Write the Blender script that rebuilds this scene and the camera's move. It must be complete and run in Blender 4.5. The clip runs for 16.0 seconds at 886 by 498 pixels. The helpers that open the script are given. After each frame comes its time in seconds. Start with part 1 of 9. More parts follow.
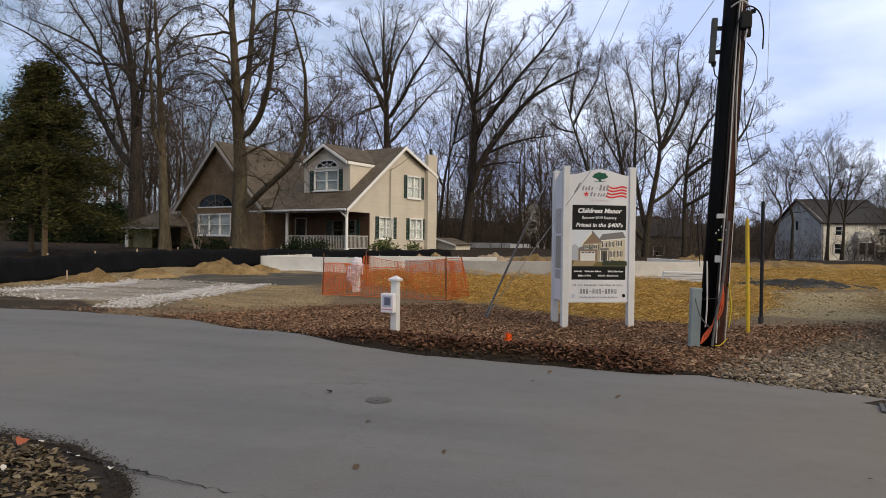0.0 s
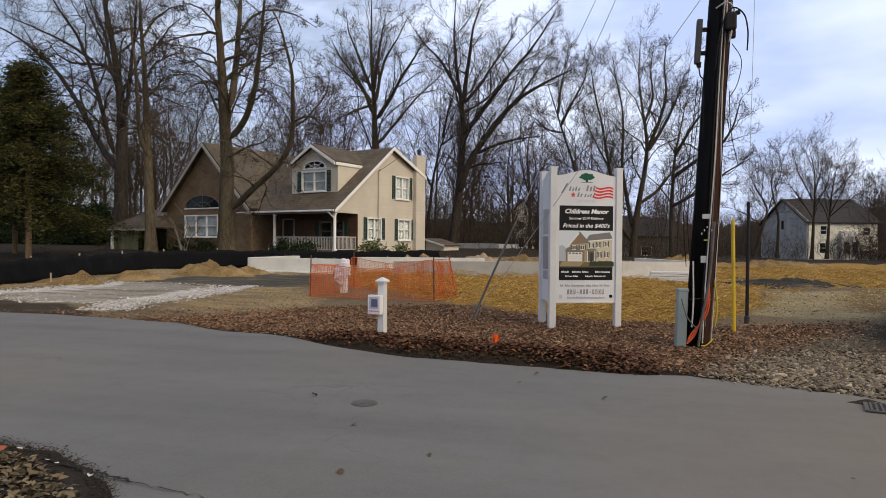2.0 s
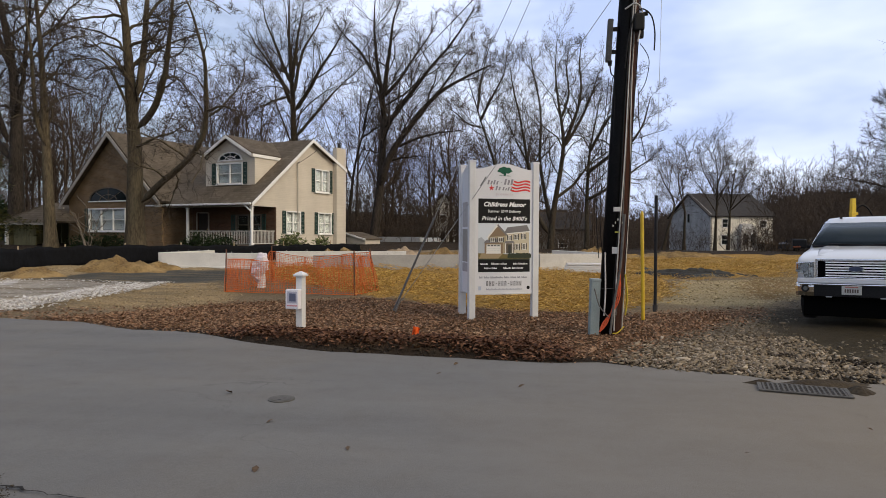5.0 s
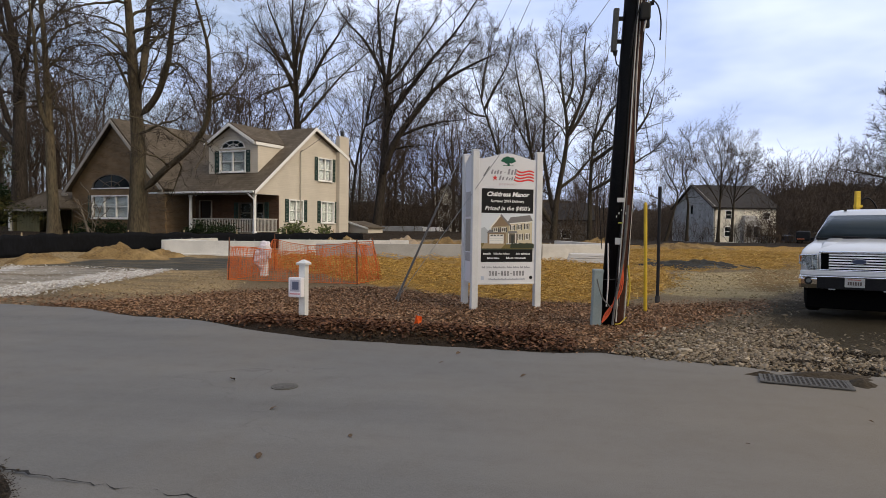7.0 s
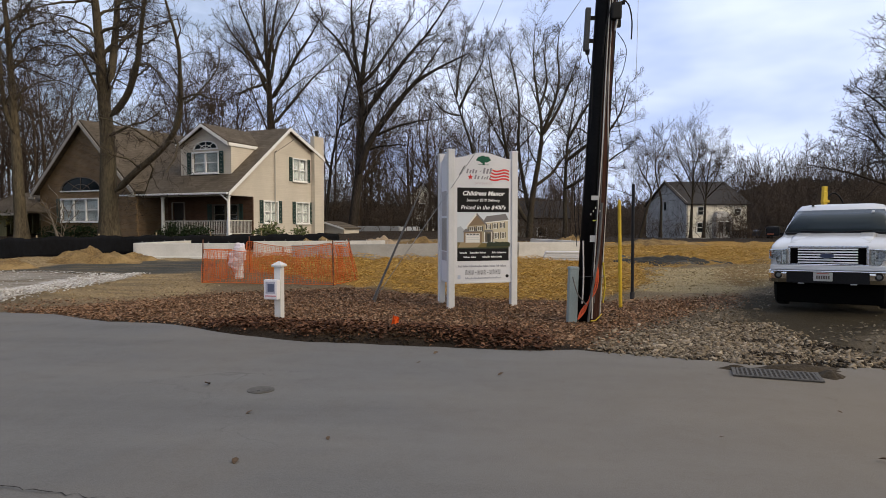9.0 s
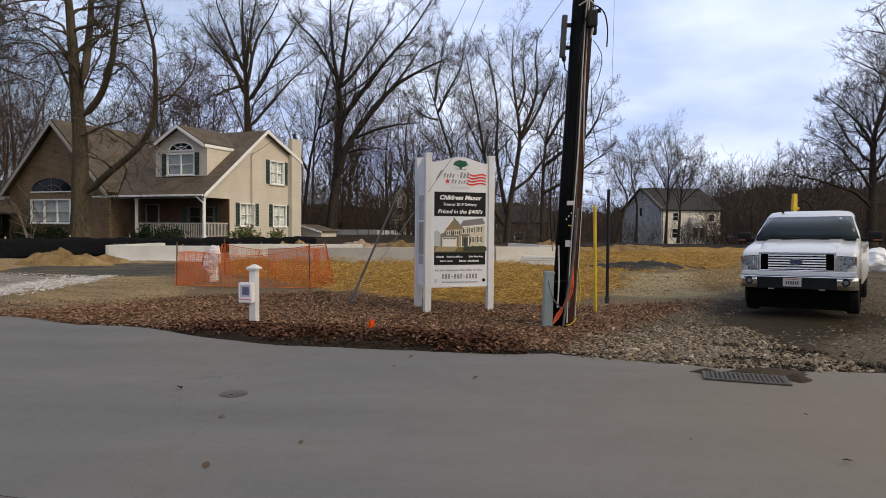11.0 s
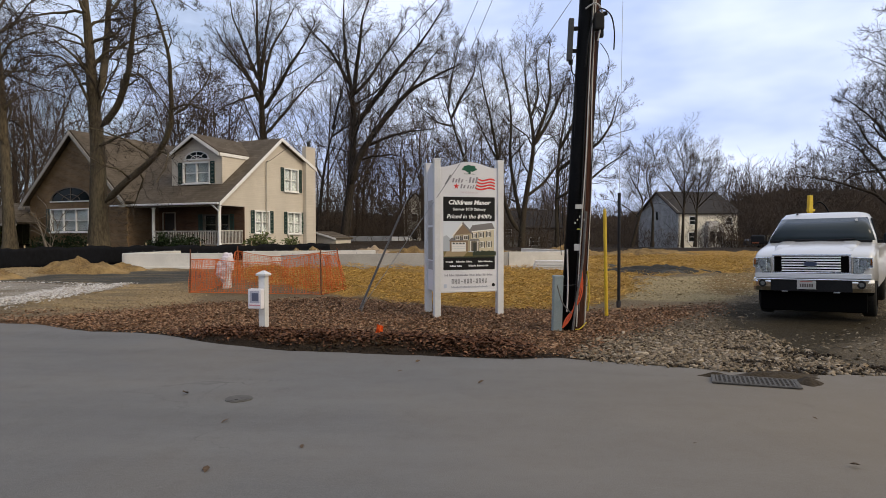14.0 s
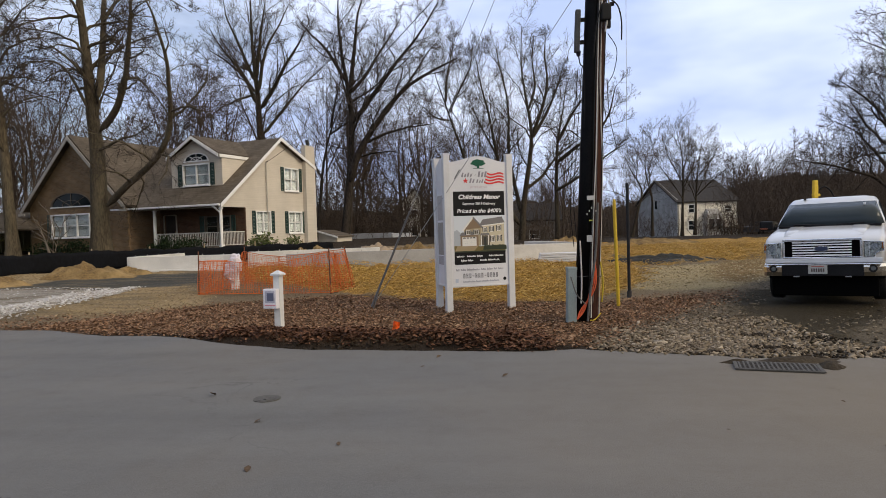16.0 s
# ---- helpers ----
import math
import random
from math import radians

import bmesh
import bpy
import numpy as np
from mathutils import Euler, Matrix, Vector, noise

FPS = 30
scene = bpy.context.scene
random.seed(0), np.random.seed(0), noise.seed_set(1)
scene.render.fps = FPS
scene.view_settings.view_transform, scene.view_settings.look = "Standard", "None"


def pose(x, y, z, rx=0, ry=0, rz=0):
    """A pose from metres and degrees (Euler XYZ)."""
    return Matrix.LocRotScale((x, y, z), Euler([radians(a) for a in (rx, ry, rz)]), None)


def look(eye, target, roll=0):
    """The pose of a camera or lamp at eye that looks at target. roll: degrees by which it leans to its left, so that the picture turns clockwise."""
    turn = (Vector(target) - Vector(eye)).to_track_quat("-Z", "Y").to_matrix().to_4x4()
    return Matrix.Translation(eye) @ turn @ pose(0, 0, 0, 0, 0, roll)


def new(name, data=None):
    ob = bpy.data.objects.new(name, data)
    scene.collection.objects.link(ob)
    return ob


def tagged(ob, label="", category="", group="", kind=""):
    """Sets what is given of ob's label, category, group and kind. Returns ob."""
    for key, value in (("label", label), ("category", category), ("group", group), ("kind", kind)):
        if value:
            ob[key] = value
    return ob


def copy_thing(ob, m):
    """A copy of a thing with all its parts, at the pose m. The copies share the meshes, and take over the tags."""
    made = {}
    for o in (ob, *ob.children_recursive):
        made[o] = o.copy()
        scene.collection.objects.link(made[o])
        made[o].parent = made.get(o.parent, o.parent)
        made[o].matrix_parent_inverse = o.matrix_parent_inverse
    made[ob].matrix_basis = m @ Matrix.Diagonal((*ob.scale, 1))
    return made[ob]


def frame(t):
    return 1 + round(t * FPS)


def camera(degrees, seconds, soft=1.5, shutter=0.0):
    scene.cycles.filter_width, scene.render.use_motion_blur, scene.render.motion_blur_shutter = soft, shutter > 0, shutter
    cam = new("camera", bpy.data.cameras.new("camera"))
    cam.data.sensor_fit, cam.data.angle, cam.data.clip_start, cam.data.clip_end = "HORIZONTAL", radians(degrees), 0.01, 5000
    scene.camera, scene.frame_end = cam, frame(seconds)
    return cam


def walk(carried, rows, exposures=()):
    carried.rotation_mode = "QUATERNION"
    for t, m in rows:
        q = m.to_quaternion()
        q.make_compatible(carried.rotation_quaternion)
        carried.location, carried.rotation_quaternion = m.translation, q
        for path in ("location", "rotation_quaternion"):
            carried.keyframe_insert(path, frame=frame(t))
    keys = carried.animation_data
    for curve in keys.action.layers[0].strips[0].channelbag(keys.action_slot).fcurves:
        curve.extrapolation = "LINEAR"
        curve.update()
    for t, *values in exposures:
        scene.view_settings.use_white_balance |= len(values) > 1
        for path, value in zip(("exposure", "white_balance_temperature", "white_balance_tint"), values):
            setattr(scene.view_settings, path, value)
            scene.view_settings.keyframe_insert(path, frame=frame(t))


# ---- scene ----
cam = camera(68.6, 16.0, 0.9)
PATH = [
    (0, (0.513, -0.219, 1.558), (0.054, 1.727, 1.532), 0.7),
    (0.5, (0.528, -0.222, 1.568), (0.079, 1.727, 1.544), 0.3),
    (1, (0.539, -0.197, 1.562), (0.099, 1.754, 1.533), 0.1),
    (1.5, (0.531, -0.195, 1.565), (0.062, 1.749, 1.534), 0.0),
    (2, (0.536, -0.183, 1.569), (0.11, 1.771, 1.545), 0.5),
    (2.5, (0.532, -0.192, 1.561), (0.144, 1.77, 1.552), 0.8),
    (3, (0.546, -0.202, 1.563), (0.193, 1.767, 1.542), 0.6),
    (3.5, (0.535, -0.178, 1.549), (0.2, 1.794, 1.509), 0.6),
    (4, (0.544, -0.186, 1.554), (0.257, 1.793, 1.527), 0.1),
    (4.5, (0.569, -0.177, 1.556), (0.374, 1.813, 1.519), -0.0),
    (6.8, (0.572, -0.202, 1.545), (0.378, 1.788, 1.494), 0.8),
    (7, (0.562, -0.183, 1.553), (0.366, 1.806, 1.479), 0.7),
    (7.5, (0.561, -0.179, 1.557), (0.358, 1.809, 1.483), 0.5),
    (8, (0.565, -0.194, 1.555), (0.37, 1.795, 1.469), 1.1),
    (8.5, (0.564, -0.165, 1.557), (0.405, 1.826, 1.451), 0.4),
    (9, (0.571, -0.183, 1.56), (0.446, 1.812, 1.484), 0.0),
    (11.5, (0.604, -0.2, 1.558), (0.55, 1.798, 1.503), 0.5),
    (12, (0.615, -0.199, 1.558), (0.557, 1.8, 1.541), 0.7),
    (12.5, (0.634, -0.169, 1.557), (0.605, 1.83, 1.525), 0.6),
    (13, (0.674, -0.158, 1.548), (0.63, 1.841, 1.502), 0.9),
    (13.5, (0.693, -0.167, 1.54), (0.618, 1.831, 1.489), 0.2),
    (14, (0.716, -0.19, 1.54), (0.61, 1.807, 1.495), -0.1),
    (14.5, (0.704, -0.189, 1.549), (0.632, 1.81, 1.507), -0.3),
    (15, (0.61, -0.207, 1.557), (0.531, 1.791, 1.505), -0.2),
    (15.5, (0.532, -0.229, 1.553), (0.458, 1.769, 1.505), -1.1),
    (16, (0.486, -0.219, 1.544), (0.384, 1.777, 1.484), -1.7),
]
walk(cam, [(t, look(eye, target, roll)) for t, eye, target, roll in PATH])

# ---- sky, sun, exposure ----
SUN_EL, SUN_AZ = radians(33), radians(120)      # azimuth clockwise from +Y
world = bpy.data.worlds.new("sky")
scene.world = world
world.use_nodes = True
wn, wl = world.node_tree.nodes, world.node_tree.links
wn.clear()


def wnode(kind, **kw):
    n = wn.new(kind)
    for k, v in kw.items():
        if k == "noise_dimensions":
            n.noise_dimensions = v
        elif k == "sky_type":
            n.sky_type = v
        elif k == "data_type":
            n.data_type = v
    return n


sky = wnode("ShaderNodeTexSky", sky_type="NISHITA")
sky.sun_disc = False
sky.sun_elevation, sky.sun_rotation = SUN_EL, SUN_AZ
sky.air_density, sky.dust_density, sky.ozone_density = 1.0, 0.6, 1.6
coord = wnode("ShaderNodeTexCoord")
stretch = wnode("ShaderNodeMapping")
stretch.inputs["Scale"].default_value = (1.0, 1.0, 2.6)
wl.new(coord.outputs["Generated"], stretch.inputs["Vector"])
clouds = wnode("ShaderNodeTexNoise")
clouds.inputs["Scale"].default_value = 2.3
clouds.inputs["Detail"].default_value = 7
clouds.inputs["Roughness"].default_value = 0.55
wl.new(stretch.outputs["Vector"], clouds.inputs["Vector"])
# thicker cloud towards the east (+X), broken blue towards the west
split = wnode("ShaderNodeSeparateXYZ")
wl.new(coord.outputs["Generated"], split.inputs["Vector"])
lean = wnode("ShaderNodeMath")
lean.operation = "MULTIPLY_ADD"
lean.inputs[1].default_value = 0.29
wl.new(split.outputs["X"], lean.inputs[0])
wl.new(clouds.outputs["Fac"], lean.inputs[2])
cover = wnode("ShaderNodeMapRange")
cover.interpolation_type = "SMOOTHSTEP"
cover.inputs["From Min"].default_value = 0.12
cover.inputs["From Max"].default_value = 0.47
wl.new(lean.outputs[0], cover.inputs["Value"])
shade = wnode("ShaderNodeTexNoise")
shade.inputs["Scale"].default_value = 3.1
shade.inputs["Detail"].default_value = 4
wl.new(stretch.outputs["Vector"], shade.inputs["Vector"])
tone = wnode("ShaderNodeValToRGB")
tone.color_ramp.elements[0].position, tone.color_ramp.elements[0].color = 0.36, (6.4, 7.8, 11.7, 1)
tone.color_ramp.elements[1].position, tone.color_ramp.elements[1].color = 0.62, (10.5, 11.6, 14.1, 1)
wl.new(shade.outputs["Fac"], tone.inputs["Fac"])
blend = wnode("ShaderNodeMix", data_type="RGBA")
wl.new(cover.outputs["Result"], blend.inputs[0])
wl.new(sky.outputs["Color"], blend.inputs[6])
wl.new(tone.outputs["Color"], blend.inputs[7])
# thin cloud glows warm round the hidden sun
glow_dir = Vector((math.sin(SUN_AZ) * math.cos(SUN_EL), math.cos(SUN_AZ) * math.cos(SUN_EL), math.sin(SUN_EL)))
aim = wnode("ShaderNodeVectorMath")
aim.operation = "DOT_PRODUCT"
aim.inputs[1].default_value = glow_dir
wl.new(coord.outputs["Generated"], aim.inputs[0])
near_sun = wnode("ShaderNodeMapRange")
near_sun.interpolation_type = "SMOOTHSTEP"
near_sun.inputs["From Min"].default_value, near_sun.inputs["From Max"].default_value = 0.25, 0.95
wl.new(aim.outputs["Value"], near_sun.inputs["Value"])
veil = wnode("ShaderNodeMix", data_type="RGBA")
wl.new(near_sun.outputs["Result"], veil.inputs[0])
wl.new(blend.outputs[2], veil.inputs[6])
veil.inputs[7].default_value = (12.0, 10.9, 9.2, 1)
back = wnode("ShaderNodeBackground")
back.inputs["Strength"].default_value = 0.0885
out = wnode("ShaderNodeOutputWorld")
wl.new(veil.outputs[2], back.inputs["Color"])
wl.new(back.outputs[0], out.inputs["Surface"])

sun = new("sun", bpy.data.lights.new("sun", "SUN"))
sun.data.energy, sun.data.angle, sun.data.color = 1.5, radians(24), (1.0, 0.84, 0.64)
to_sun = Vector((math.sin(SUN_AZ) * math.cos(SUN_EL), math.cos(SUN_AZ) * math.cos(SUN_EL), math.sin(SUN_EL)))
sun.matrix_world = look(to_sun * 50, (0, 0, 0))


# ---- materials ----
def surface(name, a, b, scale=3.0, rough=0.8, metal=0.0, bump=0.15, fine=40.0, grime=None, grime_scale=0.6,
            grime_amount=0.5, vary=0.0, stretch=None, world_space=False, coat=0.0):
    """A material whose colour wanders from a to b at two scales, with fine relief; grime is a third, patchy colour."""
    m = bpy.data.materials.new(name)
    m.use_nodes = True
    nt, nd = m.node_tree, m.node_tree.nodes
    bs = nd["Principled BSDF"]
    bs.inputs["Metallic"].default_value = metal
    bs.inputs["Coat Weight"].default_value = coat
    bs.inputs["Specular IOR Level"].default_value = 0.5 if rough < 0.55 else 0.15
    tc = nd.new("ShaderNodeTexCoord")
    vec = tc.outputs["Object"]
    if world_space:
        vec = nd.new("ShaderNodeNewGeometry").outputs["Position"]
    info = nd.new("ShaderNodeObjectInfo")
    add = nd.new("ShaderNodeVectorMath")
    add.operation = "MULTIPLY_ADD"
    add.inputs[1].default_value = stretch or (1, 1, 1)
    nt.links.new(vec, add.inputs[0])
    nt.links.new(info.outputs["Random"], add.inputs[2])
    vec = add.outputs[0]

    def noise_at(s, detail=5, r=0.6):
        n = nd.new("ShaderNodeTexNoise")
        n.inputs["Scale"].default_value, n.inputs["Detail"].default_value = s, detail
        n.inputs["Roughness"].default_value = r
        nt.links.new(vec, n.inputs["Vector"])
        return n.outputs["Fac"]

    def mix(fac, c1, c2):
        x = nd.new("ShaderNodeMix")
        x.data_type = "RGBA"
        for sock, val in ((x.inputs[0], fac), (x.inputs[6], c1), (x.inputs[7], c2)):
            if isinstance(val, bpy.types.NodeSocket):
                nt.links.new(val, sock)
            elif isinstance(val, (int, float)):
                sock.default_value = val
            else:
                sock.default_value = (*val, 1)
        return x.outputs[2]

    def ramp(fac, lo, hi):
        r = nd.new("ShaderNodeMapRange")
        r.inputs["From Min"].default_value, r.inputs["From Max"].default_value = lo, hi
        nt.links.new(fac, r.inputs["Value"])
        return r.outputs["Result"]

    big, small = noise_at(scale), noise_at(fine, 3)
    avg = nd.new("ShaderNodeMath")
    avg.operation = "ADD"
    nt.links.new(big, avg.inputs[0])
    nt.links.new(small, avg.inputs[1])
    col = mix(ramp(avg.outputs[0], 0.75, 1.25), a, b)
    if grime:
        g = ramp(noise_at(grime_scale, 6, 0.65), 0.48, 0.68)
        k = nd.new("ShaderNodeMath")
        k.operation = "MULTIPLY"
        k.inputs[1].default_value = grime_amount
        nt.links.new(g, k.inputs[0])
        col = mix(k.outputs[0], col, grime)
    if vary:
        hsv = nd.new("ShaderNodeHueSaturation")
        r = nd.new("ShaderNodeMapRange")
        r.inputs["To Min"].default_value, r.inputs["To Max"].default_value = 1 - vary, 1 + vary
        nt.links.new(info.outputs["Random"], r.inputs["Value"])
        nt.links.new(r.outputs["Result"], hsv.inputs["Value"])
        nt.links.new(col, hsv.inputs["Color"])
        col = hsv.outputs["Color"]
    nt.links.new(col, bs.inputs["Base Color"])
    rr = nd.new("ShaderNodeMapRange")
    rr.inputs["To Min"].default_value, rr.inputs["To Max"].default_value = max(0.03, rough - 0.12), min(1, rough + 0.1)
    nt.links.new(big, rr.inputs["Value"])
    nt.links.new(rr.outputs["Result"], bs.inputs["Roughness"])
    if bump:
        bp = nd.new("ShaderNodeBump")
        bp.inputs["Strength"].default_value, bp.inputs["Distance"].default_value = bump, 0.02
        nt.links.new(avg.outputs[0], bp.inputs["Height"])
        nt.links.new(bp.outputs["Normal"], bs.inputs["Normal"])
    return m


def island_surface(name, colours, rough=0.9):
    """For scattered bits: each loose piece takes one of the colours at random."""
    m = bpy.data.materials.new(name)
    m.use_nodes = True
    nt, nd = m.node_tree, m.node_tree.nodes
    geo, r = nd.new("ShaderNodeNewGeometry"), nd.new("ShaderNodeValToRGB")
    el = r.color_ramp.elements
    while len(el) < len(colours):
        el.new(0.5)
    for i, c in enumerate(colours):
        el[i].position, el[i].color = i / (len(colours) - 1), (*c, 1)
    nt.links.new(geo.outputs["Random Per Island"], r.inputs["Fac"])
    nt.links.new(r.outputs["Color"], nd["Principled BSDF"].inputs["Base Color"])
    nd["Principled BSDF"].inputs["Roughness"].default_value = rough
    nd["Principled BSDF"].inputs["Specular IOR Level"].default_value = 0.15
    return m


def plain(name, c, rough=0.5, metal=0.0, coat=0.0):
    m = bpy.data.materials.new(name)
    m.use_nodes = True
    b = m.node_tree.nodes["Principled BSDF"]
    b.inputs["Base Color"].default_value = (*c, 1)
    b.inputs["Roughness"].default_value, b.inputs["Metallic"].default_value = rough, metal
    b.inputs["Coat Weight"].default_value = coat
    b.inputs["Specular IOR Level"].default_value = 0.5 if rough < 0.45 else 0.2
    return m




def asphalt_material():
    """Old asphalt: fine aggregate, long tyre-worn streaks, tan dust and hairline cracks."""
    m = bpy.data.materials.new("asphalt")
    m.use_nodes = True
    nt, nd = m.node_tree, m.node_tree.nodes
    bs = nd["Principled BSDF"]
    bs.inputs["Specular IOR Level"].default_value = 0.3
    pos = nd.new("ShaderNodeNewGeometry").outputs["Position"]

    def noise_at(s, detail, r=0.6, scale=(1, 1, 1)):
        mp, n = nd.new("ShaderNodeMapping"), nd.new("ShaderNodeTexNoise")
        mp.inputs["Scale"].default_value = scale
        mp.inputs["Rotation"].default_value = (0, 0, radians(8))
        nt.links.new(pos, mp.inputs["Vector"])
        n.inputs["Scale"].default_value, n.inputs["Detail"].default_value, n.inputs["Roughness"].default_value = s, detail, r
        nt.links.new(mp.outputs["Vector"], n.inputs["Vector"])
        return n.outputs["Fac"]

    def ramp(fac, lo, hi, a=0.0, b=1.0):
        r = nd.new("ShaderNodeMapRange")
        for k, v in (("From Min", lo), ("From Max", hi), ("To Min", a), ("To Max", b)):
            r.inputs[k].default_value = v
        nt.links.new(fac, r.inputs["Value"])
        return r.outputs["Result"]

    def mix(fac, c1, c2, kind="MIX"):
        x = nd.new("ShaderNodeMix")
        x.data_type, x.blend_type = "RGBA", kind
        for sock, val in ((x.inputs[0], fac), (x.inputs[6], c1), (x.inputs[7], c2)):
            if isinstance(val, bpy.types.NodeSocket):
                nt.links.new(val, sock)
            elif isinstance(val, (int, float)):
                sock.default_value = val
            else:
                sock.default_value = (*val, 1)
        return x.outputs[2]
    streak, patch, blotch, grit = noise_at(0.9, 5, 0.6, (0.16, 1.0, 1.0)), noise_at(0.33, 4), noise_at(2.6, 6, 0.7), noise_at(95, 2, 0.7)
    col = mix(ramp(streak, 0.3, 0.7), (0.094, 0.092, 0.089), (0.142, 0.138, 0.131))
    col = mix(ramp(patch, 0.45, 0.72, 0.0, 0.6), col, (0.165, 0.142, 0.112))
    col = mix(ramp(blotch, 0.52, 0.75, 0.0, 0.35), col, (0.085, 0.08, 0.074))
    col = mix(ramp(grit, 0.35, 0.65, 0.0, 0.4), col, (0.175, 0.168, 0.156))
    # tan dust tracked out of the driveway
    away = nd.new("ShaderNodeVectorMath")
    away.operation = "DISTANCE"
    away.inputs[1].default_value = (4.6, 5.2, 0)
    nt.links.new(pos, away.inputs[0])
    wob = nd.new("ShaderNodeMath")
    wob.operation = "MULTIPLY_ADD"
    wob.inputs[1].default_value = 3.0
    nt.links.new(patch, wob.inputs[0])
    nt.links.new(away.outputs["Value"], wob.inputs[2])
    col = mix(ramp(wob.outputs[0], 2.2, 6.0, 0.75, 0.0), col, (0.175, 0.145, 0.105))
    warp = nd.new("ShaderNodeVectorMath")
    warp.operation = "MULTIPLY_ADD"
    nz = nd.new("ShaderNodeTexNoise")
    nz.inputs["Scale"].default_value, nz.inputs["Detail"].default_value = 1.7, 5
    nt.links.new(pos, nz.inputs["Vector"])
    nt.links.new(nz.outputs["Color"], warp.inputs[0])
    warp.inputs[1].default_value = (1.1, 1.1, 0)
    nt.links.new(pos, warp.inputs[2])
    vo = nd.new("ShaderNodeTexVoronoi")
    vo.feature = "DISTANCE_TO_EDGE"
    vo.inputs["Scale"].default_value = 0.23
    nt.links.new(warp.outputs[0], vo.inputs["Vector"])
    line = ramp(vo.outputs["Distance"], 0.0, 0.0035, 1.0, 0.0)
    gate = nd.new("ShaderNodeMath")
    gate.operation = "MULTIPLY"
    nt.links.new(line, gate.inputs[0])
    nt.links.new(ramp(noise_at(0.6, 3), 0.5, 0.65, 0.0, 0.4), gate.inputs[1])
    col = mix(gate.outputs[0], col, (0.04, 0.037, 0.033))
    nt.links.new(col, bs.inputs["Base Color"])
    nt.links.new(ramp(blotch, 0.3, 0.7, 0.78, 0.95), bs.inputs["Roughness"])
    bp = nd.new("ShaderNodeBump")
    bp.inputs["Strength"].default_value, bp.inputs["Distance"].default_value = 0.35, 0.012
    nt.links.new(grit, bp.inputs["Height"])
    nt.links.new(bp.outputs["Normal"], bs.inputs["Normal"])
    return m


ASPHALT = asphalt_material()
WHITE_VINYL = surface("white_vinyl", (0.56, 0.56, 0.57), (0.63, 0.63, 0.63), 4, 0.45, bump=0.03,
                      grime=(0.5, 0.48, 0.44), grime_scale=2.5, grime_amount=0.25)
WHITE_PAINT = surface("white_paint", (0.72, 0.72, 0.71), (0.82, 0.82, 0.81), 3, 0.5, bump=0.05)
BARK = surface("bark", (0.024, 0.019, 0.014), (0.07, 0.056, 0.04), 2.2, 0.95, bump=0.9, fine=14,
               grime=(0.085, 0.088, 0.062), grime_scale=0.7, grime_amount=0.4, stretch=(1, 1, 0.25))
MOSS_BARK = surface("mossy_bark", (0.042, 0.034, 0.023), (0.12, 0.097, 0.064), 2.2, 0.95, bump=0.9, fine=14,
                    grime=(0.11, 0.108, 0.07), grime_scale=0.7, grime_amount=0.45, stretch=(1, 1, 0.25))
DARK_BARK = surface("dark_bark", (0.019, 0.0155, 0.0125), (0.053, 0.043, 0.035), 2.0, 0.95, bump=0.8, fine=12,
                    stretch=(1, 1, 0.25))
PALE_BARK = surface("pale_bark", (0.12, 0.085, 0.05), (0.22, 0.16, 0.10), 2.2, 0.95, bump=0.9, fine=14, stretch=(1, 1, 0.25))
TWIG = surface("twig_bark", (0.036, 0.029, 0.023), (0.085, 0.067, 0.054), 1.2, 0.95, bump=0.0, fine=9)
FAR_TWIG = surface("far_twig_bark", (0.05, 0.037, 0.028), (0.108, 0.081, 0.06), 0.6, 0.95, bump=0.0, fine=5)
CONCRETE = surface("concrete", (0.52, 0.51, 0.48), (0.66, 0.64, 0.60), 1.3, 0.85, bump=0.15, fine=30,
                   grime=(0.38, 0.36, 0.33), grime_scale=0.9, grime_amount=0.5)
# darker copy of the concrete: one wall's shade put into the colour
SHADED_CONCRETE = surface("shaded_concrete", (0.27, 0.27, 0.265), (0.36, 0.355, 0.345), 1.1, 0.9, bump=0.15, fine=30,
                        grime=(0.2, 0.19, 0.18), grime_scale=0.8, grime_amount=0.4)


# ---- mesh helpers ----
def part(name, bm, material, parent=None, label=""):
    """Links a bmesh as one mesh object, under parent if given."""
    me = bpy.data.meshes.new(name)
    bm.to_mesh(me)
    bm.free()
    return part_mesh(name, me, material, parent, label)


def part_mesh(name, me, material, parent=None, label=""):
    for m in material if isinstance(material, (list, tuple)) else [material]:
        me.materials.append(m)
    ob = new(name, me)
    if parent is not None:
        ob.parent = parent
    if label:
        ob["label"] = label
    return ob


def empty(name, m=None):
    ob = new(name)
    ob.empty_display_size = 0.2
    if m is not None:
        ob.matrix_world = m
    return ob


def raw(verts, faces):
    me = bpy.data.meshes.new("mesh")
    me.from_pydata([tuple(map(float, v)) for v in verts], [], faces)
    me.update()
    return me


def box(bm, c, s, bevel=0.0, m=None):
    r = bmesh.ops.create_cube(bm, size=1, matrix=(m or Matrix()) @ Matrix.Translation(c) @ Matrix.Diagonal((*s, 1)))
    if bevel:
        vs = set(r["verts"])
        bmesh.ops.bevel(bm, geom=[e for e in bm.edges if e.verts[0] in vs and e.verts[1] in vs], offset=bevel, segments=2,
                        affect="EDGES", profile=0.6)
    return bm


def boxed(c, s, bevel=0.0, m=None):
    return box(bmesh.new(), c, s, bevel, m)


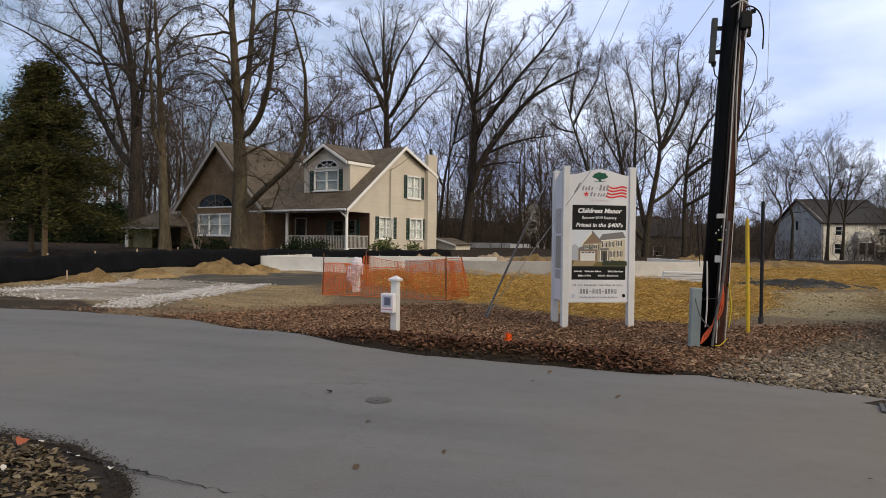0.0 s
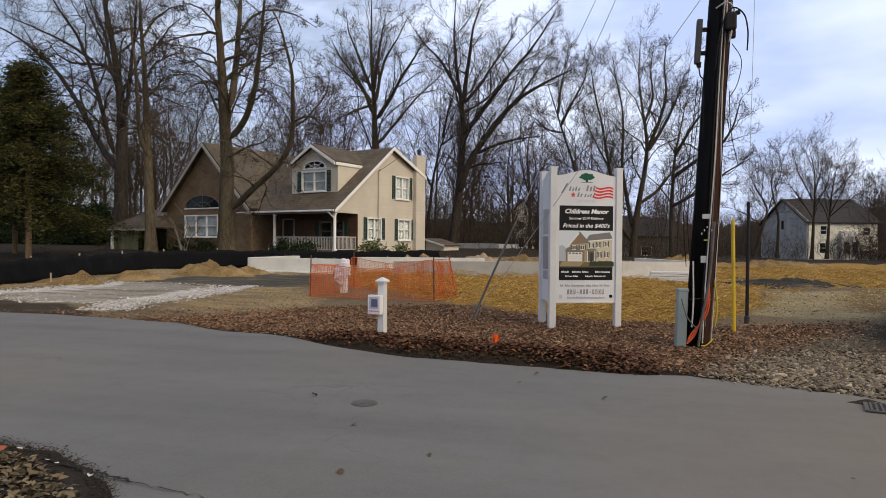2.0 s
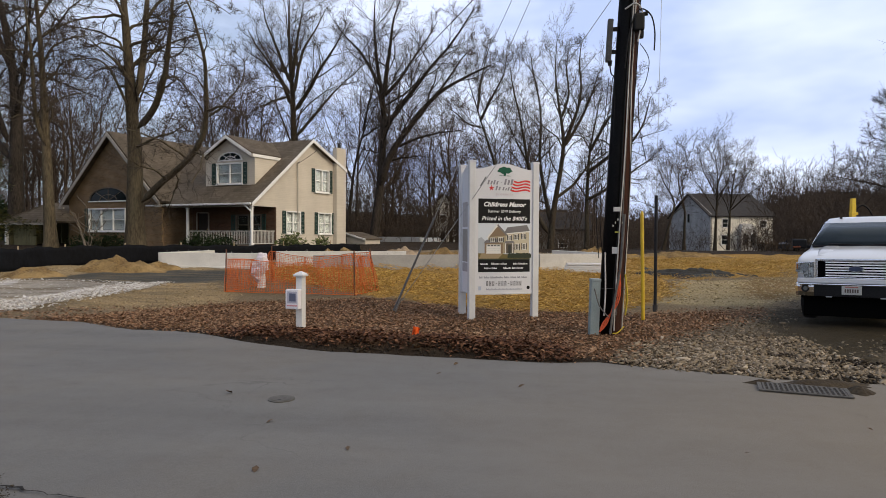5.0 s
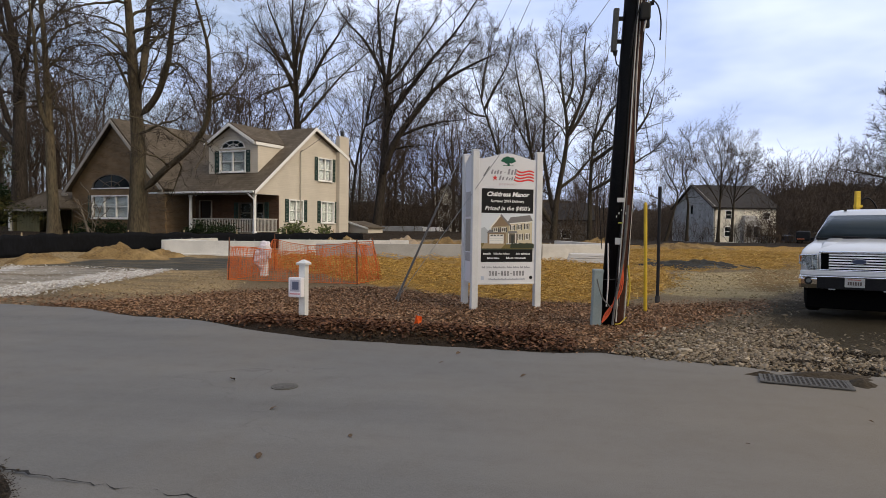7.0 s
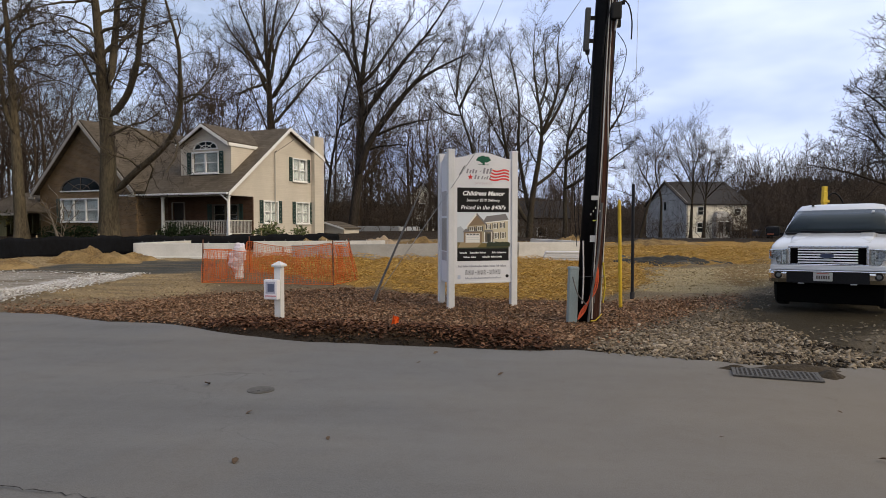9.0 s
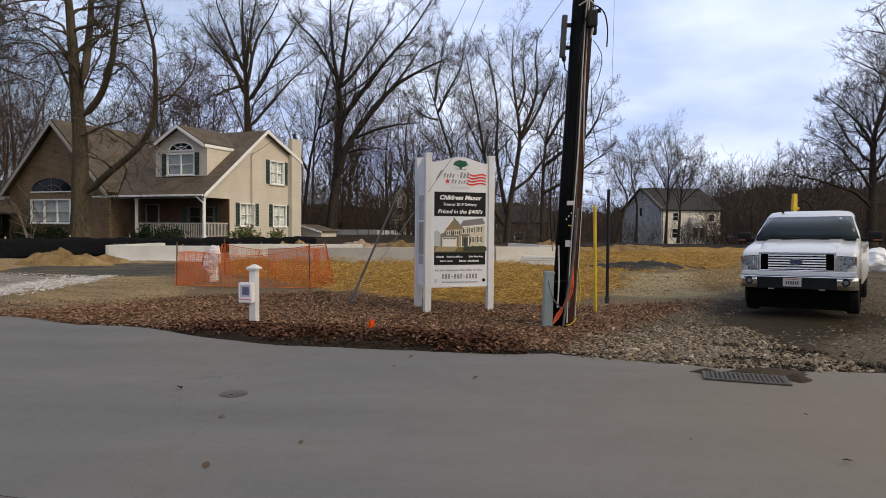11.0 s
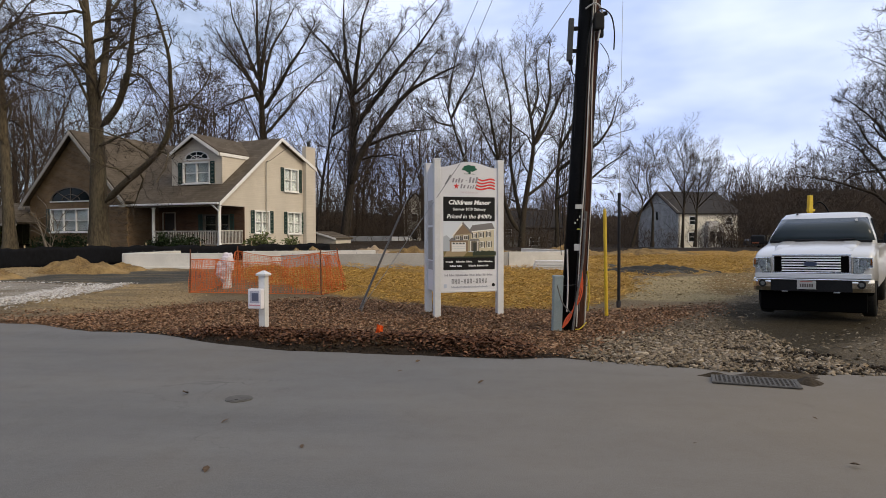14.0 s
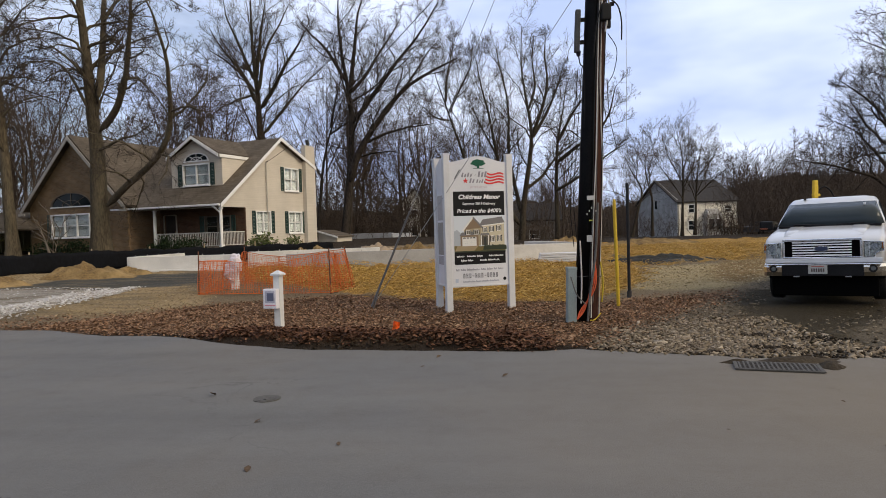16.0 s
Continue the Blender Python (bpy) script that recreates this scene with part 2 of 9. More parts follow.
def rod(bm, p0, p1, r0, r1=None, n=12):
    """A capped, tapered round bar from p0 to p1."""
    p0, p1 = Vector(p0), Vector(p1)
    q = (p1 - p0).to_track_quat("Z", "Y").to_matrix().to_4x4()
    bmesh.ops.create_cone(bm, cap_ends=True, segments=n, radius1=r0, radius2=r0 if r1 is None else r1, depth=(p1 - p0).length,
                          matrix=Matrix.Translation((p0 + p1) / 2) @ q)
    return bm


def rodded(p0, p1, r0, r1=None, n=12):
    return rod(bmesh.new(), p0, p1, r0, r1, n)


def prism(poly, axis, lo, hi, bm=None):
    """A polygon of (a, b) pairs drawn out along axis 'x', 'y' or 'z' from lo to hi."""
    bm = bm or bmesh.new()

    def at(a, b, d):
        return {"x": (d, a, b), "y": (a, d, b), "z": (a, b, d)}[axis]
    v0 = [bm.verts.new(at(a, b, lo)) for a, b in poly]
    v1 = [bm.verts.new(at(a, b, hi)) for a, b in poly]
    bm.faces.new(v0)
    bm.faces.new(v1[::-1])
    n = len(poly)
    for i in range(n):
        bm.faces.new((v0[i], v1[i], v1[(i + 1) % n], v0[(i + 1) % n]))
    bmesh.ops.recalc_face_normals(bm, faces=bm.faces)
    return bm


def slab(bm, a, b, c, d, t):
    """A plate with corners a b c d (in order round it), t thick, downwards along its normal."""
    a, b, c, d = map(Vector, (a, b, c, d))
    n = (b - a).cross(c - a).normalized() * t
    top = [bm.verts.new(p) for p in (a, b, c, d)]
    low = [bm.verts.new(p - n) for p in (a, b, c, d)]
    bm.faces.new(top)
    bm.faces.new(low[::-1])
    for i in range(4):
        bm.faces.new((top[i], low[i], low[(i + 1) % 4], top[(i + 1) % 4]))
    bmesh.ops.recalc_face_normals(bm, faces=bm.faces)
    return bm


def tube_arrays(paths, sides):
    """Vertices and faces of tapered tubes; paths: list of (points n x 3, radii n)."""
    V, F, base = [], [], 0
    ang = np.arange(sides) * 2 * np.pi / sides
    ca, sa = np.cos(ang), np.sin(ang)
    for P, R in paths:
        P = np.asarray(P, float)
        d = np.gradient(P, axis=0)
        d /= np.linalg.norm(d, axis=1)[:, None] + 1e-9
        ref = np.array([0.31, 0.95, 0.05]) if abs(d[0][1]) < 0.9 else np.array([1.0, 0, 0])
        x = np.cross(d, ref)
        x /= np.linalg.norm(x, axis=1)[:, None] + 1e-9
        y = np.cross(d, x)
        ring = P[:, None, :] + np.asarray(R)[:, None, None] * (x[:, None, :] * ca[None, :, None] + y[:, None, :] * sa[None, :, None])
        V.append(ring.reshape(-1, 3))
        n = len(P)
        i = np.arange(n - 1)[:, None] * sides
        j = np.arange(sides)[None, :]
        k = (j + 1) % sides
        q = np.stack([i + j, i + k, i + sides + k, i + sides + j], -1).reshape(-1, 4) + base
        F.append(q)
        base += n * sides
    return np.concatenate(V), np.concatenate(F)


def quads_mesh(name, V, F):
    me = bpy.data.meshes.new(name)
    k = F.shape[1]
    me.vertices.add(len(V))
    me.vertices.foreach_set("co", np.ascontiguousarray(V, dtype=np.float32).ravel())
    me.loops.add(F.size)
    me.loops.foreach_set("vertex_index", np.ascontiguousarray(F, dtype=np.int32).ravel())
    me.polygons.add(len(F))
    me.polygons.foreach_set("loop_start", np.arange(0, F.size, k, dtype=np.int32))
    me.update(calc_edges=True)
    me.validate()
    return me


def cable(points, r, sides=6):
    """A round cable through points, smoothly curved."""
    P = np.array(points, float)
    if len(P) > 2:
        t = np.arange(len(P))
        tt = np.linspace(0, len(P) - 1, (len(P) - 1) * 6 + 1)
        Q = []
        for s in tt:
            i = int(min(s, len(P) - 2))
            f = s - i
            p0, p1, p2, p3 = P[max(i - 1, 0)], P[i], P[i + 1], P[min(i + 2, len(P) - 1)]
            Q.append(0.5 * (2 * p1 + (p2 - p0) * f + (2 * p0 - 5 * p1 + 4 * p2 - p3) * f * f + (3 * p1 - p0 - 3 * p2 + p3) * f ** 3))
        P = np.array(Q)
    return quads_mesh("cable", *tube_arrays([(P, np.full(len(P), r))], sides))


def smooth(ob):
    for p in ob.data.polygons:
        p.use_smooth = True
    return ob


def sstep(a, b, x):
    t = np.clip((x - a) / (b - a), 0, 1)
    return t * t * (3 - 2 * t)


# ---- the lie of the land ----
EDGE_X = [-60, -30, -20, -11.92, -10.5, -8.93, -7.02, -6.31, -5.57, -5.11, -4.64, -4.04, -3.42, -2.88, -2.4, -1.96, -1.57, -0.81, -0.08, 0.29, 0.64, 1.0, 1.35, 1.71, 2.04, 2.37, 2.68, 2.98, 3.27, 3.39, 4.2, 5.4, 9, 20, 60]
EDGE_Y = [16.5, 13.6, 12.4, 11.15, 11.18, 10.96, 10.7, 10.36, 9.91, 9.89, 9.84, 9.52, 9.1, 8.75, 8.52, 8.34, 8.26, 8.14, 8.07, 7.98, 7.95, 7.92, 7.93, 8.01, 7.85, 7.77, 7.65, 7.5, 7.38, 7.28, 7.12, 7.05, 7.0, 6.9, 6.5]


def road_edge(x):
    """The far edge of the asphalt at x."""
    return np.interp(x, EDGE_X, EDGE_Y) + 0.02 * np.sin(x * 4.3) + 0.012 * np.sin(x * 11.9 + 1)


def land(x, y):
    """The height of the open ground."""
    w = 1 - 0.75 * sstep(-6, 8, x)
    up = 0.024 * np.maximum(0, np.minimum(y, 52) - 12) * w
    k = sstep(60, 95, y)
    return up * (1 - k) - 0.6 * k


def rough_land(x, y):
    """Height with verge bank and small unevenness; 0 at the road's edge."""
    off = y - road_edge(x)
    bank = (0.015 + 0.13 * sstep(-4.2, -2.5, x) * (1 - sstep(0.2, 2.0, x)) * (1 - sstep(0.5, 1.3, off))) * sstep(0.0, 0.45, off)
    lump = 0.0
    for i, (fx, fy, a) in enumerate(((0.9, 1.1, 0.03), (2.1, 1.7, 0.018), (4.3, 3.9, 0.010), (0.35, 0.4, 0.04))):
        lump = lump + a * np.sin(fx * x + 1.7 * i + 1.3 * np.sin(fy * y * 0.7)) * np.sin(fy * y + 2.1 * i + np.sin(fx * x))
    # flattened and lowered so the sign's and pole's feet fit the camera's view
    flat = sstep(8.0, 9.5, y) * (1 - sstep(14, 17, y)) * sstep(-8, -4, x) * (1 - sstep(5, 7, x))
    return land(x, y) + bank + lump * sstep(0.1, 1.5, off) * (1 - 0.75 * flat) - 0.02 - 0.02 * flat * sstep(1.2, 2.2, off)


# ---- ground: one sheet to the horizon, with its zones ----
def zone(x, y, poly, soft=0.6):
    """1 inside the polygon, falling to 0 across its border."""
    inside = np.zeros(x.shape, bool)
    dist = np.full(x.shape, 1e9)
    n = len(poly)
    for i in range(n):
        (x0, y0), (x1, y1) = poly[i], poly[(i + 1) % n]
        cond = ((y0 > y) != (y1 > y)) & (x < (x1 - x0) * (y - y0) / (y1 - y0 + 1e-12) + x0)
        inside ^= cond
        t = np.clip(((x - x0) * (x1 - x0) + (y - y0) * (y1 - y0)) / ((x1 - x0) ** 2 + (y1 - y0) ** 2), 0, 1)
        dist = np.minimum(dist, np.hypot(x - x0 - t * (x1 - x0), y - y0 - t * (y1 - y0)))
    return sstep(-soft, soft, np.where(inside, dist, -dist))


STRAW = [(-6.5, 19), (-2.6, 15.6), (-1.3, 14.5), (0.2, 13.6), (1.4, 13.2), (2.6, 13.1), (4.0, 15.2), (5.2, 18), (6, 23), (10.5, 24.5),
         (16, 30), (24, 44), (24, 50), (6, 48), (-3, 33), (-9, 34), (-9, 27)]
LITTER = [(-9, 10), (-6.8, 12.2), (-5.6, 13.8), (-2.6, 15.2), (0, 13.6), (2.6, 12.9), (4.4, 13.6), (6.2, 14.4), (4.6, 12.2), (2.9, 9.8),
          (1.7, 7.5), (-2, 7.5)]
GRAVEL = [(1.6, 7.2), (2.9, 9.9), (4.4, 12.2), (6.4, 14.6), (8.5, 17.5), (13, 26), (20, 38), (27, 38), (19, 22), (14, 12), (12, 6)]
# drive mud, widened under the truck to carry its painted shadow too
MUD_SHADE = [(3.9, 6.6), (4.2, 7.7), (4.6, 9.0), (4.9, 10.6), (5.3, 12.6), (6.6, 14.6), (8.6, 14.6), (8.6, 11.4), (6.9, 10.4), (5.6, 9.0), (5.0, 8.0), (4.6, 6.6)]
SAND = [(-13.5, 20), (-9, 13.4), (-7.5, 12.6), (-5.6, 13.8), (-6.4, 16), (-8.2, 18.5), (-9.5, 22.5), (-13, 25), (-17.4, 24), (-17, 18.5),
        (-17, 14.6)]
DRY = [(4.0, 15.2), (5.2, 18), (6.3, 21.8), (10.5, 24), (12, 27), (10.5, 20), (8.2, 17), (6.1, 14.9)]
OCHRE = [(6.6, 16.2), (7.4, 19.5), (8.6, 22.5), (10.5, 25.5), (12.6, 28), (10.6, 22), (8.8, 18.8), (7.4, 16.2)]
CHIPS_A = [(-15.0, 14.1), (-14.5, 15.0), (-14.1, 16.1), (-14.0, 17.9), (-12.9, 18.3), (-10.6, 18.0), (-10.0, 17.0), (-10.0, 14.3), (-10.7, 12.8), (-12.0, 12.7), (-14.5, 13.7)]
CHIPS_B = [(-10.4, 12.3), (-10.5, 13.0), (-10.4, 14.5), (-10.4, 15.9), (-9.9, 16.9), (-9.2, 17.6), (-8.8, 17.0), (-8.9, 15.8), (-9.4, 14.5), (-9.6, 13.2), (-9.5, 11.9)]
DAMP = [(-13.8, 18.1), (-13.8, 19.7), (-13.6, 21.2), (-12.4, 22.2), (-9.9, 22.8), (-8.2, 21.0), (-7.6, 18.3), (-8.9, 17.5), (-9.9, 17.1), (-12.0, 18.0)]
CHIPS_C = [(-19.5, 13.4), (-15.7, 14.8), (-15.2, 15.7), (-14.8, 16.9), (-14.4, 18.4), (-13.8, 17.9), (-13.2, 16.9), (-13.3, 15.2), (-14.0, 14.5), (-14.8, 13.9), (-19.5, 12.7)]
WET = [(-14.6, 13.6), (-12.5, 12.7), (-11.2, 12.6), (-10.4, 12.2), (-9.4, 11.5), (-9.3, 10.5), (-10.7, 10.7), (-12.0, 11.0), (-20, 12.2), (-20, 13.0)]
SILT_DARK = [(6.0, 26.4), (6.9, 24.0), (8.3, 23.8), (9.4, 26.2), (8.6, 28.4), (6.6, 29)]

xs = np.concatenate([-np.geomspace(4000, 44, 14), np.arange(-40, -18, 0.8), np.arange(-18, 14, 0.16), np.arange(14, 40, 0.8), np.geomspace(44, 4000, 14)])
offs = np.concatenate([-np.geomspace(2500, 8, 8), [-5, -3, -1.2, -0.5, -0.12, 0.0, 0.06, 0.13, 0.22, 0.34], np.arange(0.5, 12, 0.14), np.arange(12, 30, 0.32),
                       np.arange(30, 60, 1.2), np.geomspace(62, 4500, 16)])
GX, GO = np.meshgrid(xs, offs)
GY = GO + np.where(np.abs(GX) < 60, road_edge(np.clip(GX, -60, 60)), np.where(GX < 0, 16.5, 6.5))
GZ = rough_land(np.clip(GX, -60, 60), GY)
GZ = np.where(GO < -0.01, -0.035, GZ)
GZ = GZ + 0.05 * zone(GX, GY, CHIPS_A, 0.6) - 0.04 * zone(GX, GY, MUD_SHADE, 0.7)
straw_w = zone(GX, GY, STRAW, 0.5)
GZ = GZ + straw_w * 0.085 * (np.sin(GX * 3.1 + np.sin(GY * 2.2)) * np.sin(GY * 2.7 + GX) + 0.4 * np.sin(GX * 7.7 + GY * 3) * np.sin(GY * 6.1))
GZ = GZ + straw_w * 0.10 * sstep(16, 24, GY) * np.maximum(0, np.sin(GX * 1.3 + 0.6 * np.sin(GY * 0.9)) * np.sin(GY * 0.8 + 0.5 * GX))
ny, nx = GX.shape
idx = np.arange(ny * nx).reshape(ny, nx)
GF = np.stack([idx[:-1, :-1], idx[:-1, 1:], idx[1:, 1:], idx[1:, :-1]], -1).reshape(-1, 4)
ground_mesh = quads_mesh("ground", np.stack([GX, GY, GZ], -1).reshape(-1, 3), GF)
rng = np.random.default_rng(3)
for zname, poly, soft in (("straw", STRAW, 0.5), ("litter", LITTER, 0.6), ("gravel", GRAVEL, 0.8), ("mud", MUD_SHADE, 0.8), ("sand", SAND, 0.9),
                          ("dry", DRY, 0.9), ("ochre", OCHRE, 1.0), ("chips", CHIPS_A, 0.5), ("chips_b", CHIPS_B, 0.3), ("damp", DAMP, 0.8), ("dark", SILT_DARK, 0.7), ("chips_c", CHIPS_C, 0.35), ("wet", WET, 0.35), ("open", [(-16.5, 9), (-16.5, 24), (-10, 30), (0, 46), (30, 46), (40, 7), (0, 7)], 1.0)):
    at = ground_mesh.attributes.new(zname, "FLOAT", "POINT")
    at.data.foreach_set("value", zone(GX, GY, poly, soft).ravel().astype(np.float32))

for zname, w in (("margin", (1 - sstep(0.1, 0.42, GO)) * sstep(-8, -4, GX) * (1 - sstep(4.6, 6, GX))), ("lot", 0.7 * sstep(-19, -17, GX) * (1 - sstep(-8, -5, GX)) * sstep(12, 13, GY) * (1 - sstep(22, 24, GY)))):
    at = ground_mesh.attributes.new(zname, "FLOAT", "POINT")
    at.data.foreach_set("value", w.ravel().astype(np.float32))


def ground_material():
    m = bpy.data.materials.new("ground_soil")
    m.use_nodes = True
    nt, nd = m.node_tree, m.node_tree.nodes
    bs = nd["Principled BSDF"]
    bs.inputs["Roughness"].default_value = 0.95
    bs.inputs["Specular IOR Level"].default_value = 0.12
    pos = nd.new("ShaderNodeNewGeometry").outputs["Position"]

    def noise_at(s, detail=6, r=0.6):
        n = nd.new("ShaderNodeTexNoise")
        n.inputs["Scale"].default_value, n.inputs["Detail"].default_value, n.inputs["Roughness"].default_value = s, detail, r
        nt.links.new(pos, n.inputs["Vector"])
        return n.outputs["Fac"]

    def mix(fac, c1, c2):
        x = nd.new("ShaderNodeMix")
        x.data_type = "RGBA"
        for sock, val in ((x.inputs[0], fac), (x.inputs[6], c1), (x.inputs[7], c2)):
            if isinstance(val, bpy.types.NodeSocket):
                nt.links.new(val, sock)
            else:
                sock.default_value = (*val, 1)
        return x.outputs[2]

    def ramp(fac, lo, hi):
        r = nd.new("ShaderNodeMapRange")
        r.inputs["From Min"].default_value, r.inputs["From Max"].default_value = lo, hi
        nt.links.new(fac, r.inputs["Value"])
        return r.outputs["Result"]

    big, mid, fine, grit = noise_at(0.5), noise_at(3.0), noise_at(17.0, 4, 0.7), noise_at(60.0, 3, 0.7)
    tex = nd.new("ShaderNodeMath")
    tex.operation = "ADD"
    nt.links.new(fine, tex.inputs[0])
    nt.links.new(grit, tex.inputs[1])
    speck = ramp(tex.outputs[0], 0.72, 1.28)

    def edge(zname):
        """The zone's weight with a frayed border."""
        a = nd.new("ShaderNodeAttribute")
        a.attribute_name = zname
        s = nd.new("ShaderNodeMath")
        s.operation = "ADD"
        nt.links.new(a.outputs["Fac"], s.inputs[0])
        nt.links.new(mid, s.inputs[1])
        return ramp(s.outputs[0], 0.82, 1.18)

    col = mix(speck, (0.018, 0.0125, 0.008), (0.05, 0.036, 0.023))          # leafy woodland soil far off, the trees' shade darkened into its colour
    layers = (("open", (0.12, 0.09, 0.053), (0.25, 0.195, 0.125)), ("sand", (0.22, 0.16, 0.084), (0.40, 0.30, 0.17)), ("straw", (0.15, 0.085, 0.022), (0.48, 0.295, 0.08)),
              ("dry", (0.22, 0.175, 0.092), (0.44, 0.355, 0.205)), ("ochre", (0.12, 0.078, 0.032), (0.27, 0.18, 0.08)), ("gravel", (0.066, 0.053, 0.035), (0.18, 0.15, 0.108)),
              # the mud tone is darkened to hold the shadow under the truck as well
              ("mud", (0.026, 0.021, 0.012), (0.068, 0.055, 0.034)), ("litter", (0.06, 0.036, 0.021), (0.155, 0.093, 0.052)),
              ("wet", (0.025, 0.019, 0.013), (0.085, 0.066, 0.045)), ("chips", (0.16, 0.135, 0.1), (0.5, 0.46, 0.405)), ("chips_b", (0.40, 0.38, 0.36), (0.66, 0.64, 0.62)),
              ("chips_c", (0.42, 0.40, 0.37), (0.68, 0.66, 0.64)), ("damp", (0.045, 0.045, 0.04), (0.11, 0.105, 0.09)), ("dark", (0.05, 0.05, 0.045), (0.1, 0.1, 0.09)))
    for zname, lo, hi in layers:
        col = mix(edge(zname), col, mix(speck, lo, hi))
    # bare soil along the asphalt's edge, darkened for the undercut bank's shadow
    band = nd.new("ShaderNodeAttribute")
    band.attribute_name = "margin"
    col = mix(ramp(band.outputs["Fac"], 0.1, 0.8), col, mix(speck, (0.014, 0.01, 0.007), (0.05, 0.036, 0.024)))
    # tyre-dragged streaks of tan soil through the pale stone
    mp = nd.new("ShaderNodeMapping")
    mp.inputs["Scale"].default_value = (0.35, 2.4, 1)
    mp.inputs["Rotation"].default_value = (0, 0, radians(-24))
    nt.links.new(pos, mp.inputs["Vector"])
    st = nd.new("ShaderNodeTexNoise")
    st.inputs["Scale"].default_value, st.inputs["Detail"].default_value = 1.0, 5
    nt.links.new(mp.outputs["Vector"], st.inputs["Vector"])
    lot = nd.new("ShaderNodeAttribute")
    lot.attribute_name = "lot"
    k = nd.new("ShaderNodeMath")
    k.operation = "MULTIPLY"
    nt.links.new(ramp(st.outputs["Fac"], 0.5, 0.62), k.inputs[0])
    nt.links.new(lot.outputs["Fac"], k.inputs[1])
    col = mix(k.outputs[0], col, mix(speck, (0.10, 0.076, 0.045), (0.24, 0.19, 0.12)))
    patch = mix(ramp(big, 0.35, 0.65), (0.82, 0.82, 0.82), (1.1, 1.08, 1.05))
    mul = nd.new("ShaderNodeMix")
    mul.data_type, mul.blend_type = "RGBA", "MULTIPLY"
    mul.inputs[0].default_value = 1
    nt.links.new(col, mul.inputs[6])
    nt.links.new(patch, mul.inputs[7])
    nt.links.new(mul.outputs[2], bs.inputs["Base Color"])
    bp = nd.new("ShaderNodeBump")
    bp.inputs["Strength"].default_value, bp.inputs["Distance"].default_value = 0.8, 0.05
    nt.links.new(tex.outputs[0], bp.inputs["Height"])
    nt.links.new(bp.outputs["Normal"], bs.inputs["Normal"])
    return m


ground = part_mesh("ground", ground_mesh, ground_material())
tagged(ground, "bare construction soil with straw, gravel and dead leaves", "ground", kind="structure")
smooth(ground)

# the asphalt: a sheet from the near verge to the far edge
rx = np.concatenate([np.linspace(-60, -14, 24), np.arange(-13.5, 12, 0.25), np.linspace(12.5, 60, 24)])
NEAR_X, NEAR_Y = [-60, -20, -8, -4.1, -3.7, -3.3, -2.86, -2.37, -2.15, -2.0, -1.9, -1.8], [9.5, 6.5, 4.6, 4.0, 3.92, 3.87, 3.67, 3.35, 3.1, 2.6, 1.5, -12]


def near_edge(x):
    return np.where(x < -1.8, np.interp(x, NEAR_X, NEAR_Y), -12.0)


RV, RF = [], []
fr = np.linspace(0, 1, 15)
for i, x in enumerate(rx):
    y1, y0 = float(road_edge(x)) + 0.02, float(near_edge(np.array(x))) - 0.15
    for f in fr:
        RV.append((x, y0 + (y1 - y0) * f, 0.0 - (0.012 if f in (0, 1) else 0) + 0.006 * math.sin(x * 0.8 + 3 * f)))
m = len(fr)
for i in range(len(rx) - 1):
    for j in range(m - 1):
        a = i * m + j
        RF.append((a, a + m, a + m + 1, a + 1))
road = part_mesh("road", raw(RV, RF), ASPHALT)
tagged(road, "worn grey asphalt road with faded patches", "road", kind="structure")
smooth(road)

# the near verge, with its leaf litter, beside the road
vx = np.arange(-14, -1.7, 0.12)
VV, VF = [], []
vf = np.linspace(0, 1, 16)
for x in vx:
    y1 = float(np.interp(x, NEAR_X, NEAR_Y)) + 0.025 * math.sin(7.3 * x) + 0.02 * math.sin(17.1 * x + 1)
    y0 = -6.0
    for f in vf:
        d = (y1 - y0) * f * f
        VV.append((x, y1 - d, -0.01 + 0.05 * float(sstep(0.0, 0.5, d)) + 0.015 * math.sin(x * 5 + d * 4) * float(sstep(0.1, 0.6, d))))
for i in range(len(vx) - 1):
    for j in range(15):
        a = i * 16 + j
        VF.append((a, a + 1, a + 17, a + 16))
SOIL = surface("dark_soil", (0.009, 0.0075, 0.006), (0.034, 0.027, 0.02), 3, 0.95, bump=0.8, fine=30, world_space=True)
verge = part_mesh("verge", raw(VV, VF), SOIL)
tagged(verge, "dark soil verge scattered with dead leaves", "verge", kind="structure")
smooth(verge)
# tar seam where the drive meets the road
SEAM = [(-3.2, 3.72), (-2.66, 3.54), (-2.13, 3.42), (-1.68, 3.34), (-1.36, 3.3), (-0.6, 3.18), (0.3, 3.1), (1.2, 3.02)]
sr = np.random.default_rng(8)
sxs = np.linspace(-3.2, 1.2, 90)
sys_ = np.interp(sxs, [p[0] for p in SEAM], [p[1] for p in SEAM]) + sr.normal(0, 0.014, 90)
wid = 0.009 * sr.random(90) ** 2 + 0.016 * np.clip(1 - np.abs(sxs + 2.9) / 0.9, 0, 1)
SV = [(x, y + s * w, 0.0085) for x, y, w in zip(sxs, sys_, wid) for s in (-1, 1)]
seam = part_mesh("tar_seam", raw(SV, [(2 * i, 2 * i + 2, 2 * i + 3, 2 * i + 1) for i in range(89)]), surface("tar", (0.012, 0.011, 0.01), (0.03, 0.027, 0.024), 8, 0.8, bump=0.1))
tagged(seam, "dark cracked seam in the asphalt", "seam", kind="structure")


# ---- bare trees ----
def unit(a):
    return a / (np.linalg.norm(a, axis=-1, keepdims=True) + 1e-9)


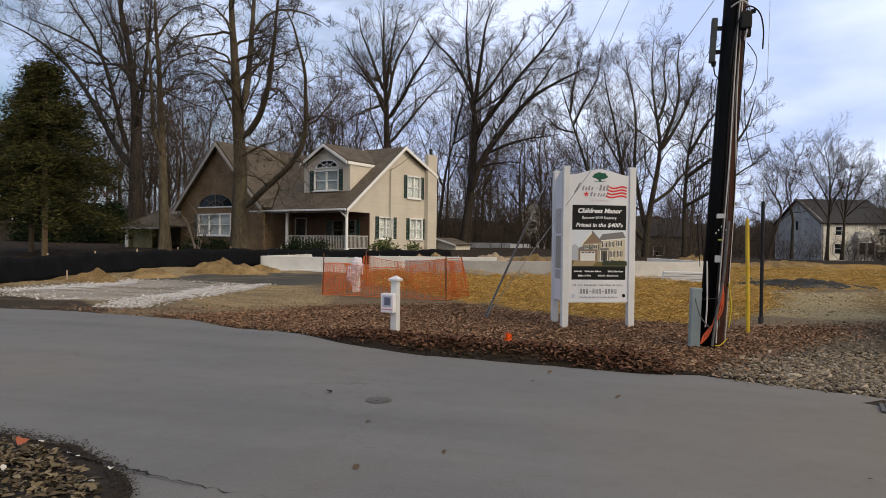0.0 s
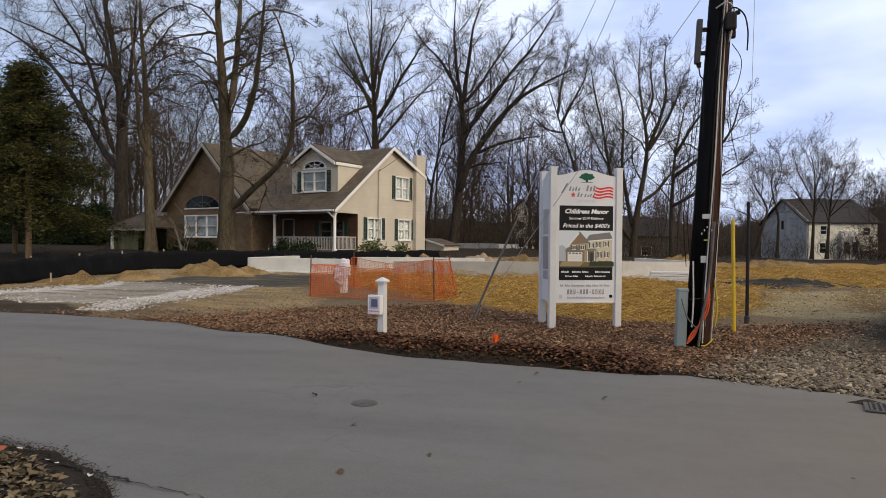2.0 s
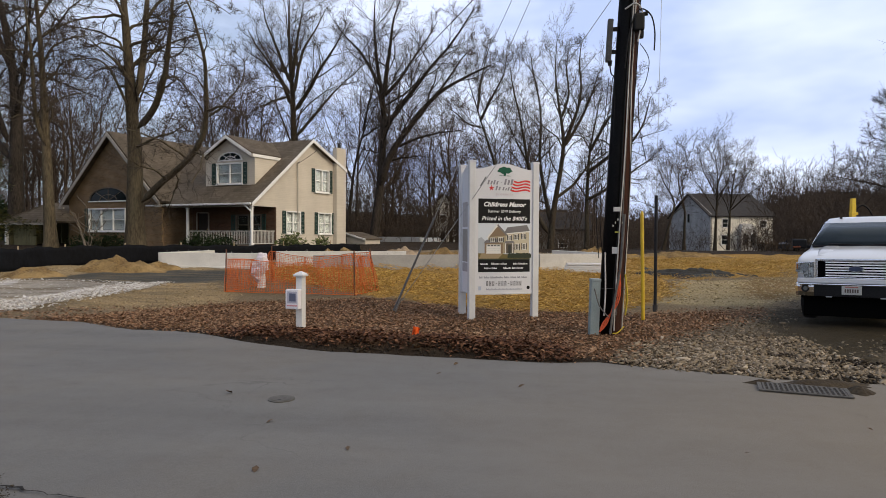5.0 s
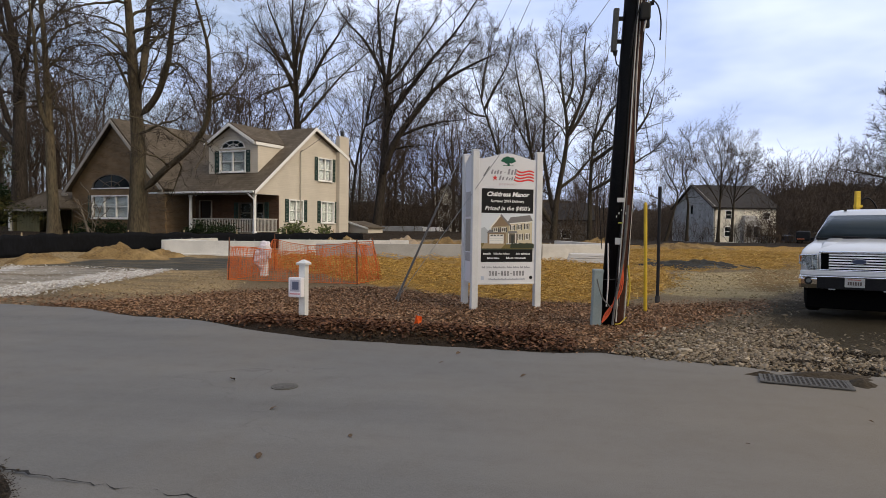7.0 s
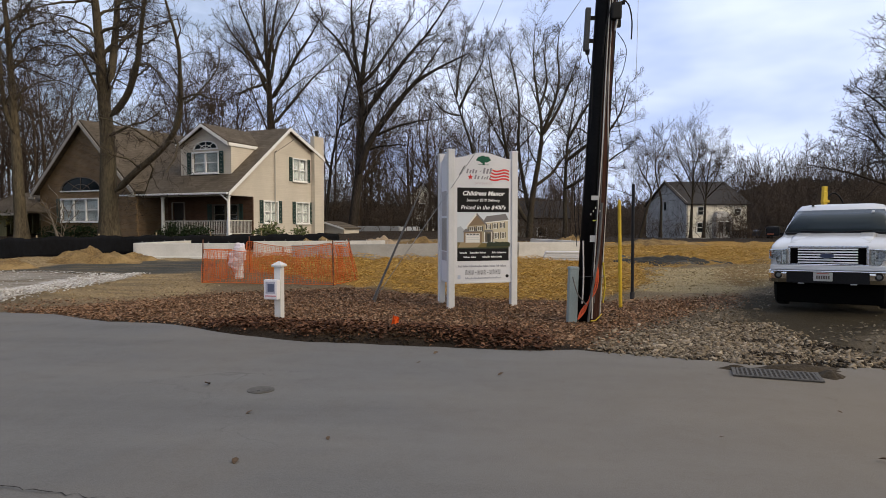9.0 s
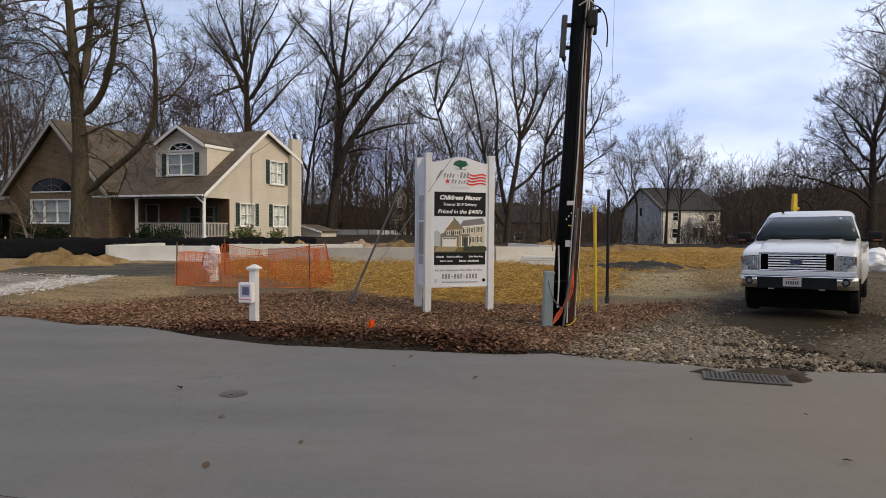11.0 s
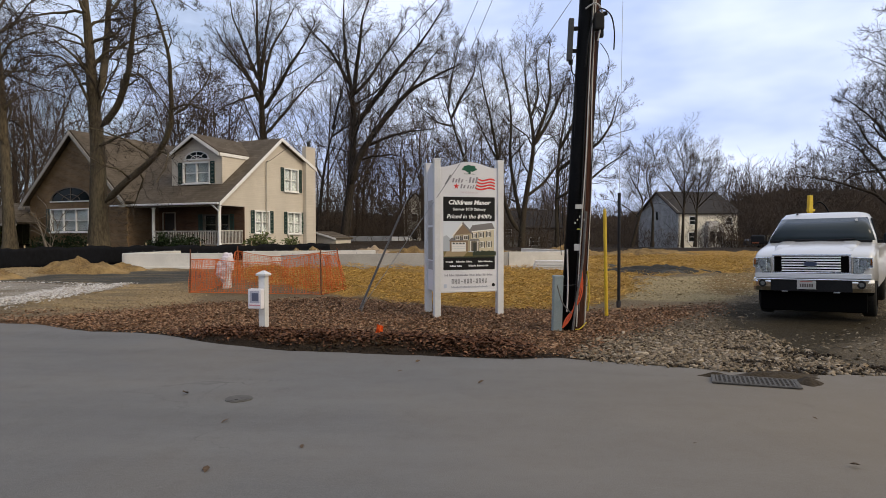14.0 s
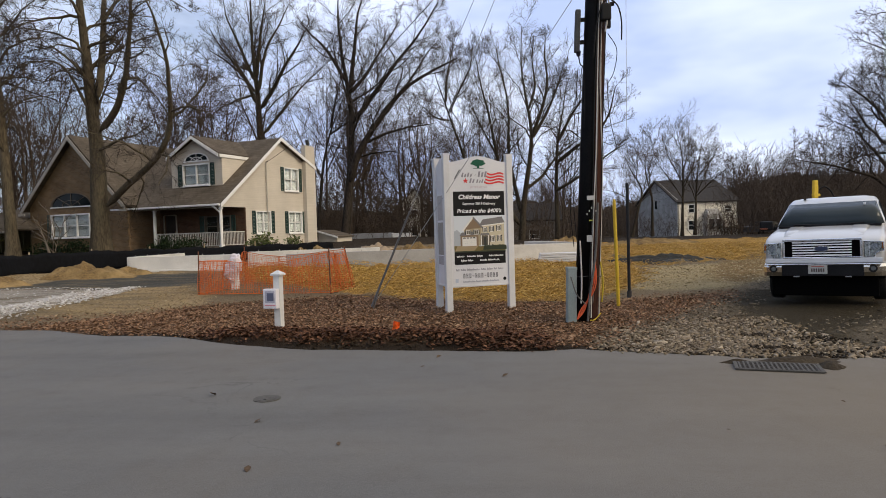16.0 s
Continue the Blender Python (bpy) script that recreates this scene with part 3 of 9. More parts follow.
def offshoots(rng, P, R, length, count, n, spread, up, wander, first, r_min, ratio=(0.45, 0.8), slim=(0.28, 0.5)):
    """count side branches on each of the paths P (k, m, 3), radii R (k, m), lengths (k,): swept, kinked paths of n points, their radii and lengths."""
    k, m, _ = P.shape
    f = first + (1 - first) * (np.tile((np.arange(count) + 0.5) / count, (k, 1)) + rng.uniform(-0.5, 0.5, (k, count)) / count)
    s = np.clip(f, 0, 0.999) * (m - 1)
    i = s.astype(int)
    row = np.arange(k)[:, None]
    w = (s - i)[..., None]
    p = P[row, i] * (1 - w) + P[row, i + 1] * w
    d = unit(P[row, i + 1] - P[row, i])
    r = R[row, i] * (1 - w[..., 0]) + R[row, i + 1] * w[..., 0]
    # each branch leaves on another side than the one below it
    turn = rng.uniform(0, 6.28, (k, 1)) + np.arange(count) * 2.4 + rng.normal(0, 0.5, (k, count))
    e1 = unit(np.cross(d, np.array([0.23, 0.91, 0.34])))
    e2 = np.cross(d, e1)
    side = e1 * np.cos(turn)[..., None] + e2 * np.sin(turn)[..., None]
    a = rng.uniform(*spread, (k, count, 1))
    d = unit(d * np.cos(a) + side * np.sin(a))
    L = length[:, None] * rng.uniform(*ratio, (k, count)) * (1.15 - 0.65 * f)
    r = np.maximum(r * rng.uniform(*slim, r.shape), r_min)
    p, d, L, r = p.reshape(-1, 3), d.reshape(-1, 3), L.ravel(), r.ravel()
    pts, rad = [p], [r]
    sweep = rng.normal(0, wander * 0.45, d.shape)
    for q in range(n - 1):
        d = unit(d + sweep + rng.normal(0, wander, d.shape) + np.array([0, 0, up]))
        p = p + d * (L / (n - 1))[:, None]
        pts.append(p)
        rad.append(np.maximum(r * (1 - 0.72 * (q + 1) / (n - 1)), r_min * 0.7))
    return np.stack(pts, 1), np.stack(rad, 1), L


def tubes(P, R, sides):
    """Vertices and quads of many tubes of equal point count."""
    k, n, _ = P.shape
    d = unit(np.gradient(P, axis=1))
    x = unit(np.cross(d, np.array([0.31, 0.93, 0.2])))
    y = np.cross(d, x)
    ang = np.arange(sides) * 2 * np.pi / sides
    ring = P[:, :, None] + R[:, :, None, None] * (x[:, :, None] * np.cos(ang)[:, None] + y[:, :, None] * np.sin(ang)[:, None])
    j = np.arange(sides)
    i = (np.arange(n - 1) * sides)[:, None]
    q = np.stack([i + j, i + (j + 1) % sides, i + sides + (j + 1) % sides, i + sides + j], -1).reshape(-1, 4)
    F = (q[None] + (np.arange(k) * n * sides)[:, None, None]).reshape(-1, 4)
    return ring.reshape(-1, 3), F


def cones(P, R):
    """Vertices and triangles of pointed twigs, one for each pair of points in P (k, 2, 3)."""
    k = len(P)
    d = unit(P[:, 1] - P[:, 0])
    x = unit(np.cross(d, np.array([0.31, 0.93, 0.2])))
    y = np.cross(d, x)
    ang = np.arange(3) * 2 * np.pi / 3
    ring = P[:, :1] + R[:, :1, None] * (x[:, None] * np.cos(ang)[:, None] + y[:, None] * np.sin(ang)[:, None])
    V = np.concatenate([ring, P[:, 1:]], 1).reshape(-1, 3)
    return V, ((np.arange(k) * 4)[:, None, None] + np.array([(0, 1, 3), (1, 2, 3), (2, 0, 3)])).reshape(-1, 3)


def joined(parts):
    V, F, base = [], [], 0
    for v, f in parts:
        V.append(v)
        F.append(f + base)
        base += len(v)
    return np.concatenate(V), np.concatenate(F)


VIEW_XZ = np.array([0.55, 1.55])             # camera's x and z, about which depth-bent limbs are scaled


def tree(name, y, leaders, r0, seed, label, kids=(12, 8, 7, 3), bark=BARK, twig=TWIG, reach=1.0, thin=1.0, flare=1.35, single=True, r_min=0.0115,
         wander=0.17, fork=(0.4, 0.95), spread=(0.4, 0.95), up=0.075, short=1.0, girth=()):
    """leaders: paths of (x, z) at depth y, the first from the ground; each is bent in depth, kept to its outline from
    the camera, and bears branches. girth: radius of each limb.
    """
    rng = np.random.default_rng(seed)
    x0, z0 = leaders[0][0]
    shift = np.array([x0, y, z0])
    ob = empty(name, Matrix.Translation((x0, y, z0)))
    P1, R1, L1, stems = [], [], [], []
    for k, line in enumerate(leaders):
        L = np.array(line, float)
        seg = np.concatenate([[0], np.cumsum(np.hypot(*np.diff(L, axis=0).T))])
        s = np.linspace(0, seg[-1], 24)
        P = np.stack([np.interp(s, seg, L[:, 0]), np.zeros(24), np.interp(s, seg, L[:, 1])], -1)
        for _ in range(3):
            P[1:-1] = (P[:-2] + 2 * P[1:-1] + P[2:]) / 4
        P[:, 1] = y + (rng.choice([-1, 1]) * rng.uniform(0.12, 0.45) if k else 0.03) * s
        # scaled with depth so the limb keeps its outline in the camera's view
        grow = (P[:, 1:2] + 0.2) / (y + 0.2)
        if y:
            P[:, ::2] = VIEW_XZ + (P[:, ::2] - VIEW_XZ) * grow
        P += np.cumsum(rng.normal(0, 0.012 * r0 / 0.4, P.shape), 0) * (s > 0.5)[:, None]
        if k == 0:
            R = r0 * (1 - 0.96 * (s / seg[-1]) ** 0.95)
            R[0] *= flare
            R[1] *= 1 + (flare - 1) * 0.4
        else:
            base = girth[k - 1] if girth else r0 * thin * 0.5 * rng.uniform(0.85, 1.1) * min(1.0, seg[-1] / 9) ** 0.6
            R = base * (1 - 0.85 * (s / seg[-1]) ** 1.1)
            R[0] *= 0.3
        R = np.maximum(R, 0.014)
        stems.append((P, R))
        p, r, l = offshoots(rng, P[None], R[None], np.array([max(seg[-1], 6) * 0.72 * reach * short]), max(5, round(kids[0] * min(1.3, seg[-1] / 10))), 8, fork, up * 0.8, wander, 0.34 if k == 0 else 0.12, 0.02, slim=(0.26, 0.5))
        P1.append(p)
        R1.append(r)
        L1.append(l)
    for i, (P, R) in enumerate(stems):
        smooth(part_mesh("trunk" if i == 0 else "limb", quads_mesh("stem", *tubes((P - shift)[None], R[None], 10)), bark, ob))
    P1, R1, L1 = np.concatenate(P1), np.concatenate(R1), np.concatenate(L1)
    fine = []
    if single:
        for P, R in zip(P1, R1):
            smooth(part_mesh("branch", quads_mesh("branch", *tubes((P - shift)[None], R[None], 6)), bark, ob))
    else:
        fine.append(tubes(P1 - shift, R1, 4))
    P, R, L = P1, R1, L1
    for lv, cnt in enumerate(kids[1:]):
        n = (6 if single else 4, 3, 2)[lv]
        P, R, L = offshoots(rng, P, R, L, cnt, n, spread, up, wander * (1.1, 1.3, 1.0)[lv], 0.12, r_min * (1.1, 0.75, 0.55)[lv], (0.4, 0.78), (0.34, 0.6))
        if lv < len(kids) - 2:
            fine.append(tubes(P - shift, R, 3))
    tips = part_mesh("crown_fringe", quads_mesh("crown_fringe", *cones(P[:, ::P.shape[1] - 1] - shift, R * 0.8)), twig, ob, "fine bare twig tips")
    tips["kind"] = "stuff"
    crown = part_mesh("crown", quads_mesh("crown", *joined(fine)), twig, ob, "dense mesh of fine bare twigs")
    crown["kind"] = "stuff"
    return tagged(ob, label, "tree")


tree("tree", 33.5, [[(-19.5, 0.6), (-19.5, 7.1), (-20, 13.6), (-20.4, 20.5)],
                  [(-19.3, 9.1), (-19, 11), (-18.7, 14.2), (-18.4, 19.3)],
                  [(-19.3, 7.3), (-18.6, 7.9), (-18.1, 9), (-17.6, 10.6), (-17.1, 14.4), (-16.9, 16.9)],
                  [(-19.1, 3.3), (-18.4, 4), (-16.1, 5.8), (-15.5, 6.7), (-15.3, 8), (-15.4, 11.1), (-15.9, 12.4), (-16.1, 13.7), (-16.7, 14.5)],
                  [(-15.3, 7.9), (-14.5, 8.4), (-13.8, 9.2), (-13.5, 9.8), (-13.5, 11.1)],
                  [(-19.4, 6.3), (-17.2, 7.1), (-16.5, 7.7)],
                  [(-19.8, 8.4), (-20.8, 10.4), (-21.5, 11), (-22.7, 11.1), (-23.8, 10.7)],
                  [(-20, 11.4), (-20.4, 12), (-21.4, 12.6), (-24.2, 13.1)],
                  [(-20, 13.3), (-20.7, 14.3), (-21.4, 15), (-22.7, 15.4)],
                  [(-18.7, 13.2), (-18.1, 14.2), (-16.9, 14.5), (-15.5, 14.1), (-14.2, 13.3)]],
     0.52, 11, "tall bare tree with a thick trunk before the house", (12, 8, 6, 5), bark=MOSS_BARK, wander=0.28, flare=1.25, fork=(0.6, 1.4), up=0.03, short=0.6,
     girth=(0.22, 0.19, 0.19, 0.07, 0.09, 0.09, 0.07, 0.09, 0.09))
tree("tree", 30, [[(-21.8, 0.6), (-21.9, 2.8), (-22, 5.2), (-22.1, 8.2), (-22.3, 11.2), (-22.5, 12.7), (-22.6, 14.2), (-22.8, 17.2)],
                  [(-22, 5.9), (-22.5, 6.8), (-22.7, 8.8), (-22.8, 10.6), (-23.1, 12.4), (-23.2, 14.5)],
                  [(-22.1, 10), (-21.6, 10.8), (-20.6, 11.2), (-19.6, 11.3)],
                  [(-22.4, 12.1), (-21.6, 13.1), (-20.6, 13.7), (-19.6, 13.8)]],
     0.31, 12, "slim straight bare tree beside the carport", (16, 8, 6, 4), bark=MOSS_BARK, wander=0.28, fork=(0.7, 1.45), up=0.03, short=0.55,
     girth=(0.12, 0.07, 0.08))
tree("tree", 48, [[(-38.1, 0.6), (-38.1, 7.3), (-38.1, 10.7), (-38.3, 14.1), (-38.8, 17), (-39.4, 19.5), (-40.1, 22), (-40.7, 27.3)],
                  [(-38.5, 7.4), (-40.3, 9.8), (-42.1, 12.8), (-44.4, 15.9), (-46.5, 17.7), (-49.2, 19.5), (-52.3, 20.8)],
                  [(-38.7, 8.8), (-39.5, 11.3), (-40.1, 13.7), (-40.9, 16.2), (-42.1, 18.7), (-43.9, 21), (-45.9, 23.9)],
                  [(-38.1, 10.7), (-37.2, 14.1), (-36.9, 16.9), (-36.6, 19.3), (-36.4, 23.1)],
                  [(-40.1, 13.7), (-41.8, 15.2), (-43.8, 15.8)],
                  [(-40.6, 16.6), (-42.7, 18), (-45.6, 19.4), (-48.6, 20.6), (-51.1, 21.8)],
                  [(-38.3, 14.1), (-39.1, 16.6), (-39.5, 19), (-41, 21.5), (-41.6, 24.5)],
                  [(-39.1, 16.6), (-40.4, 19.1), (-41.5, 21.1), (-42.4, 23.6)]],
     0.68, 13, "large bare tree dividing into several rising trunks", (13, 8, 6, 4), bark=DARK_BARK, wander=0.24, fork=(0.5, 1.2), up=0.045, short=0.75,
     girth=(0.29, 0.23, 0.21, 0.1, 0.13, 0.17, 0.13))
tree("tree", 62, [[(-20, -0.8), (-20, 11), (-20.1, 15.1), (-20.3, 17.2), (-20.5, 18.9), (-20.6, 21), (-20.4, 23.2), (-20.5, 26.4)],
                  [(-20.4, 14.3), (-21, 16.2), (-22.2, 18.1), (-23.8, 20), (-24.6, 21.6)],
                  [(-20.4, 16.4), (-21.3, 18.6), (-22.1, 20.8), (-22.9, 22.7), (-23.2, 24.6)],
                  [(-20.1, 15.3), (-19.7, 17.8), (-19.1, 19.9), (-17.7, 22), (-16.8, 23.9)],
                  [(-19.9, 13.7), (-18.6, 15.6), (-17.2, 18), (-15.8, 19.8), (-14.7, 22)],
                  [(-19.7, 11.3), (-17.8, 13.4), (-16.1, 15.5), (-14.4, 16.9), (-13, 18.1)],
                  [(-20.3, 15.2), (-22.2, 14.7), (-23.9, 13.9), (-25.7, 12.5)],
                  [(-20.4, 15.3), (-21.9, 17.3), (-23.3, 18.6), (-24.9, 19.7)],
                  [(-20.2, 16.7), (-19.9, 19.4), (-19.7, 21.5), (-19.2, 24.2)]],
     0.55, 14, "tall bare vase-shaped tree rising behind the house", (11, 8, 6, 6), up=0.09, short=0.75,
     girth=(0.19, 0.19, 0.19, 0.22, 0.16, 0.13, 0.16, 0.19))
tree("tree", 55, [[(-10.8, -0.5), (-10.2, 5.3), (-9.9, 8.2), (-9.8, 11.1), (-9.8, 13), (-10.2, 14.4), (-10.5, 16.3), (-10.7, 18.2), (-10.8, 20.1), (-10.6, 22.9)],
                  [(-9.9, 13.2), (-9.6, 15.8), (-9.3, 17.7), (-9.1, 19.6), (-8.3, 21.9)],
                  [(-10.2, 14.4), (-11.2, 16.3), (-12.2, 17.8), (-13.2, 18.7), (-14.2, 20.2)],
                  [(-9.8, 13.4), (-8.5, 14.8), (-7.4, 16.5), (-6.2, 18.1), (-5.2, 19.7)],
                  [(-10.1, 5.8), (-9.4, 8.2), (-8.4, 9.8), (-7.4, 11), (-6.2, 12.7), (-5, 13.8), (-3.1, 14.9), (-0.7, 15.9)],
                  [(-9.7, 10.8), (-8.4, 12.5), (-6.9, 14.3), (-5.5, 16.2), (-4.5, 17.1), (-3.1, 19), (-2.1, 20.6)],
                  [(-8.6, 9.1), (-6.9, 9.8), (-5, 10.3), (-2.6, 10.6)],
                  [(-6, 12.8), (-4.8, 14.1), (-4, 15.2), (-3.3, 16.3), (-2.1, 17.6)]],
     0.46, 15, "dark bare tree with long limbs sweeping outwards", (11, 8, 6, 6), bark=DARK_BARK, up=0.1, short=0.72,
     girth=(0.22, 0.17, 0.17, 0.34, 0.22, 0.14, 0.14))
tree("tree", 57, [[(-13.7, -0.6), (-13.3, 3.9), (-12.9, 7.4), (-12.2, 10.4), (-11.3, 12.4), (-10.6, 13.9), (-9.9, 15.8)],
                  [(-12.1, 10.8), (-11.6, 13.1), (-11.1, 14.9), (-10.9, 16.8)],
                  [(-12.2, 10.2), (-11, 11), (-9.7, 11.6)]],
     0.2, 25, "dark slim bare tree leaning towards a larger one", (11, 8, 6, 4), bark=DARK_BARK, up=0.08, short=0.8,
     girth=(0.12, 0.1))
tree("tree", 58, [[(0.9, -0.6), (0.3, 4.9), (-0.4, 8.2), (-0.9, 9.7), (-1.5, 11.2), (-1.9, 12.7), (-2.3, 14), (-2.8, 15.2), (-3.2, 17)],
                  [(-1.7, 11.7), (-0.5, 14), (0.5, 15.9), (0.7, 17.9)],
                  [(-1.5, 11.2), (-2.8, 11.5), (-3.8, 12.5), (-5, 13.3)],
                  [(-1.9, 12.7), (-1.7, 15), (-1.3, 16.9), (-0.7, 19.2)]],
     0.24, 16, "leaning bare tree with a thin trunk", (12, 8, 6, 6), up=0.1, short=0.85,
     girth=(0.13, 0.1, 0.13))
tree("tree", 60, [[(4.7, -0.7), (4.8, 1.9), (5.2, 5), (5.7, 8.1), (6, 10.2), (5.6, 12.2), (5.3, 14.3), (5, 16.3), (5.1, 18.4), (5.2, 19.9)],
                  [(4.6, 1.7), (3.6, 3), (3.1, 5.1), (2.7, 8.2), (2.3, 10.5), (1.9, 12.8), (1.3, 14.9), (1, 17.2)],
                  [(4.8, 2.5), (4.1, 5.6), (3.6, 8.7), (3.8, 11.2), (3.7, 13.8), (3.1, 15.9), (2.8, 18.2)],
                  [(5.9, 9.7), (6.9, 11.2), (7.7, 12.7), (8.4, 14.3), (9, 16.3)],
                  [(6, 10.1), (7.2, 13.3), (7.4, 15.3), (7.1, 17.3), (7.4, 19.1)],
                  [(5.2, 5), (6.7, 6.1), (8, 7.9), (9.5, 9.1), (10.5, 9.7)],
                  [(5.6, 12.2), (6.4, 14.3), (6.1, 16.8), (6.4, 19.1)],
                  [(2.7, 8.2), (1.8, 9.7), (0.8, 11.8), (-0, 13.9)]],
     0.34, 17, "bare tree branching low into many upright limbs", (11, 8, 6, 6), up=0.1, short=0.7,
     girth=(0.21, 0.21, 0.18, 0.18, 0.16, 0.13, 0.1))
tree("tree", 62, [[(8.3, -0.7), (8.2, 5.2), (8.4, 9.4), (9, 12.6), (9.5, 15.7)],
                  [(8.3, 7.5), (10.3, 9.1), (12.1, 10), (13.4, 12), (14, 14.6)],
                  [(8.4, 9.4), (9.8, 12), (11.3, 14.1), (12.3, 16.5)],
                  [(8.2, 4.9), (11.4, 6.7), (12.9, 8), (15, 9.2)]],
     0.27, 18, "bare tree beside the far houses", (13, 8, 6, 6), up=0.08, short=0.85,
     girth=(0.19, 0.16, 0.16))
tree("tree", 75, [[(18.3, 0), (19.1, 3.5), (19.7, 5.3), (18.2, 7.9), (17.4, 9.9)], [(19.7, 5.3), (20.4, 7.8), (21.9, 9.8)],
                  [(19.1, 3.5), (17.4, 4.8), (15.8, 5.5), (14.4, 5.6)], [(18.9, 6.6), (19.2, 8.9), (18.8, 10.7)], [(20.2, 7.1), (20.9, 9.4), (20.6, 11.4)]], 0.19, 19,
     "crooked bare tree before the far house", (13, 7, 6, 4), up=0.1, twig=FAR_TWIG, short=0.85)
tree("tree", 78, [[(21.4, 0), (21.5, 4.6), (20.7, 7.6), (20.8, 11.7)]], 0.19, 20, "slim bare tree before the far house", (15, 7, 6, 4), up=0.1, twig=FAR_TWIG, short=0.85)
tree("tree", 80, [[(25.5, -0.1), (25.7, 5.8), (25.7, 9.6), (24.9, 13.1)], [(25.7, 6.3), (24.0, 9.6), (23.4, 11.9)],
                  [(25.7, 4.3), (24.3, 6.6), (22.8, 8.7), (22.0, 10.2)], [(25.7, 5.6), (26.9, 8.1), (27.4, 10.7)], [(25.7, 7.4), (26.4, 10.1), (26.5, 12.7)]], 0.2, 21,
     "slim bare tree before the far house", (15, 7, 6, 4), up=0.1, twig=FAR_TWIG, short=0.85)
tree("tree", 82, [[(27.7, -0.1), (27.9, 4.3), (28.1, 7.7), (28.9, 12)], [(28.0, 5.1), (29.8, 9), (30.6, 10.7)],
                  [(28.0, 4.8), (29.8, 6.6), (31.8, 8.1), (33.0, 8.7)], [(28.0, 6.3), (27.2, 8.7), (27.0, 11.2)], [(28.1, 7.1), (30.0, 9.4), (31.6, 10.5)]], 0.2, 22,
     "slim bare tree before the far house", (15, 7, 6, 4), up=0.1, twig=FAR_TWIG, short=0.85)
tree("tree", 55, [[(34.7, 0.0), (34.8, 3.1), (34.8, 6.6), (34.7, 9.3), (35.7, 12.8), (36.4, 16.3)], [(34.7, 5.0), (33.9, 6.2), (31.7, 8.8), (29.9, 9.6)],
                  [(34.7, 8.5), (34.1, 9.7), (32.5, 11.4), (30.3, 12.9)], [(34.7, 3.5), (33.5, 4.8), (30.0, 5.9), (26.9, 6.5)],
                  [(34.8, 6.3), (36.6, 9.2), (38.4, 11.6)]], 0.46, 23, "broad bare tree with low spreading limbs", (22, 9, 7, 5), bark=DARK_BARK, thin=0.75, r_min=0.0125, wander=0.22, fork=(0.5, 1.1))
tree("tree", 30, [[(24.0, 0.2), (23.9, 5.0), (23.6, 8.1), (23.7, 13.4)], [(23.7, 6.3), (20.6, 8.0), (19.8, 8.6), (18.5, 9.2)],
                  [(23.6, 8.0), (20.4, 9.9), (19.8, 10.5), (18.8, 10.7)], [(23.6, 9.4), (20.9, 11.7), (19.6, 12.2)]], 0.3, 24,
     "bare tree reaching out over the driveway", (11, 7, 6, 4))

# far woods: a few bare tree shapes repeated in a deep belt
WOODS = "woods behind the lot"
shapes = []
for i in range(6):
    r = np.random.default_rng(40 + i)
    h = r.uniform(13, 18)
    t = tree("tree", 0, [[(0, -0.5), (r.uniform(-0.4, 0.4), h * 0.35), (r.uniform(-0.8, 0.8), h * 0.7), (r.uniform(-1, 1), h)],
                         [(0, h * 0.3), (r.uniform(-2.6, -1), h * 0.55), (r.uniform(-3.2, -1.5), h * 0.85)],
                         [(0, h * 0.35), (r.uniform(1, 2.6), h * 0.6), (r.uniform(1.5, 3.2), h * 0.9)]],
             r.uniform(0.15, 0.26), 50 + i, "slim bare tree in the woods behind the lot", (8, 6, 7), bark=FAR_TWIG, twig=FAR_TWIG, single=False, r_min=0.018)
    t["group"] = WOODS
    shapes.append(t)
r = np.random.default_rng(7)
for i in range(98):
    x = r.uniform(-95, 14) if i % 5 else r.uniform(14, 80)
    y = r.uniform(64, 105) if x < 12 else r.uniform(106, 132)
    if i % 3 == 1:
        x, y = r.uniform(-62, -4), r.uniform(56, 70)
    if i >= 78:
        x, y = r.uniform(-78, -24), r.uniform(58, 78)
    s = r.uniform(0.7, 1.1) * (0.62 if x > 12 else 1.0)
    m = Matrix.Translation((x, y, float(land(np.array(x), np.array(y))))) @ Matrix.Rotation(r.uniform(0, 6.28), 4, "Z") @ Matrix.Scale(s, 4)
    if i < 6:
        shapes[i].matrix_world = m
    else:
        copy_thing(shapes[i % 6], m).matrix_world = m

# undergrowth and saplings at the wood's foot
br = np.random.default_rng(9)
N = 1950
bx = np.where(np.arange(N) % 5 == 0, br.uniform(-17, 4, N), br.uniform(-90, 80, N))
bx = np.where(np.arange(N) % 4 == 1, br.uniform(25, 52, N), bx)
by = np.where(bx < 11, 59 + 24 * br.random(N) ** 1.3, np.where(br.random(N) < 0.45, br.uniform(83, 93, N), br.uniform(100, 125, N)))
by = np.where(np.arange(N) % 4 == 1, br.uniform(60, 80, N), by)
bz = land(bx, by)
bh = br.uniform(1.4, 5.0, N) * np.where(bx < 8, 1.0 + 1.1 * (br.random(N) < 0.42), 1.1)
bh = np.where(np.arange(N) % 4 == 1, br.uniform(2.0, 6.0, N), bh)
slope = bx / by
clear = (slope > 0.04) & (slope < 0.405) & (by < 100)
bh = np.where(clear, np.minimum(bh, np.where(slope > 0.235, br.uniform(1.0, 5.2, N), br.uniform(0.9, 4.0, N) * np.where(slope < 0.135, 1.3, 1.0))), bh)
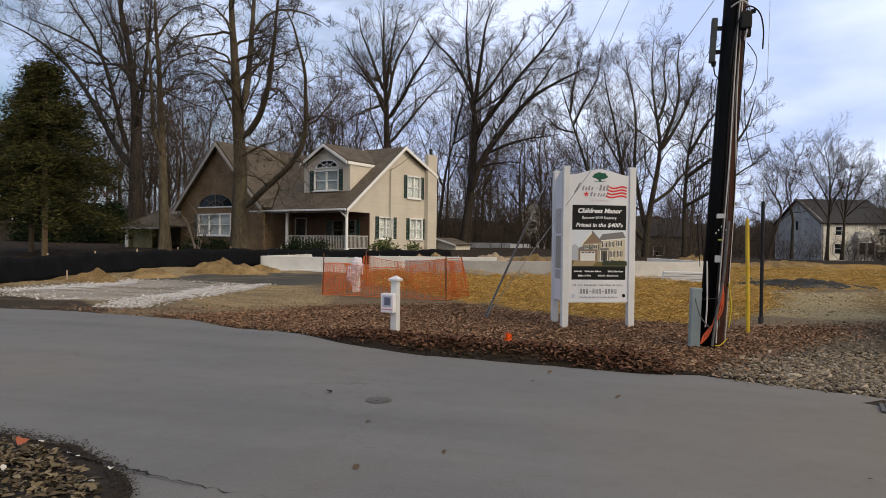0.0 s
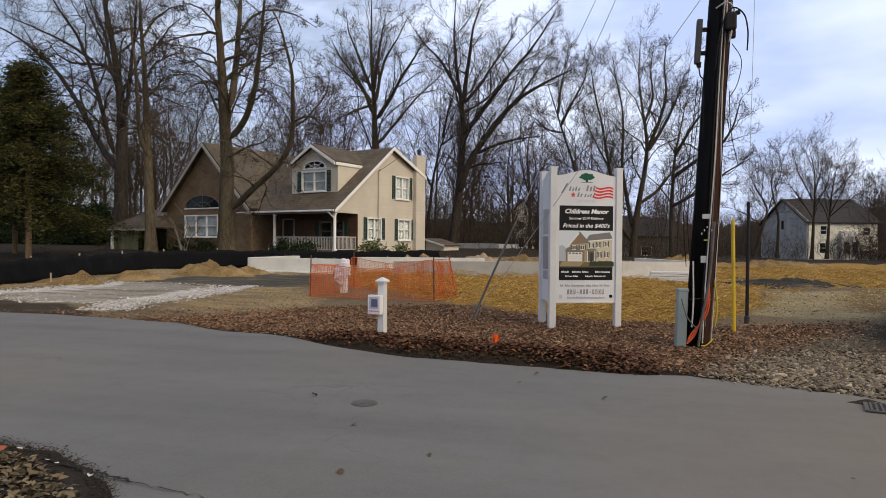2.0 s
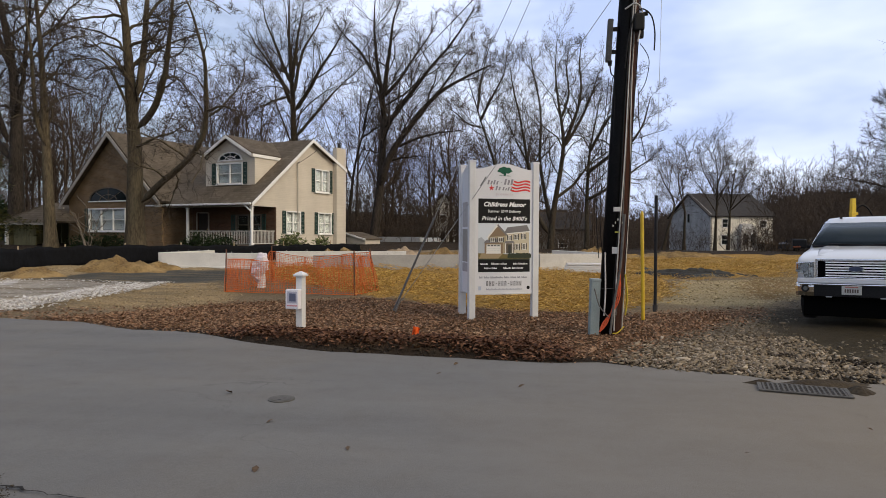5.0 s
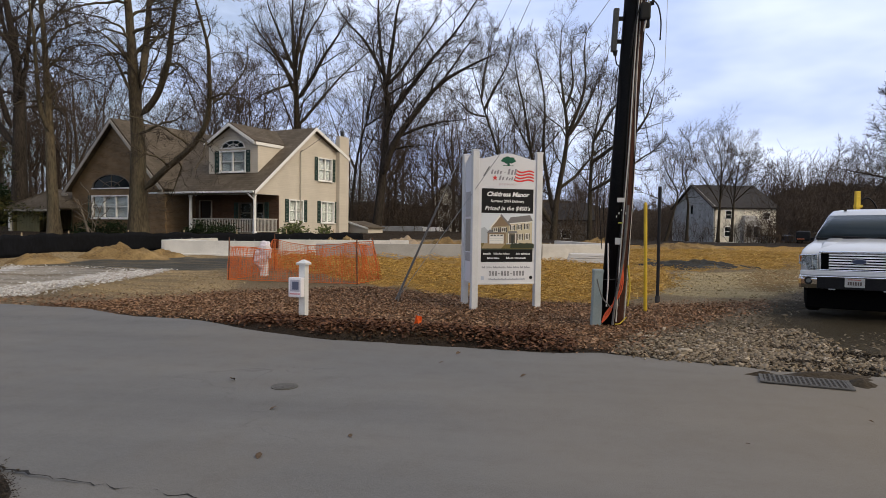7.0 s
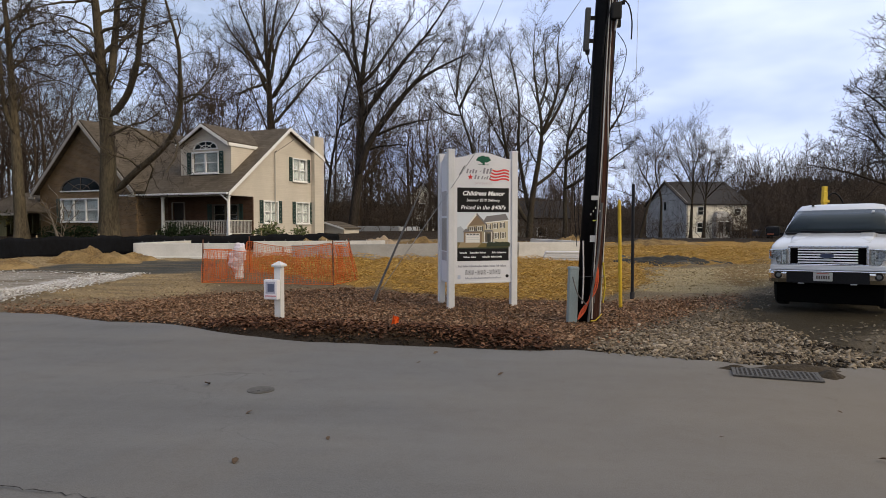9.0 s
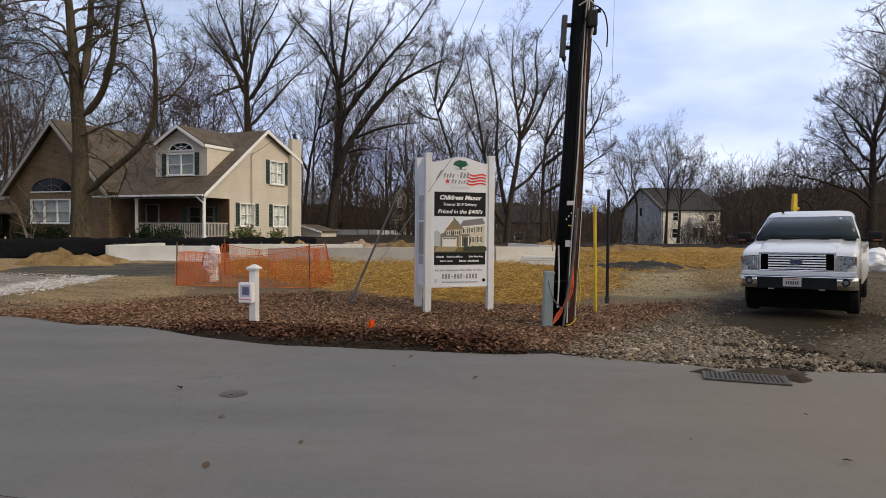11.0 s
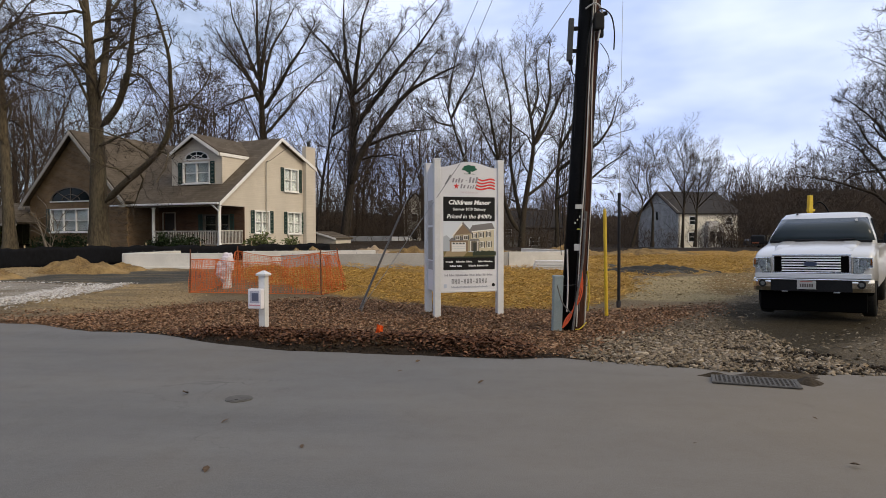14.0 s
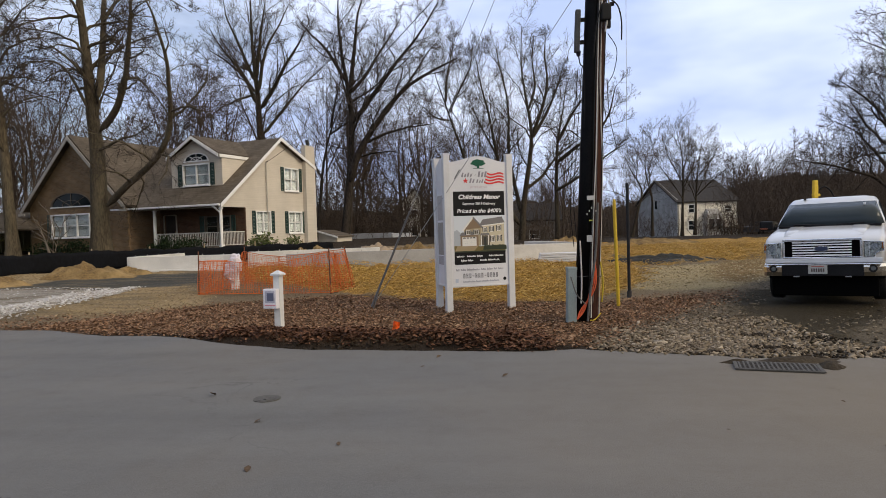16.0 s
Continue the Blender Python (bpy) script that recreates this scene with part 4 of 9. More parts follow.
bx = np.where(clear & (br.random(N) < np.where(slope > 0.235, 0.3, np.where(slope < 0.135, 0.0, 0.4))), bx + 0.45 * by, bx)
p = np.stack([bx, by, bz - 0.1], -1)
d = unit(np.stack([br.normal(0, 0.3, N), br.normal(0, 0.2, N), np.ones(N)], -1))
pts = [p]
for k in range(3):
    d = unit(d + br.normal(0, 0.25, d.shape))
    p = p + d * (bh / 3)[:, None]
    pts.append(p)
BP = np.stack(pts, 1)
BR = np.tile(np.array([0.034, 0.027, 0.02, 0.012]), (N, 1))
b2 = offshoots(br, BP, BR, bh, 7, 3, (0.4, 1.0), 0.08, 0.25, 0.12, 0.013)
b3 = offshoots(br, *b2, 5, 2, (0.35, 0.9), 0.08, 0.2, 0.1, 0.013)
brush = part_mesh("undergrowth", quads_mesh("undergrowth", *joined([tubes(BP, BR, 3), tubes(b2[0], b2[1], 3)])), FAR_TWIG)
tagged(brush, "tangle of brown leafless brush along the woods", "undergrowth", kind="stuff")
brush = part_mesh("undergrowth", quads_mesh("undergrowth", *cones(b3[0], b3[1] * 0.9)), FAR_TWIG)
tagged(brush, "fine brown twigs of the brush along the woods", "undergrowth", kind="stuff")

# crowded thin stems that fill the woods: simple forked poles
fr_ = np.random.default_rng(15)
N = 1900
wx = np.where(np.arange(N) % 4 == 3, fr_.uniform(14, 110, N), fr_.uniform(-130, 130, N))
near_belt = (np.arange(N) % 10 < 3) & (wx < 12)
wy = np.where(near_belt, fr_.uniform(68, 112, N), fr_.uniform(122, 146, N))
wh = np.where(near_belt, fr_.uniform(7, 15, N), fr_.uniform(8, 13.5, N))
gap = (wx / wy > 0.15) & (wx / wy < 0.3)
wh = np.where(gap, wh * 0.62, np.where(wx / wy > 0.38, wh * 1.25, wh))
p = np.stack([wx, wy, land(wx, wy) - 0.2], -1)
d = unit(np.stack([fr_.normal(0, 0.08, N), fr_.normal(0, 0.05, N), np.ones(N)], -1))
pts = [p]
for k in range(3):
    d = unit(d + fr_.normal(0, 0.13, d.shape))
    p = p + d * (wh / 3)[:, None]
    pts.append(p)
SP_ = np.stack(pts, 1)
SR = np.stack([0.0065 * wh, 0.0055 * wh, 0.004 * wh, np.full(N, 0.016)], -1)
q1 = offshoots(fr_, SP_, SR, wh * 0.6, 9, 3, (0.4, 1.1), 0.06, 0.28, 0.3, 0.025)
half = np.arange(len(q1[2])) % 3 < 2
q2 = offshoots(fr_, q1[0][half], q1[1][half], q1[2][half], 4, 2, (0.35, 0.8), 0.1, 0.15, 0.2, 0.02)
filler = part_mesh("far_woods", quads_mesh("far_woods", *joined([tubes(SP_, SR, 3), tubes(q1[0], q1[1], 3)])), FAR_TWIG)
tagged(part_mesh("far_woods", quads_mesh("far_woods", *cones(q2[0], q2[1] * 1.4)), FAR_TWIG), "hazy bare twigs of the far woods", "woods", kind="stuff")
tagged(filler, "crowded leafless stems filling the woods", "woods", kind="stuff")

# the woods' dense far side, a ragged brown mass on the horizon
bx = np.linspace(-420, 420, 2600)
r = np.random.default_rng(5)
hgt = 6.2 + np.convolve(r.normal(0, 1, 2600), np.hanning(121) / 7, "same") + r.normal(0, 0.12, 2600) * (1 + 4 * sstep(10, 40, bx)) + 5.2 * sstep(44, 68, bx) + 1.8 * sstep(66, 92, bx)
BV = [(x, 150 + 60 * (x / 420) ** 2 + (4 if k else 0), (-2.0, max(4.5, hh))[k]) for x, hh in zip(bx, hgt) for k in (0, 1)]
BF = [(2 * i, 2 * i + 2, 2 * i + 3, 2 * i + 1) for i in range(2599)]
FAR_WOOD = surface("far_wood", (0.032, 0.026, 0.021), (0.066, 0.053, 0.043), 0.5, 1.0, bump=0.0, fine=2.5, stretch=(1, 1, 0.15))
far = part_mesh("backdrop", raw(BV, BF), FAR_WOOD)
tagged(far, "distant brown leafless woods on the horizon", "woods", kind="structure")


# ---- the house ----
def brick_material(name, a, b, mortar, width=0.21, height=0.075, axis="XZ", bump=0.4, gap=0.01, mottle=0.2):
    m = bpy.data.materials.new(name)
    m.use_nodes = True
    nt, nd = m.node_tree, m.node_tree.nodes
    bs = nd["Principled BSDF"]
    bs.inputs["Roughness"].default_value = 0.9
    bs.inputs["Specular IOR Level"].default_value = 0.15
    tc, sp, cb = nd.new("ShaderNodeTexCoord"), nd.new("ShaderNodeSeparateXYZ"), nd.new("ShaderNodeCombineXYZ")
    nt.links.new(tc.outputs["Object"], sp.inputs[0])
    nt.links.new(sp.outputs[axis[0]], cb.inputs[0])
    nt.links.new(sp.outputs[axis[1]], cb.inputs[1])
    bt = nd.new("ShaderNodeTexBrick")
    bt.inputs["Scale"].default_value = 1.0
    bt.inputs["Brick Width"].default_value, bt.inputs["Row Height"].default_value = width, height
    bt.inputs["Mortar Size"].default_value = gap
    bt.inputs["Color1"].default_value, bt.inputs["Color2"].default_value, bt.inputs["Mortar"].default_value = (*a, 1), (*b, 1), (*mortar, 1)
    nt.links.new(cb.outputs[0], bt.inputs["Vector"])
    ns = nd.new("ShaderNodeTexNoise")
    ns.inputs["Scale"].default_value, ns.inputs["Detail"].default_value = 0.9, 6
    nt.links.new(tc.outputs["Object"], ns.inputs["Vector"])
    rg = nd.new("ShaderNodeMapRange")
    rg.inputs["From Min"].default_value, rg.inputs["From Max"].default_value = 0.3, 0.7
    rg.inputs["To Min"].default_value, rg.inputs["To Max"].default_value = 1 - mottle, 1 + mottle
    nt.links.new(ns.outputs["Fac"], rg.inputs["Value"])
    hs = nd.new("ShaderNodeHueSaturation")
    nt.links.new(bt.outputs["Color"], hs.inputs["Color"])
    nt.links.new(rg.outputs["Result"], hs.inputs["Value"])
    nt.links.new(hs.outputs["Color"], bs.inputs["Base Color"])
    bp = nd.new("ShaderNodeBump")
    bp.inputs["Strength"].default_value, bp.inputs["Distance"].default_value = bump, 0.015
    bp.invert = True
    nt.links.new(bt.outputs["Fac"], bp.inputs["Height"])
    nt.links.new(bp.outputs["Normal"], bs.inputs["Normal"])
    return m


def glass_material(name, tint=(0.8, 0.85, 0.85)):
    m = plain(name, tint, 0.03)
    m.node_tree.nodes["Principled BSDF"].inputs["Transmission Weight"].default_value = 1.0
    m.node_tree.nodes["Principled BSDF"].inputs["IOR"].default_value = 1.45
    return m


BRICK = brick_material("tan_brick", (0.145, 0.096, 0.052), (0.21, 0.14, 0.078), (0.2, 0.15, 0.1))
SIDING = brick_material("beige_siding", (0.56, 0.51, 0.44), (0.585, 0.535, 0.46), (0.50, 0.455, 0.39), 4.2, 0.115, "YZ", 0.22, 0.005, 0.06)
SIDING_F = brick_material("beige_siding_front", (0.56, 0.51, 0.44), (0.585, 0.535, 0.46), (0.50, 0.455, 0.39), 4.2, 0.115, "XZ", 0.22, 0.005, 0.06)
SHINGLE = brick_material("brown_shingle", (0.094, 0.077, 0.058), (0.124, 0.102, 0.078), (0.07, 0.057, 0.043), 0.33, 0.14, "XZ", 0.6, 0.008)
SHINGLE_S = brick_material("brown_shingle_cross", (0.094, 0.077, 0.058), (0.124, 0.102, 0.078), (0.07, 0.057, 0.043), 0.33, 0.14, "YZ", 0.6, 0.008)
GREEN_SHUTTER = surface("green_shutter", (0.012, 0.035, 0.028), (0.022, 0.052, 0.042), 6, 0.5, bump=0.05)
GLASS = glass_material("window_glass")
# opaque glass: the unlit interior behind it is put into the colour
DARK_GLASS = plain("opaque_dark_glass", (0.012, 0.016, 0.018), 0.05)
DARK_GLASS.node_tree.nodes["Principled BSDF"].inputs["Specular IOR Level"].default_value = 0.1
BLIND = surface("pale_blind", (0.55, 0.57, 0.58), (0.68, 0.69, 0.69), 2, 0.7, bump=0.0, stretch=(1, 1, 14))
# dark plate behind each window stands in for the unlit room
DARK_BACKING = plain("dark_backing", (0.03, 0.028, 0.026), 0.9)
DECK = surface("porch_deck", (0.13, 0.11, 0.085), (0.2, 0.165, 0.13), 3, 0.85)
# dark trim; on the porch window it puts shade into white paint
DIM_TRIM = surface("dark_trim", (0.10, 0.085, 0.07), (0.16, 0.14, 0.115), 3, 0.7, bump=0.05)
# white rail paint greyed: the porch's shade is put into the colour
SHADED_RAIL = surface("shaded_rail_paint", (0.42, 0.40, 0.37), (0.54, 0.52, 0.48), 3, 0.7, bump=0.05)
# red-brown brick, darkened to carry the shade under the porch
SHADED_PORCH_BRICK = brick_material("shaded_red_brown_brick", (0.085, 0.046, 0.03), (0.13, 0.072, 0.046), (0.12, 0.085, 0.062))
# trim greyed below white: the shade on the boards is in the colour
SHADED_TRIM = surface("shaded_trim", (0.30, 0.27, 0.23), (0.44, 0.41, 0.36), 3, 0.7, bump=0.05)

HOUSE_M = Matrix.Translation((-14.49, 37.5, 0.0)) @ Matrix.Rotation(radians(-20), 4, "Z")
house = empty("house", HOUSE_M)
tagged(house, "beige two-storey house with brown shingle roof and porch", "house")
FRONT = Matrix()                                    # a: along x, d: into the wall along y
SIDE = Matrix.Rotation(radians(90), 4, "Z")         # a: along y, d: into the wall along -x


def wall_plate(outline, holes, thick, m):
    """A wall of outline (a, z) with openings cut through it, d from 0 to thick."""
    bm = bmesh.new()
    edges = []
    for loop in [outline] + holes:
        vs = [bm.verts.new((a, 0, z)) for a, z in loop]
        edges += [bm.edges.new((vs[i], vs[(i + 1) % len(vs)])) for i in range(len(vs))]
    bmesh.ops.triangle_fill(bm, use_beauty=True, use_dissolve=False, edges=edges)
    r = bmesh.ops.extrude_face_region(bm, geom=list(bm.faces))
    bmesh.ops.translate(bm, verts=[v for v in r["geom"] if isinstance(v, bmesh.types.BMVert)], vec=(0, thick, 0))
    bmesh.ops.recalc_face_normals(bm, faces=bm.faces)
    bmesh.ops.transform(bm, matrix=m, verts=bm.verts)
    return bm


def rect(a0, a1, z0, z1):
    return [(a0, z0), (a1, z0), (a1, z1), (a0, z1)]


def arch(a0, a1, z0, z1, n=12):
    c, h = (a0 + a1) / 2, (a1 - a0) / 2
    return [(c + h * math.cos(math.pi * i / n), z0 + (z1 - z0) * math.sin(math.pi * i / n)) for i in range(n + 1)]


def shifted(m, d):
    return m @ Matrix.Translation((0, d, 0))


def window(parent, m, a0, a1, z0, z1, units, shutters=(True, True), blind=True, name="window", wood=WHITE_PAINT):
    """A white framed window of some sashes side by side, set in its opening: casing, sashes with panes, sill, blinds, shutters."""
    bm = bmesh.new()
    t = 0.085
    for c, s in (((a0 + t / 2, 0.02, (z0 + z1) / 2), (t, 0.16, z1 - z0)), ((a1 - t / 2, 0.02, (z0 + z1) / 2), (t, 0.16, z1 - z0)),
                 (((a0 + a1) / 2, 0.02, z1 - t / 2), (a1 - a0 - 2 * t, 0.157, t)), (((a0 + a1) / 2, 0.02, z0 + t / 2), (a1 - a0 - 2 * t, 0.157, t))):
        box(bm, c, s, 0.008)
    bmesh.ops.transform(bm, matrix=m, verts=bm.verts)
    w = part(name, bm, wood, parent, "framed sash window")
    width = (a1 - a0 - 2 * t) / units
    for k in range(units):
        b0 = a0 + t + k * width
        b1 = b0 + width
        if k:
            part("mullion", boxed((b0, 0.03, (z0 + z1) / 2), (0.09, 0.14, z1 - z0 - 2 * t), 0.006, m), wood, w)
        zm = (z0 + z1) / 2
        for lo, hi, d in ((z0 + t, zm, 0.05), (zm, z1 - t, 0.02)):
            part("pane", boxed(((b0 + b1) / 2, d + 0.03, (lo + hi) / 2), (width - 0.1, 0.012, hi - lo), 0, m), GLASS, w).visible_shadow = False
        part("sash_rail", boxed(((b0 + b1) / 2, 0.045, zm), (width - 0.08, 0.07, 0.06), 0.006, m), wood, w)
        if blind:
            part("blind", boxed(((b0 + b1) / 2, 0.14, zm + 0.02), (width - 0.06, 0.015, z1 - z0 - 0.2), 0, m), BLIND, w)
    part("sill", boxed(((a0 + a1) / 2, -0.05, z0 - 0.03), (a1 - a0 + 0.1, 0.16, 0.06), 0.01, m), wood, w)
    part("dark_backing", boxed(((a0 + a1) / 2, 0.3, (z0 + z1) / 2), (a1 - a0 + 0.1, 0.02, z1 - z0 + 0.1), 0, m), DARK_BACKING, w)
    for side, on in zip((a0 - 0.2, a1 + 0.2), shutters):
        if on:
            bm = bmesh.new()
            h = z1 - z0
            for c, s in (((side - 0.13, -0.035, (z0 + z1) / 2), (0.06, 0.045, h)), ((side + 0.13, -0.035, (z0 + z1) / 2), (0.06, 0.045, h)),
                         ((side, -0.035, z0 + 0.04), (0.2, 0.045, 0.08)), ((side, -0.035, z1 - 0.04), (0.2, 0.045, 0.08)),
                         ((side, -0.035, (z0 + z1) / 2), (0.2, 0.045, 0.07))):
                box(bm, c, s, 0.005)
            n = 14
            for i in range(n):
                box(bm, (side, -0.028, z0 + 0.1 + (h - 0.2) * (i + 0.5) / n), (0.2, 0.02, (h - 0.2) / n * 0.8), 0, None)
            bmesh.ops.transform(bm, matrix=m, verts=bm.verts)
            part("shutter", bm, GREEN_SHUTTER, w, "dark green louvred shutter")
    return w


def arch_window(parent, m, a0, a1, z0, z1, bars=WHITE_PAINT):
    bm = bmesh.new()
    n = 14
    c, h, t = (a0 + a1) / 2, (a1 - a0) / 2, 0.055
    outer = arch(a0, a1, z0, z1, n)
    inner = [(c + (a - c) * (1 - t / h), z0 + (z - z0) * (1 - t / (z1 - z0))) for a, z in outer]
    for i in range(n):
        prism([outer[i], outer[i + 1], inner[i + 1], inner[i]], "y", -0.05, 0.06, bm)
    bmesh.ops.transform(bm, matrix=m, verts=bm.verts)
    w = part("arch_window", bm, bars, parent, "half-round window with sunburst bars")
    bm = prism(inner + [(a0 + t, z0), (a1 - t, z0)][:0], "y", 0.03, 0.04)
    bmesh.ops.transform(bm, matrix=m, verts=bm.verts)
    part("pane", bm, DARK_GLASS, w)
    for k in range(1, 4):
        a = math.pi * k / 4
        p1 = (c + h * 0.95 * math.cos(a), 0.0, z0 + (z1 - z0) * 0.95 * math.sin(a))
        bm = rodded((c, 0.0, z0), p1, 0.022, n=6)
        bmesh.ops.transform(bm, matrix=m, verts=bm.verts)
        part("bar", bm, bars, w)
    part("sill", boxed((c, 0.0, z0 - 0.04), (a1 - a0 + 0.1, 0.12, 0.08), 0.01, m), WHITE_PAINT, w)
    small = [(c + (a - c) * 0.45, z0 + (z - z0) * 0.45) for a, z in outer]
    P = [m @ Vector((a, 0.0, z)) for a, z in small]
    part_mesh("bar", quads_mesh("bar", *tube_arrays([(np.array([tuple(p) for p in P]), np.full(len(P), 0.022))], 6)), bars, w)
    part("dark_backing", boxed((c, 0.3, (z0 + z1) / 2), (a1 - a0, 0.02, z1 - z0), 0, m), DARK_BACKING, w)
    return w


# -- the main block: gable end to the east (+x), long front slope over a recessed porch
GZ0, EAVE, PEAK_Y, PEAK_Z, REAR_Y, REAR_Z = 0.4, 3.72, 5.56, 7.96, 9.35, 6.37
FS = (PEAK_Z - EAVE) / PEAK_Y
RS = (PEAK_Z - REAR_Z) / (REAR_Y - PEAK_Y)
side_windows = [(6.15, 7.8, 4.48, 6.08), (3.09, 4.6, 1.63, 3.09), (6.48, 8.08, 1.6, 3.1)]
outline = [(2.15, GZ0), (REAR_Y, GZ0), (REAR_Y, REAR_Z - 0.14), (PEAK_Y, PEAK_Z - 0.14), (0.12, EAVE - 0.06), (0.12, 3.28), (2.15, 3.28)]
part("gable_wall", wall_plate(outline, [rect(*w) for w in side_windows], 0.2, SIDE), SIDING, house, "beige lap siding")
part("rear_wall", boxed((-7.0, REAR_Y - 0.12, 3.2), (13.5, 0.2, 5.6)), SIDING_F, house)
for w in side_windows:
    window(house, SIDE, *w, 2)
# roof: front slope, rear slope
bm = bmesh.new()
ov = 0.32
slab(bm, (-12.5, -0.36, EAVE - 0.36 * FS), (ov, -0.36, EAVE - 0.36 * FS), (ov, PEAK_Y, PEAK_Z), (-12.5, PEAK_Y, PEAK_Z), 0.14)
slab(bm, (-12.5, PEAK_Y, PEAK_Z), (ov, PEAK_Y, PEAK_Z), (ov, REAR_Y + 0.18, REAR_Z - 0.18 * RS), (-12.5, REAR_Y + 0.18, REAR_Z - 0.18 * RS), 0.14)
part("roof", bm, SHINGLE, house, "brown asphalt shingle roof")
# white rake boards, fascia and gutter
bm = bmesh.new()
x = ov + 0.02
for (y0, z0), (y1, z1) in (((-0.4, EAVE - 0.4 * FS), (PEAK_Y, PEAK_Z)), ((PEAK_Y, PEAK_Z), (REAR_Y + 0.2, REAR_Z - 0.2 * RS))):
    prism([(y0, z0 - 0.2), (y1, z1 - 0.2), (y1, z1 + 0.02), (y0, z0 + 0.02)], "x", x - 0.02, x + 0.03, bm)
part("rake_board", bm, WHITE_PAINT, house, "white trim board")
part("gutter", boxed((-4.1, -0.44, EAVE - 0.33), (8.75, 0.13, 0.12), 0.03), WHITE_PAINT, house)
# soffit colour darkened to carry the porch's shade
part("soffit", boxed((-3.75, 0.95, 3.37), (7.3, 2.45, 0.05)), surface("shaded_soffit", (0.09, 0.075, 0.06), (0.13, 0.11, 0.09), 2, 0.8), house)
part("porch_beam", boxed((-3.7, 0.02, 3.30), (7.2, 0.16, 0.11), 0.01), SHADED_TRIM, house)
part("porch_side_beam", boxed((-0.1, 1.08, 3.31), (0.18, 2.1, 0.06), 0.01), SHADED_TRIM, house)
# porch
part("porch_floor", boxed((-3.65, 1.05, 0.82), (7.3, 2.25, 0.14), 0.02), DECK, house)
part("porch_skirt", boxed((-3.65, 1.05, 0.52), (7.1, 2.05, 0.45), 0.0), BRICK, house)
door_hole, porch_win = rect(-6.67, -5.67, 0.92, 3.0), (-3.3, -1.15, 1.5, 2.85)
bm = wall_plate(rect(-7.2, -0.2, 0.4, 3.34), [door_hole, rect(*porch_win)], 0.2, shifted(FRONT, 2.15))
part("porch_wall", bm, SHADED_PORCH_BRICK, house, "red-brown brick wall with porch shade in its colour")
window(house, shifted(FRONT, 2.15), *porch_win, 2, (True, True), False, wood=DIM_TRIM)
door = part("door", boxed((-6.17, 2.24, 1.95), (0.9, 0.05, 2.02), 0.01), plain("dark_door", (0.035, 0.03, 0.028), 0.4), house, "dark front door with white casing")
bm = bmesh.new()
for c, s in (((-6.70, 2.12, 1.95), (0.07, 0.08, 2.1)), ((-5.64, 2.12, 1.95), (0.07, 0.08, 2.1)), ((-6.17, 2.12, 3.0), (0.98, 0.08, 0.07))):
    box(bm, c, s, 0.01)
part("casing", bm, SHADED_TRIM, door)
bm = bmesh.new()
rod(bm, (-5.8, 2.24, 1.9), (-5.8, 2.16, 1.9), 0.03)
part("handle", bm, plain("brass", (0.6, 0.45, 0.2), 0.3, 1), door)
for px in (-5.3, -0.06):
    bm = boxed((px, 0.02, 2.06), (0.14, 0.14, 2.36), 0.012)
    box(bm, (px, 0.02, 0.96), (0.22, 0.22, 0.14), 0.01)
    box(bm, (px, 0.02, 3.2), (0.2, 0.2, 0.07), 0.01)
    part("porch_post", bm, WHITE_PAINT, house)
bm = bmesh.new()
rod(bm, (-0.3, -0.42, EAVE - 0.36), (0.02, -0.12, EAVE - 0.78), 0.05)
rod(bm, (0.02, -0.12, EAVE - 0.78), (0.05, -0.12, 0.6), 0.05)
part("downspout", bm, WHITE_PAINT, house)


def railing(p0, p1, n):
    p0, p1 = Vector(p0), Vector(p1)
    d = p1 - p0
    a = math.atan2(d.y, d.x)
    m = Matrix.Translation(p0) @ Matrix.Rotation(a, 4, "Z")
    L = d.length
    top = part("railing", boxed((L / 2, 0, 0.88), (L, 0.08, 0.06), 0.01, m), SHADED_RAIL, house)
    part("bottom_rail", boxed((L / 2, 0, 0.1), (L, 0.06, 0.05), 0.01, m), SHADED_RAIL, top)
    me = raw([(x, y, z) for z in (0.12, 0.86) for x, y in ((-0.018, -0.018), (0.018, -0.018), (0.018, 0.018), (-0.018, 0.018))],
             [(0, 1, 5, 4), (1, 2, 6, 5), (2, 3, 7, 6), (3, 0, 4, 7)])
    me.materials.append(SHADED_RAIL)
    for i in range(n):
        o = new("baluster", me)
        o.parent = top
        o.matrix_local = m @ Matrix.Translation((L * (i + 0.5) / n, 0, 0))
    return top


railing((-5.2, 0.02, 0.88), (-0.15, 0.02, 0.88), 38)
railing((-0.1, 0.1, 0.9), (-0.1, 2.1, 0.9), 16)
part("corner_pier", boxed((-0.098, 2.14, 1.84), (0.21, 0.06, 2.88), 0.005), SHADED_PORCH_BRICK, house, "red-brown brick corner")
# chimney chase with flue
bm = boxed((0.14, 8.88, 4.07), (0.34, 1.15, 7.3), 0.01)
box(bm, (0.14, 8.88, 7.74), (0.38, 1.19, 0.06), 0.01)
part("chimney", bm, SIDING, house, "beige clad chimney")
bm = rodded((0.14, 8.85, 7.75), (0.14, 8.85, 8.1), 0.11)
rod(bm, (0.14, 8.85, 8.1), (0.14, 8.85, 8.17), 0.18)
part("flue", bm, plain("dark_metal", (0.05, 0.05, 0.05), 0.5, 1), house)
# dormer
DY = 1.25
dz0 = EAVE + FS * DY - 0.05
dwin = (-4.06, -1.86, 4.74, 6.1)
dx0, dx1, dez, dpx, dpz = -4.93, -0.97, 6.6, -2.95, 7.76
darch = (-3.9, -1.96, 6.3, 6.78)
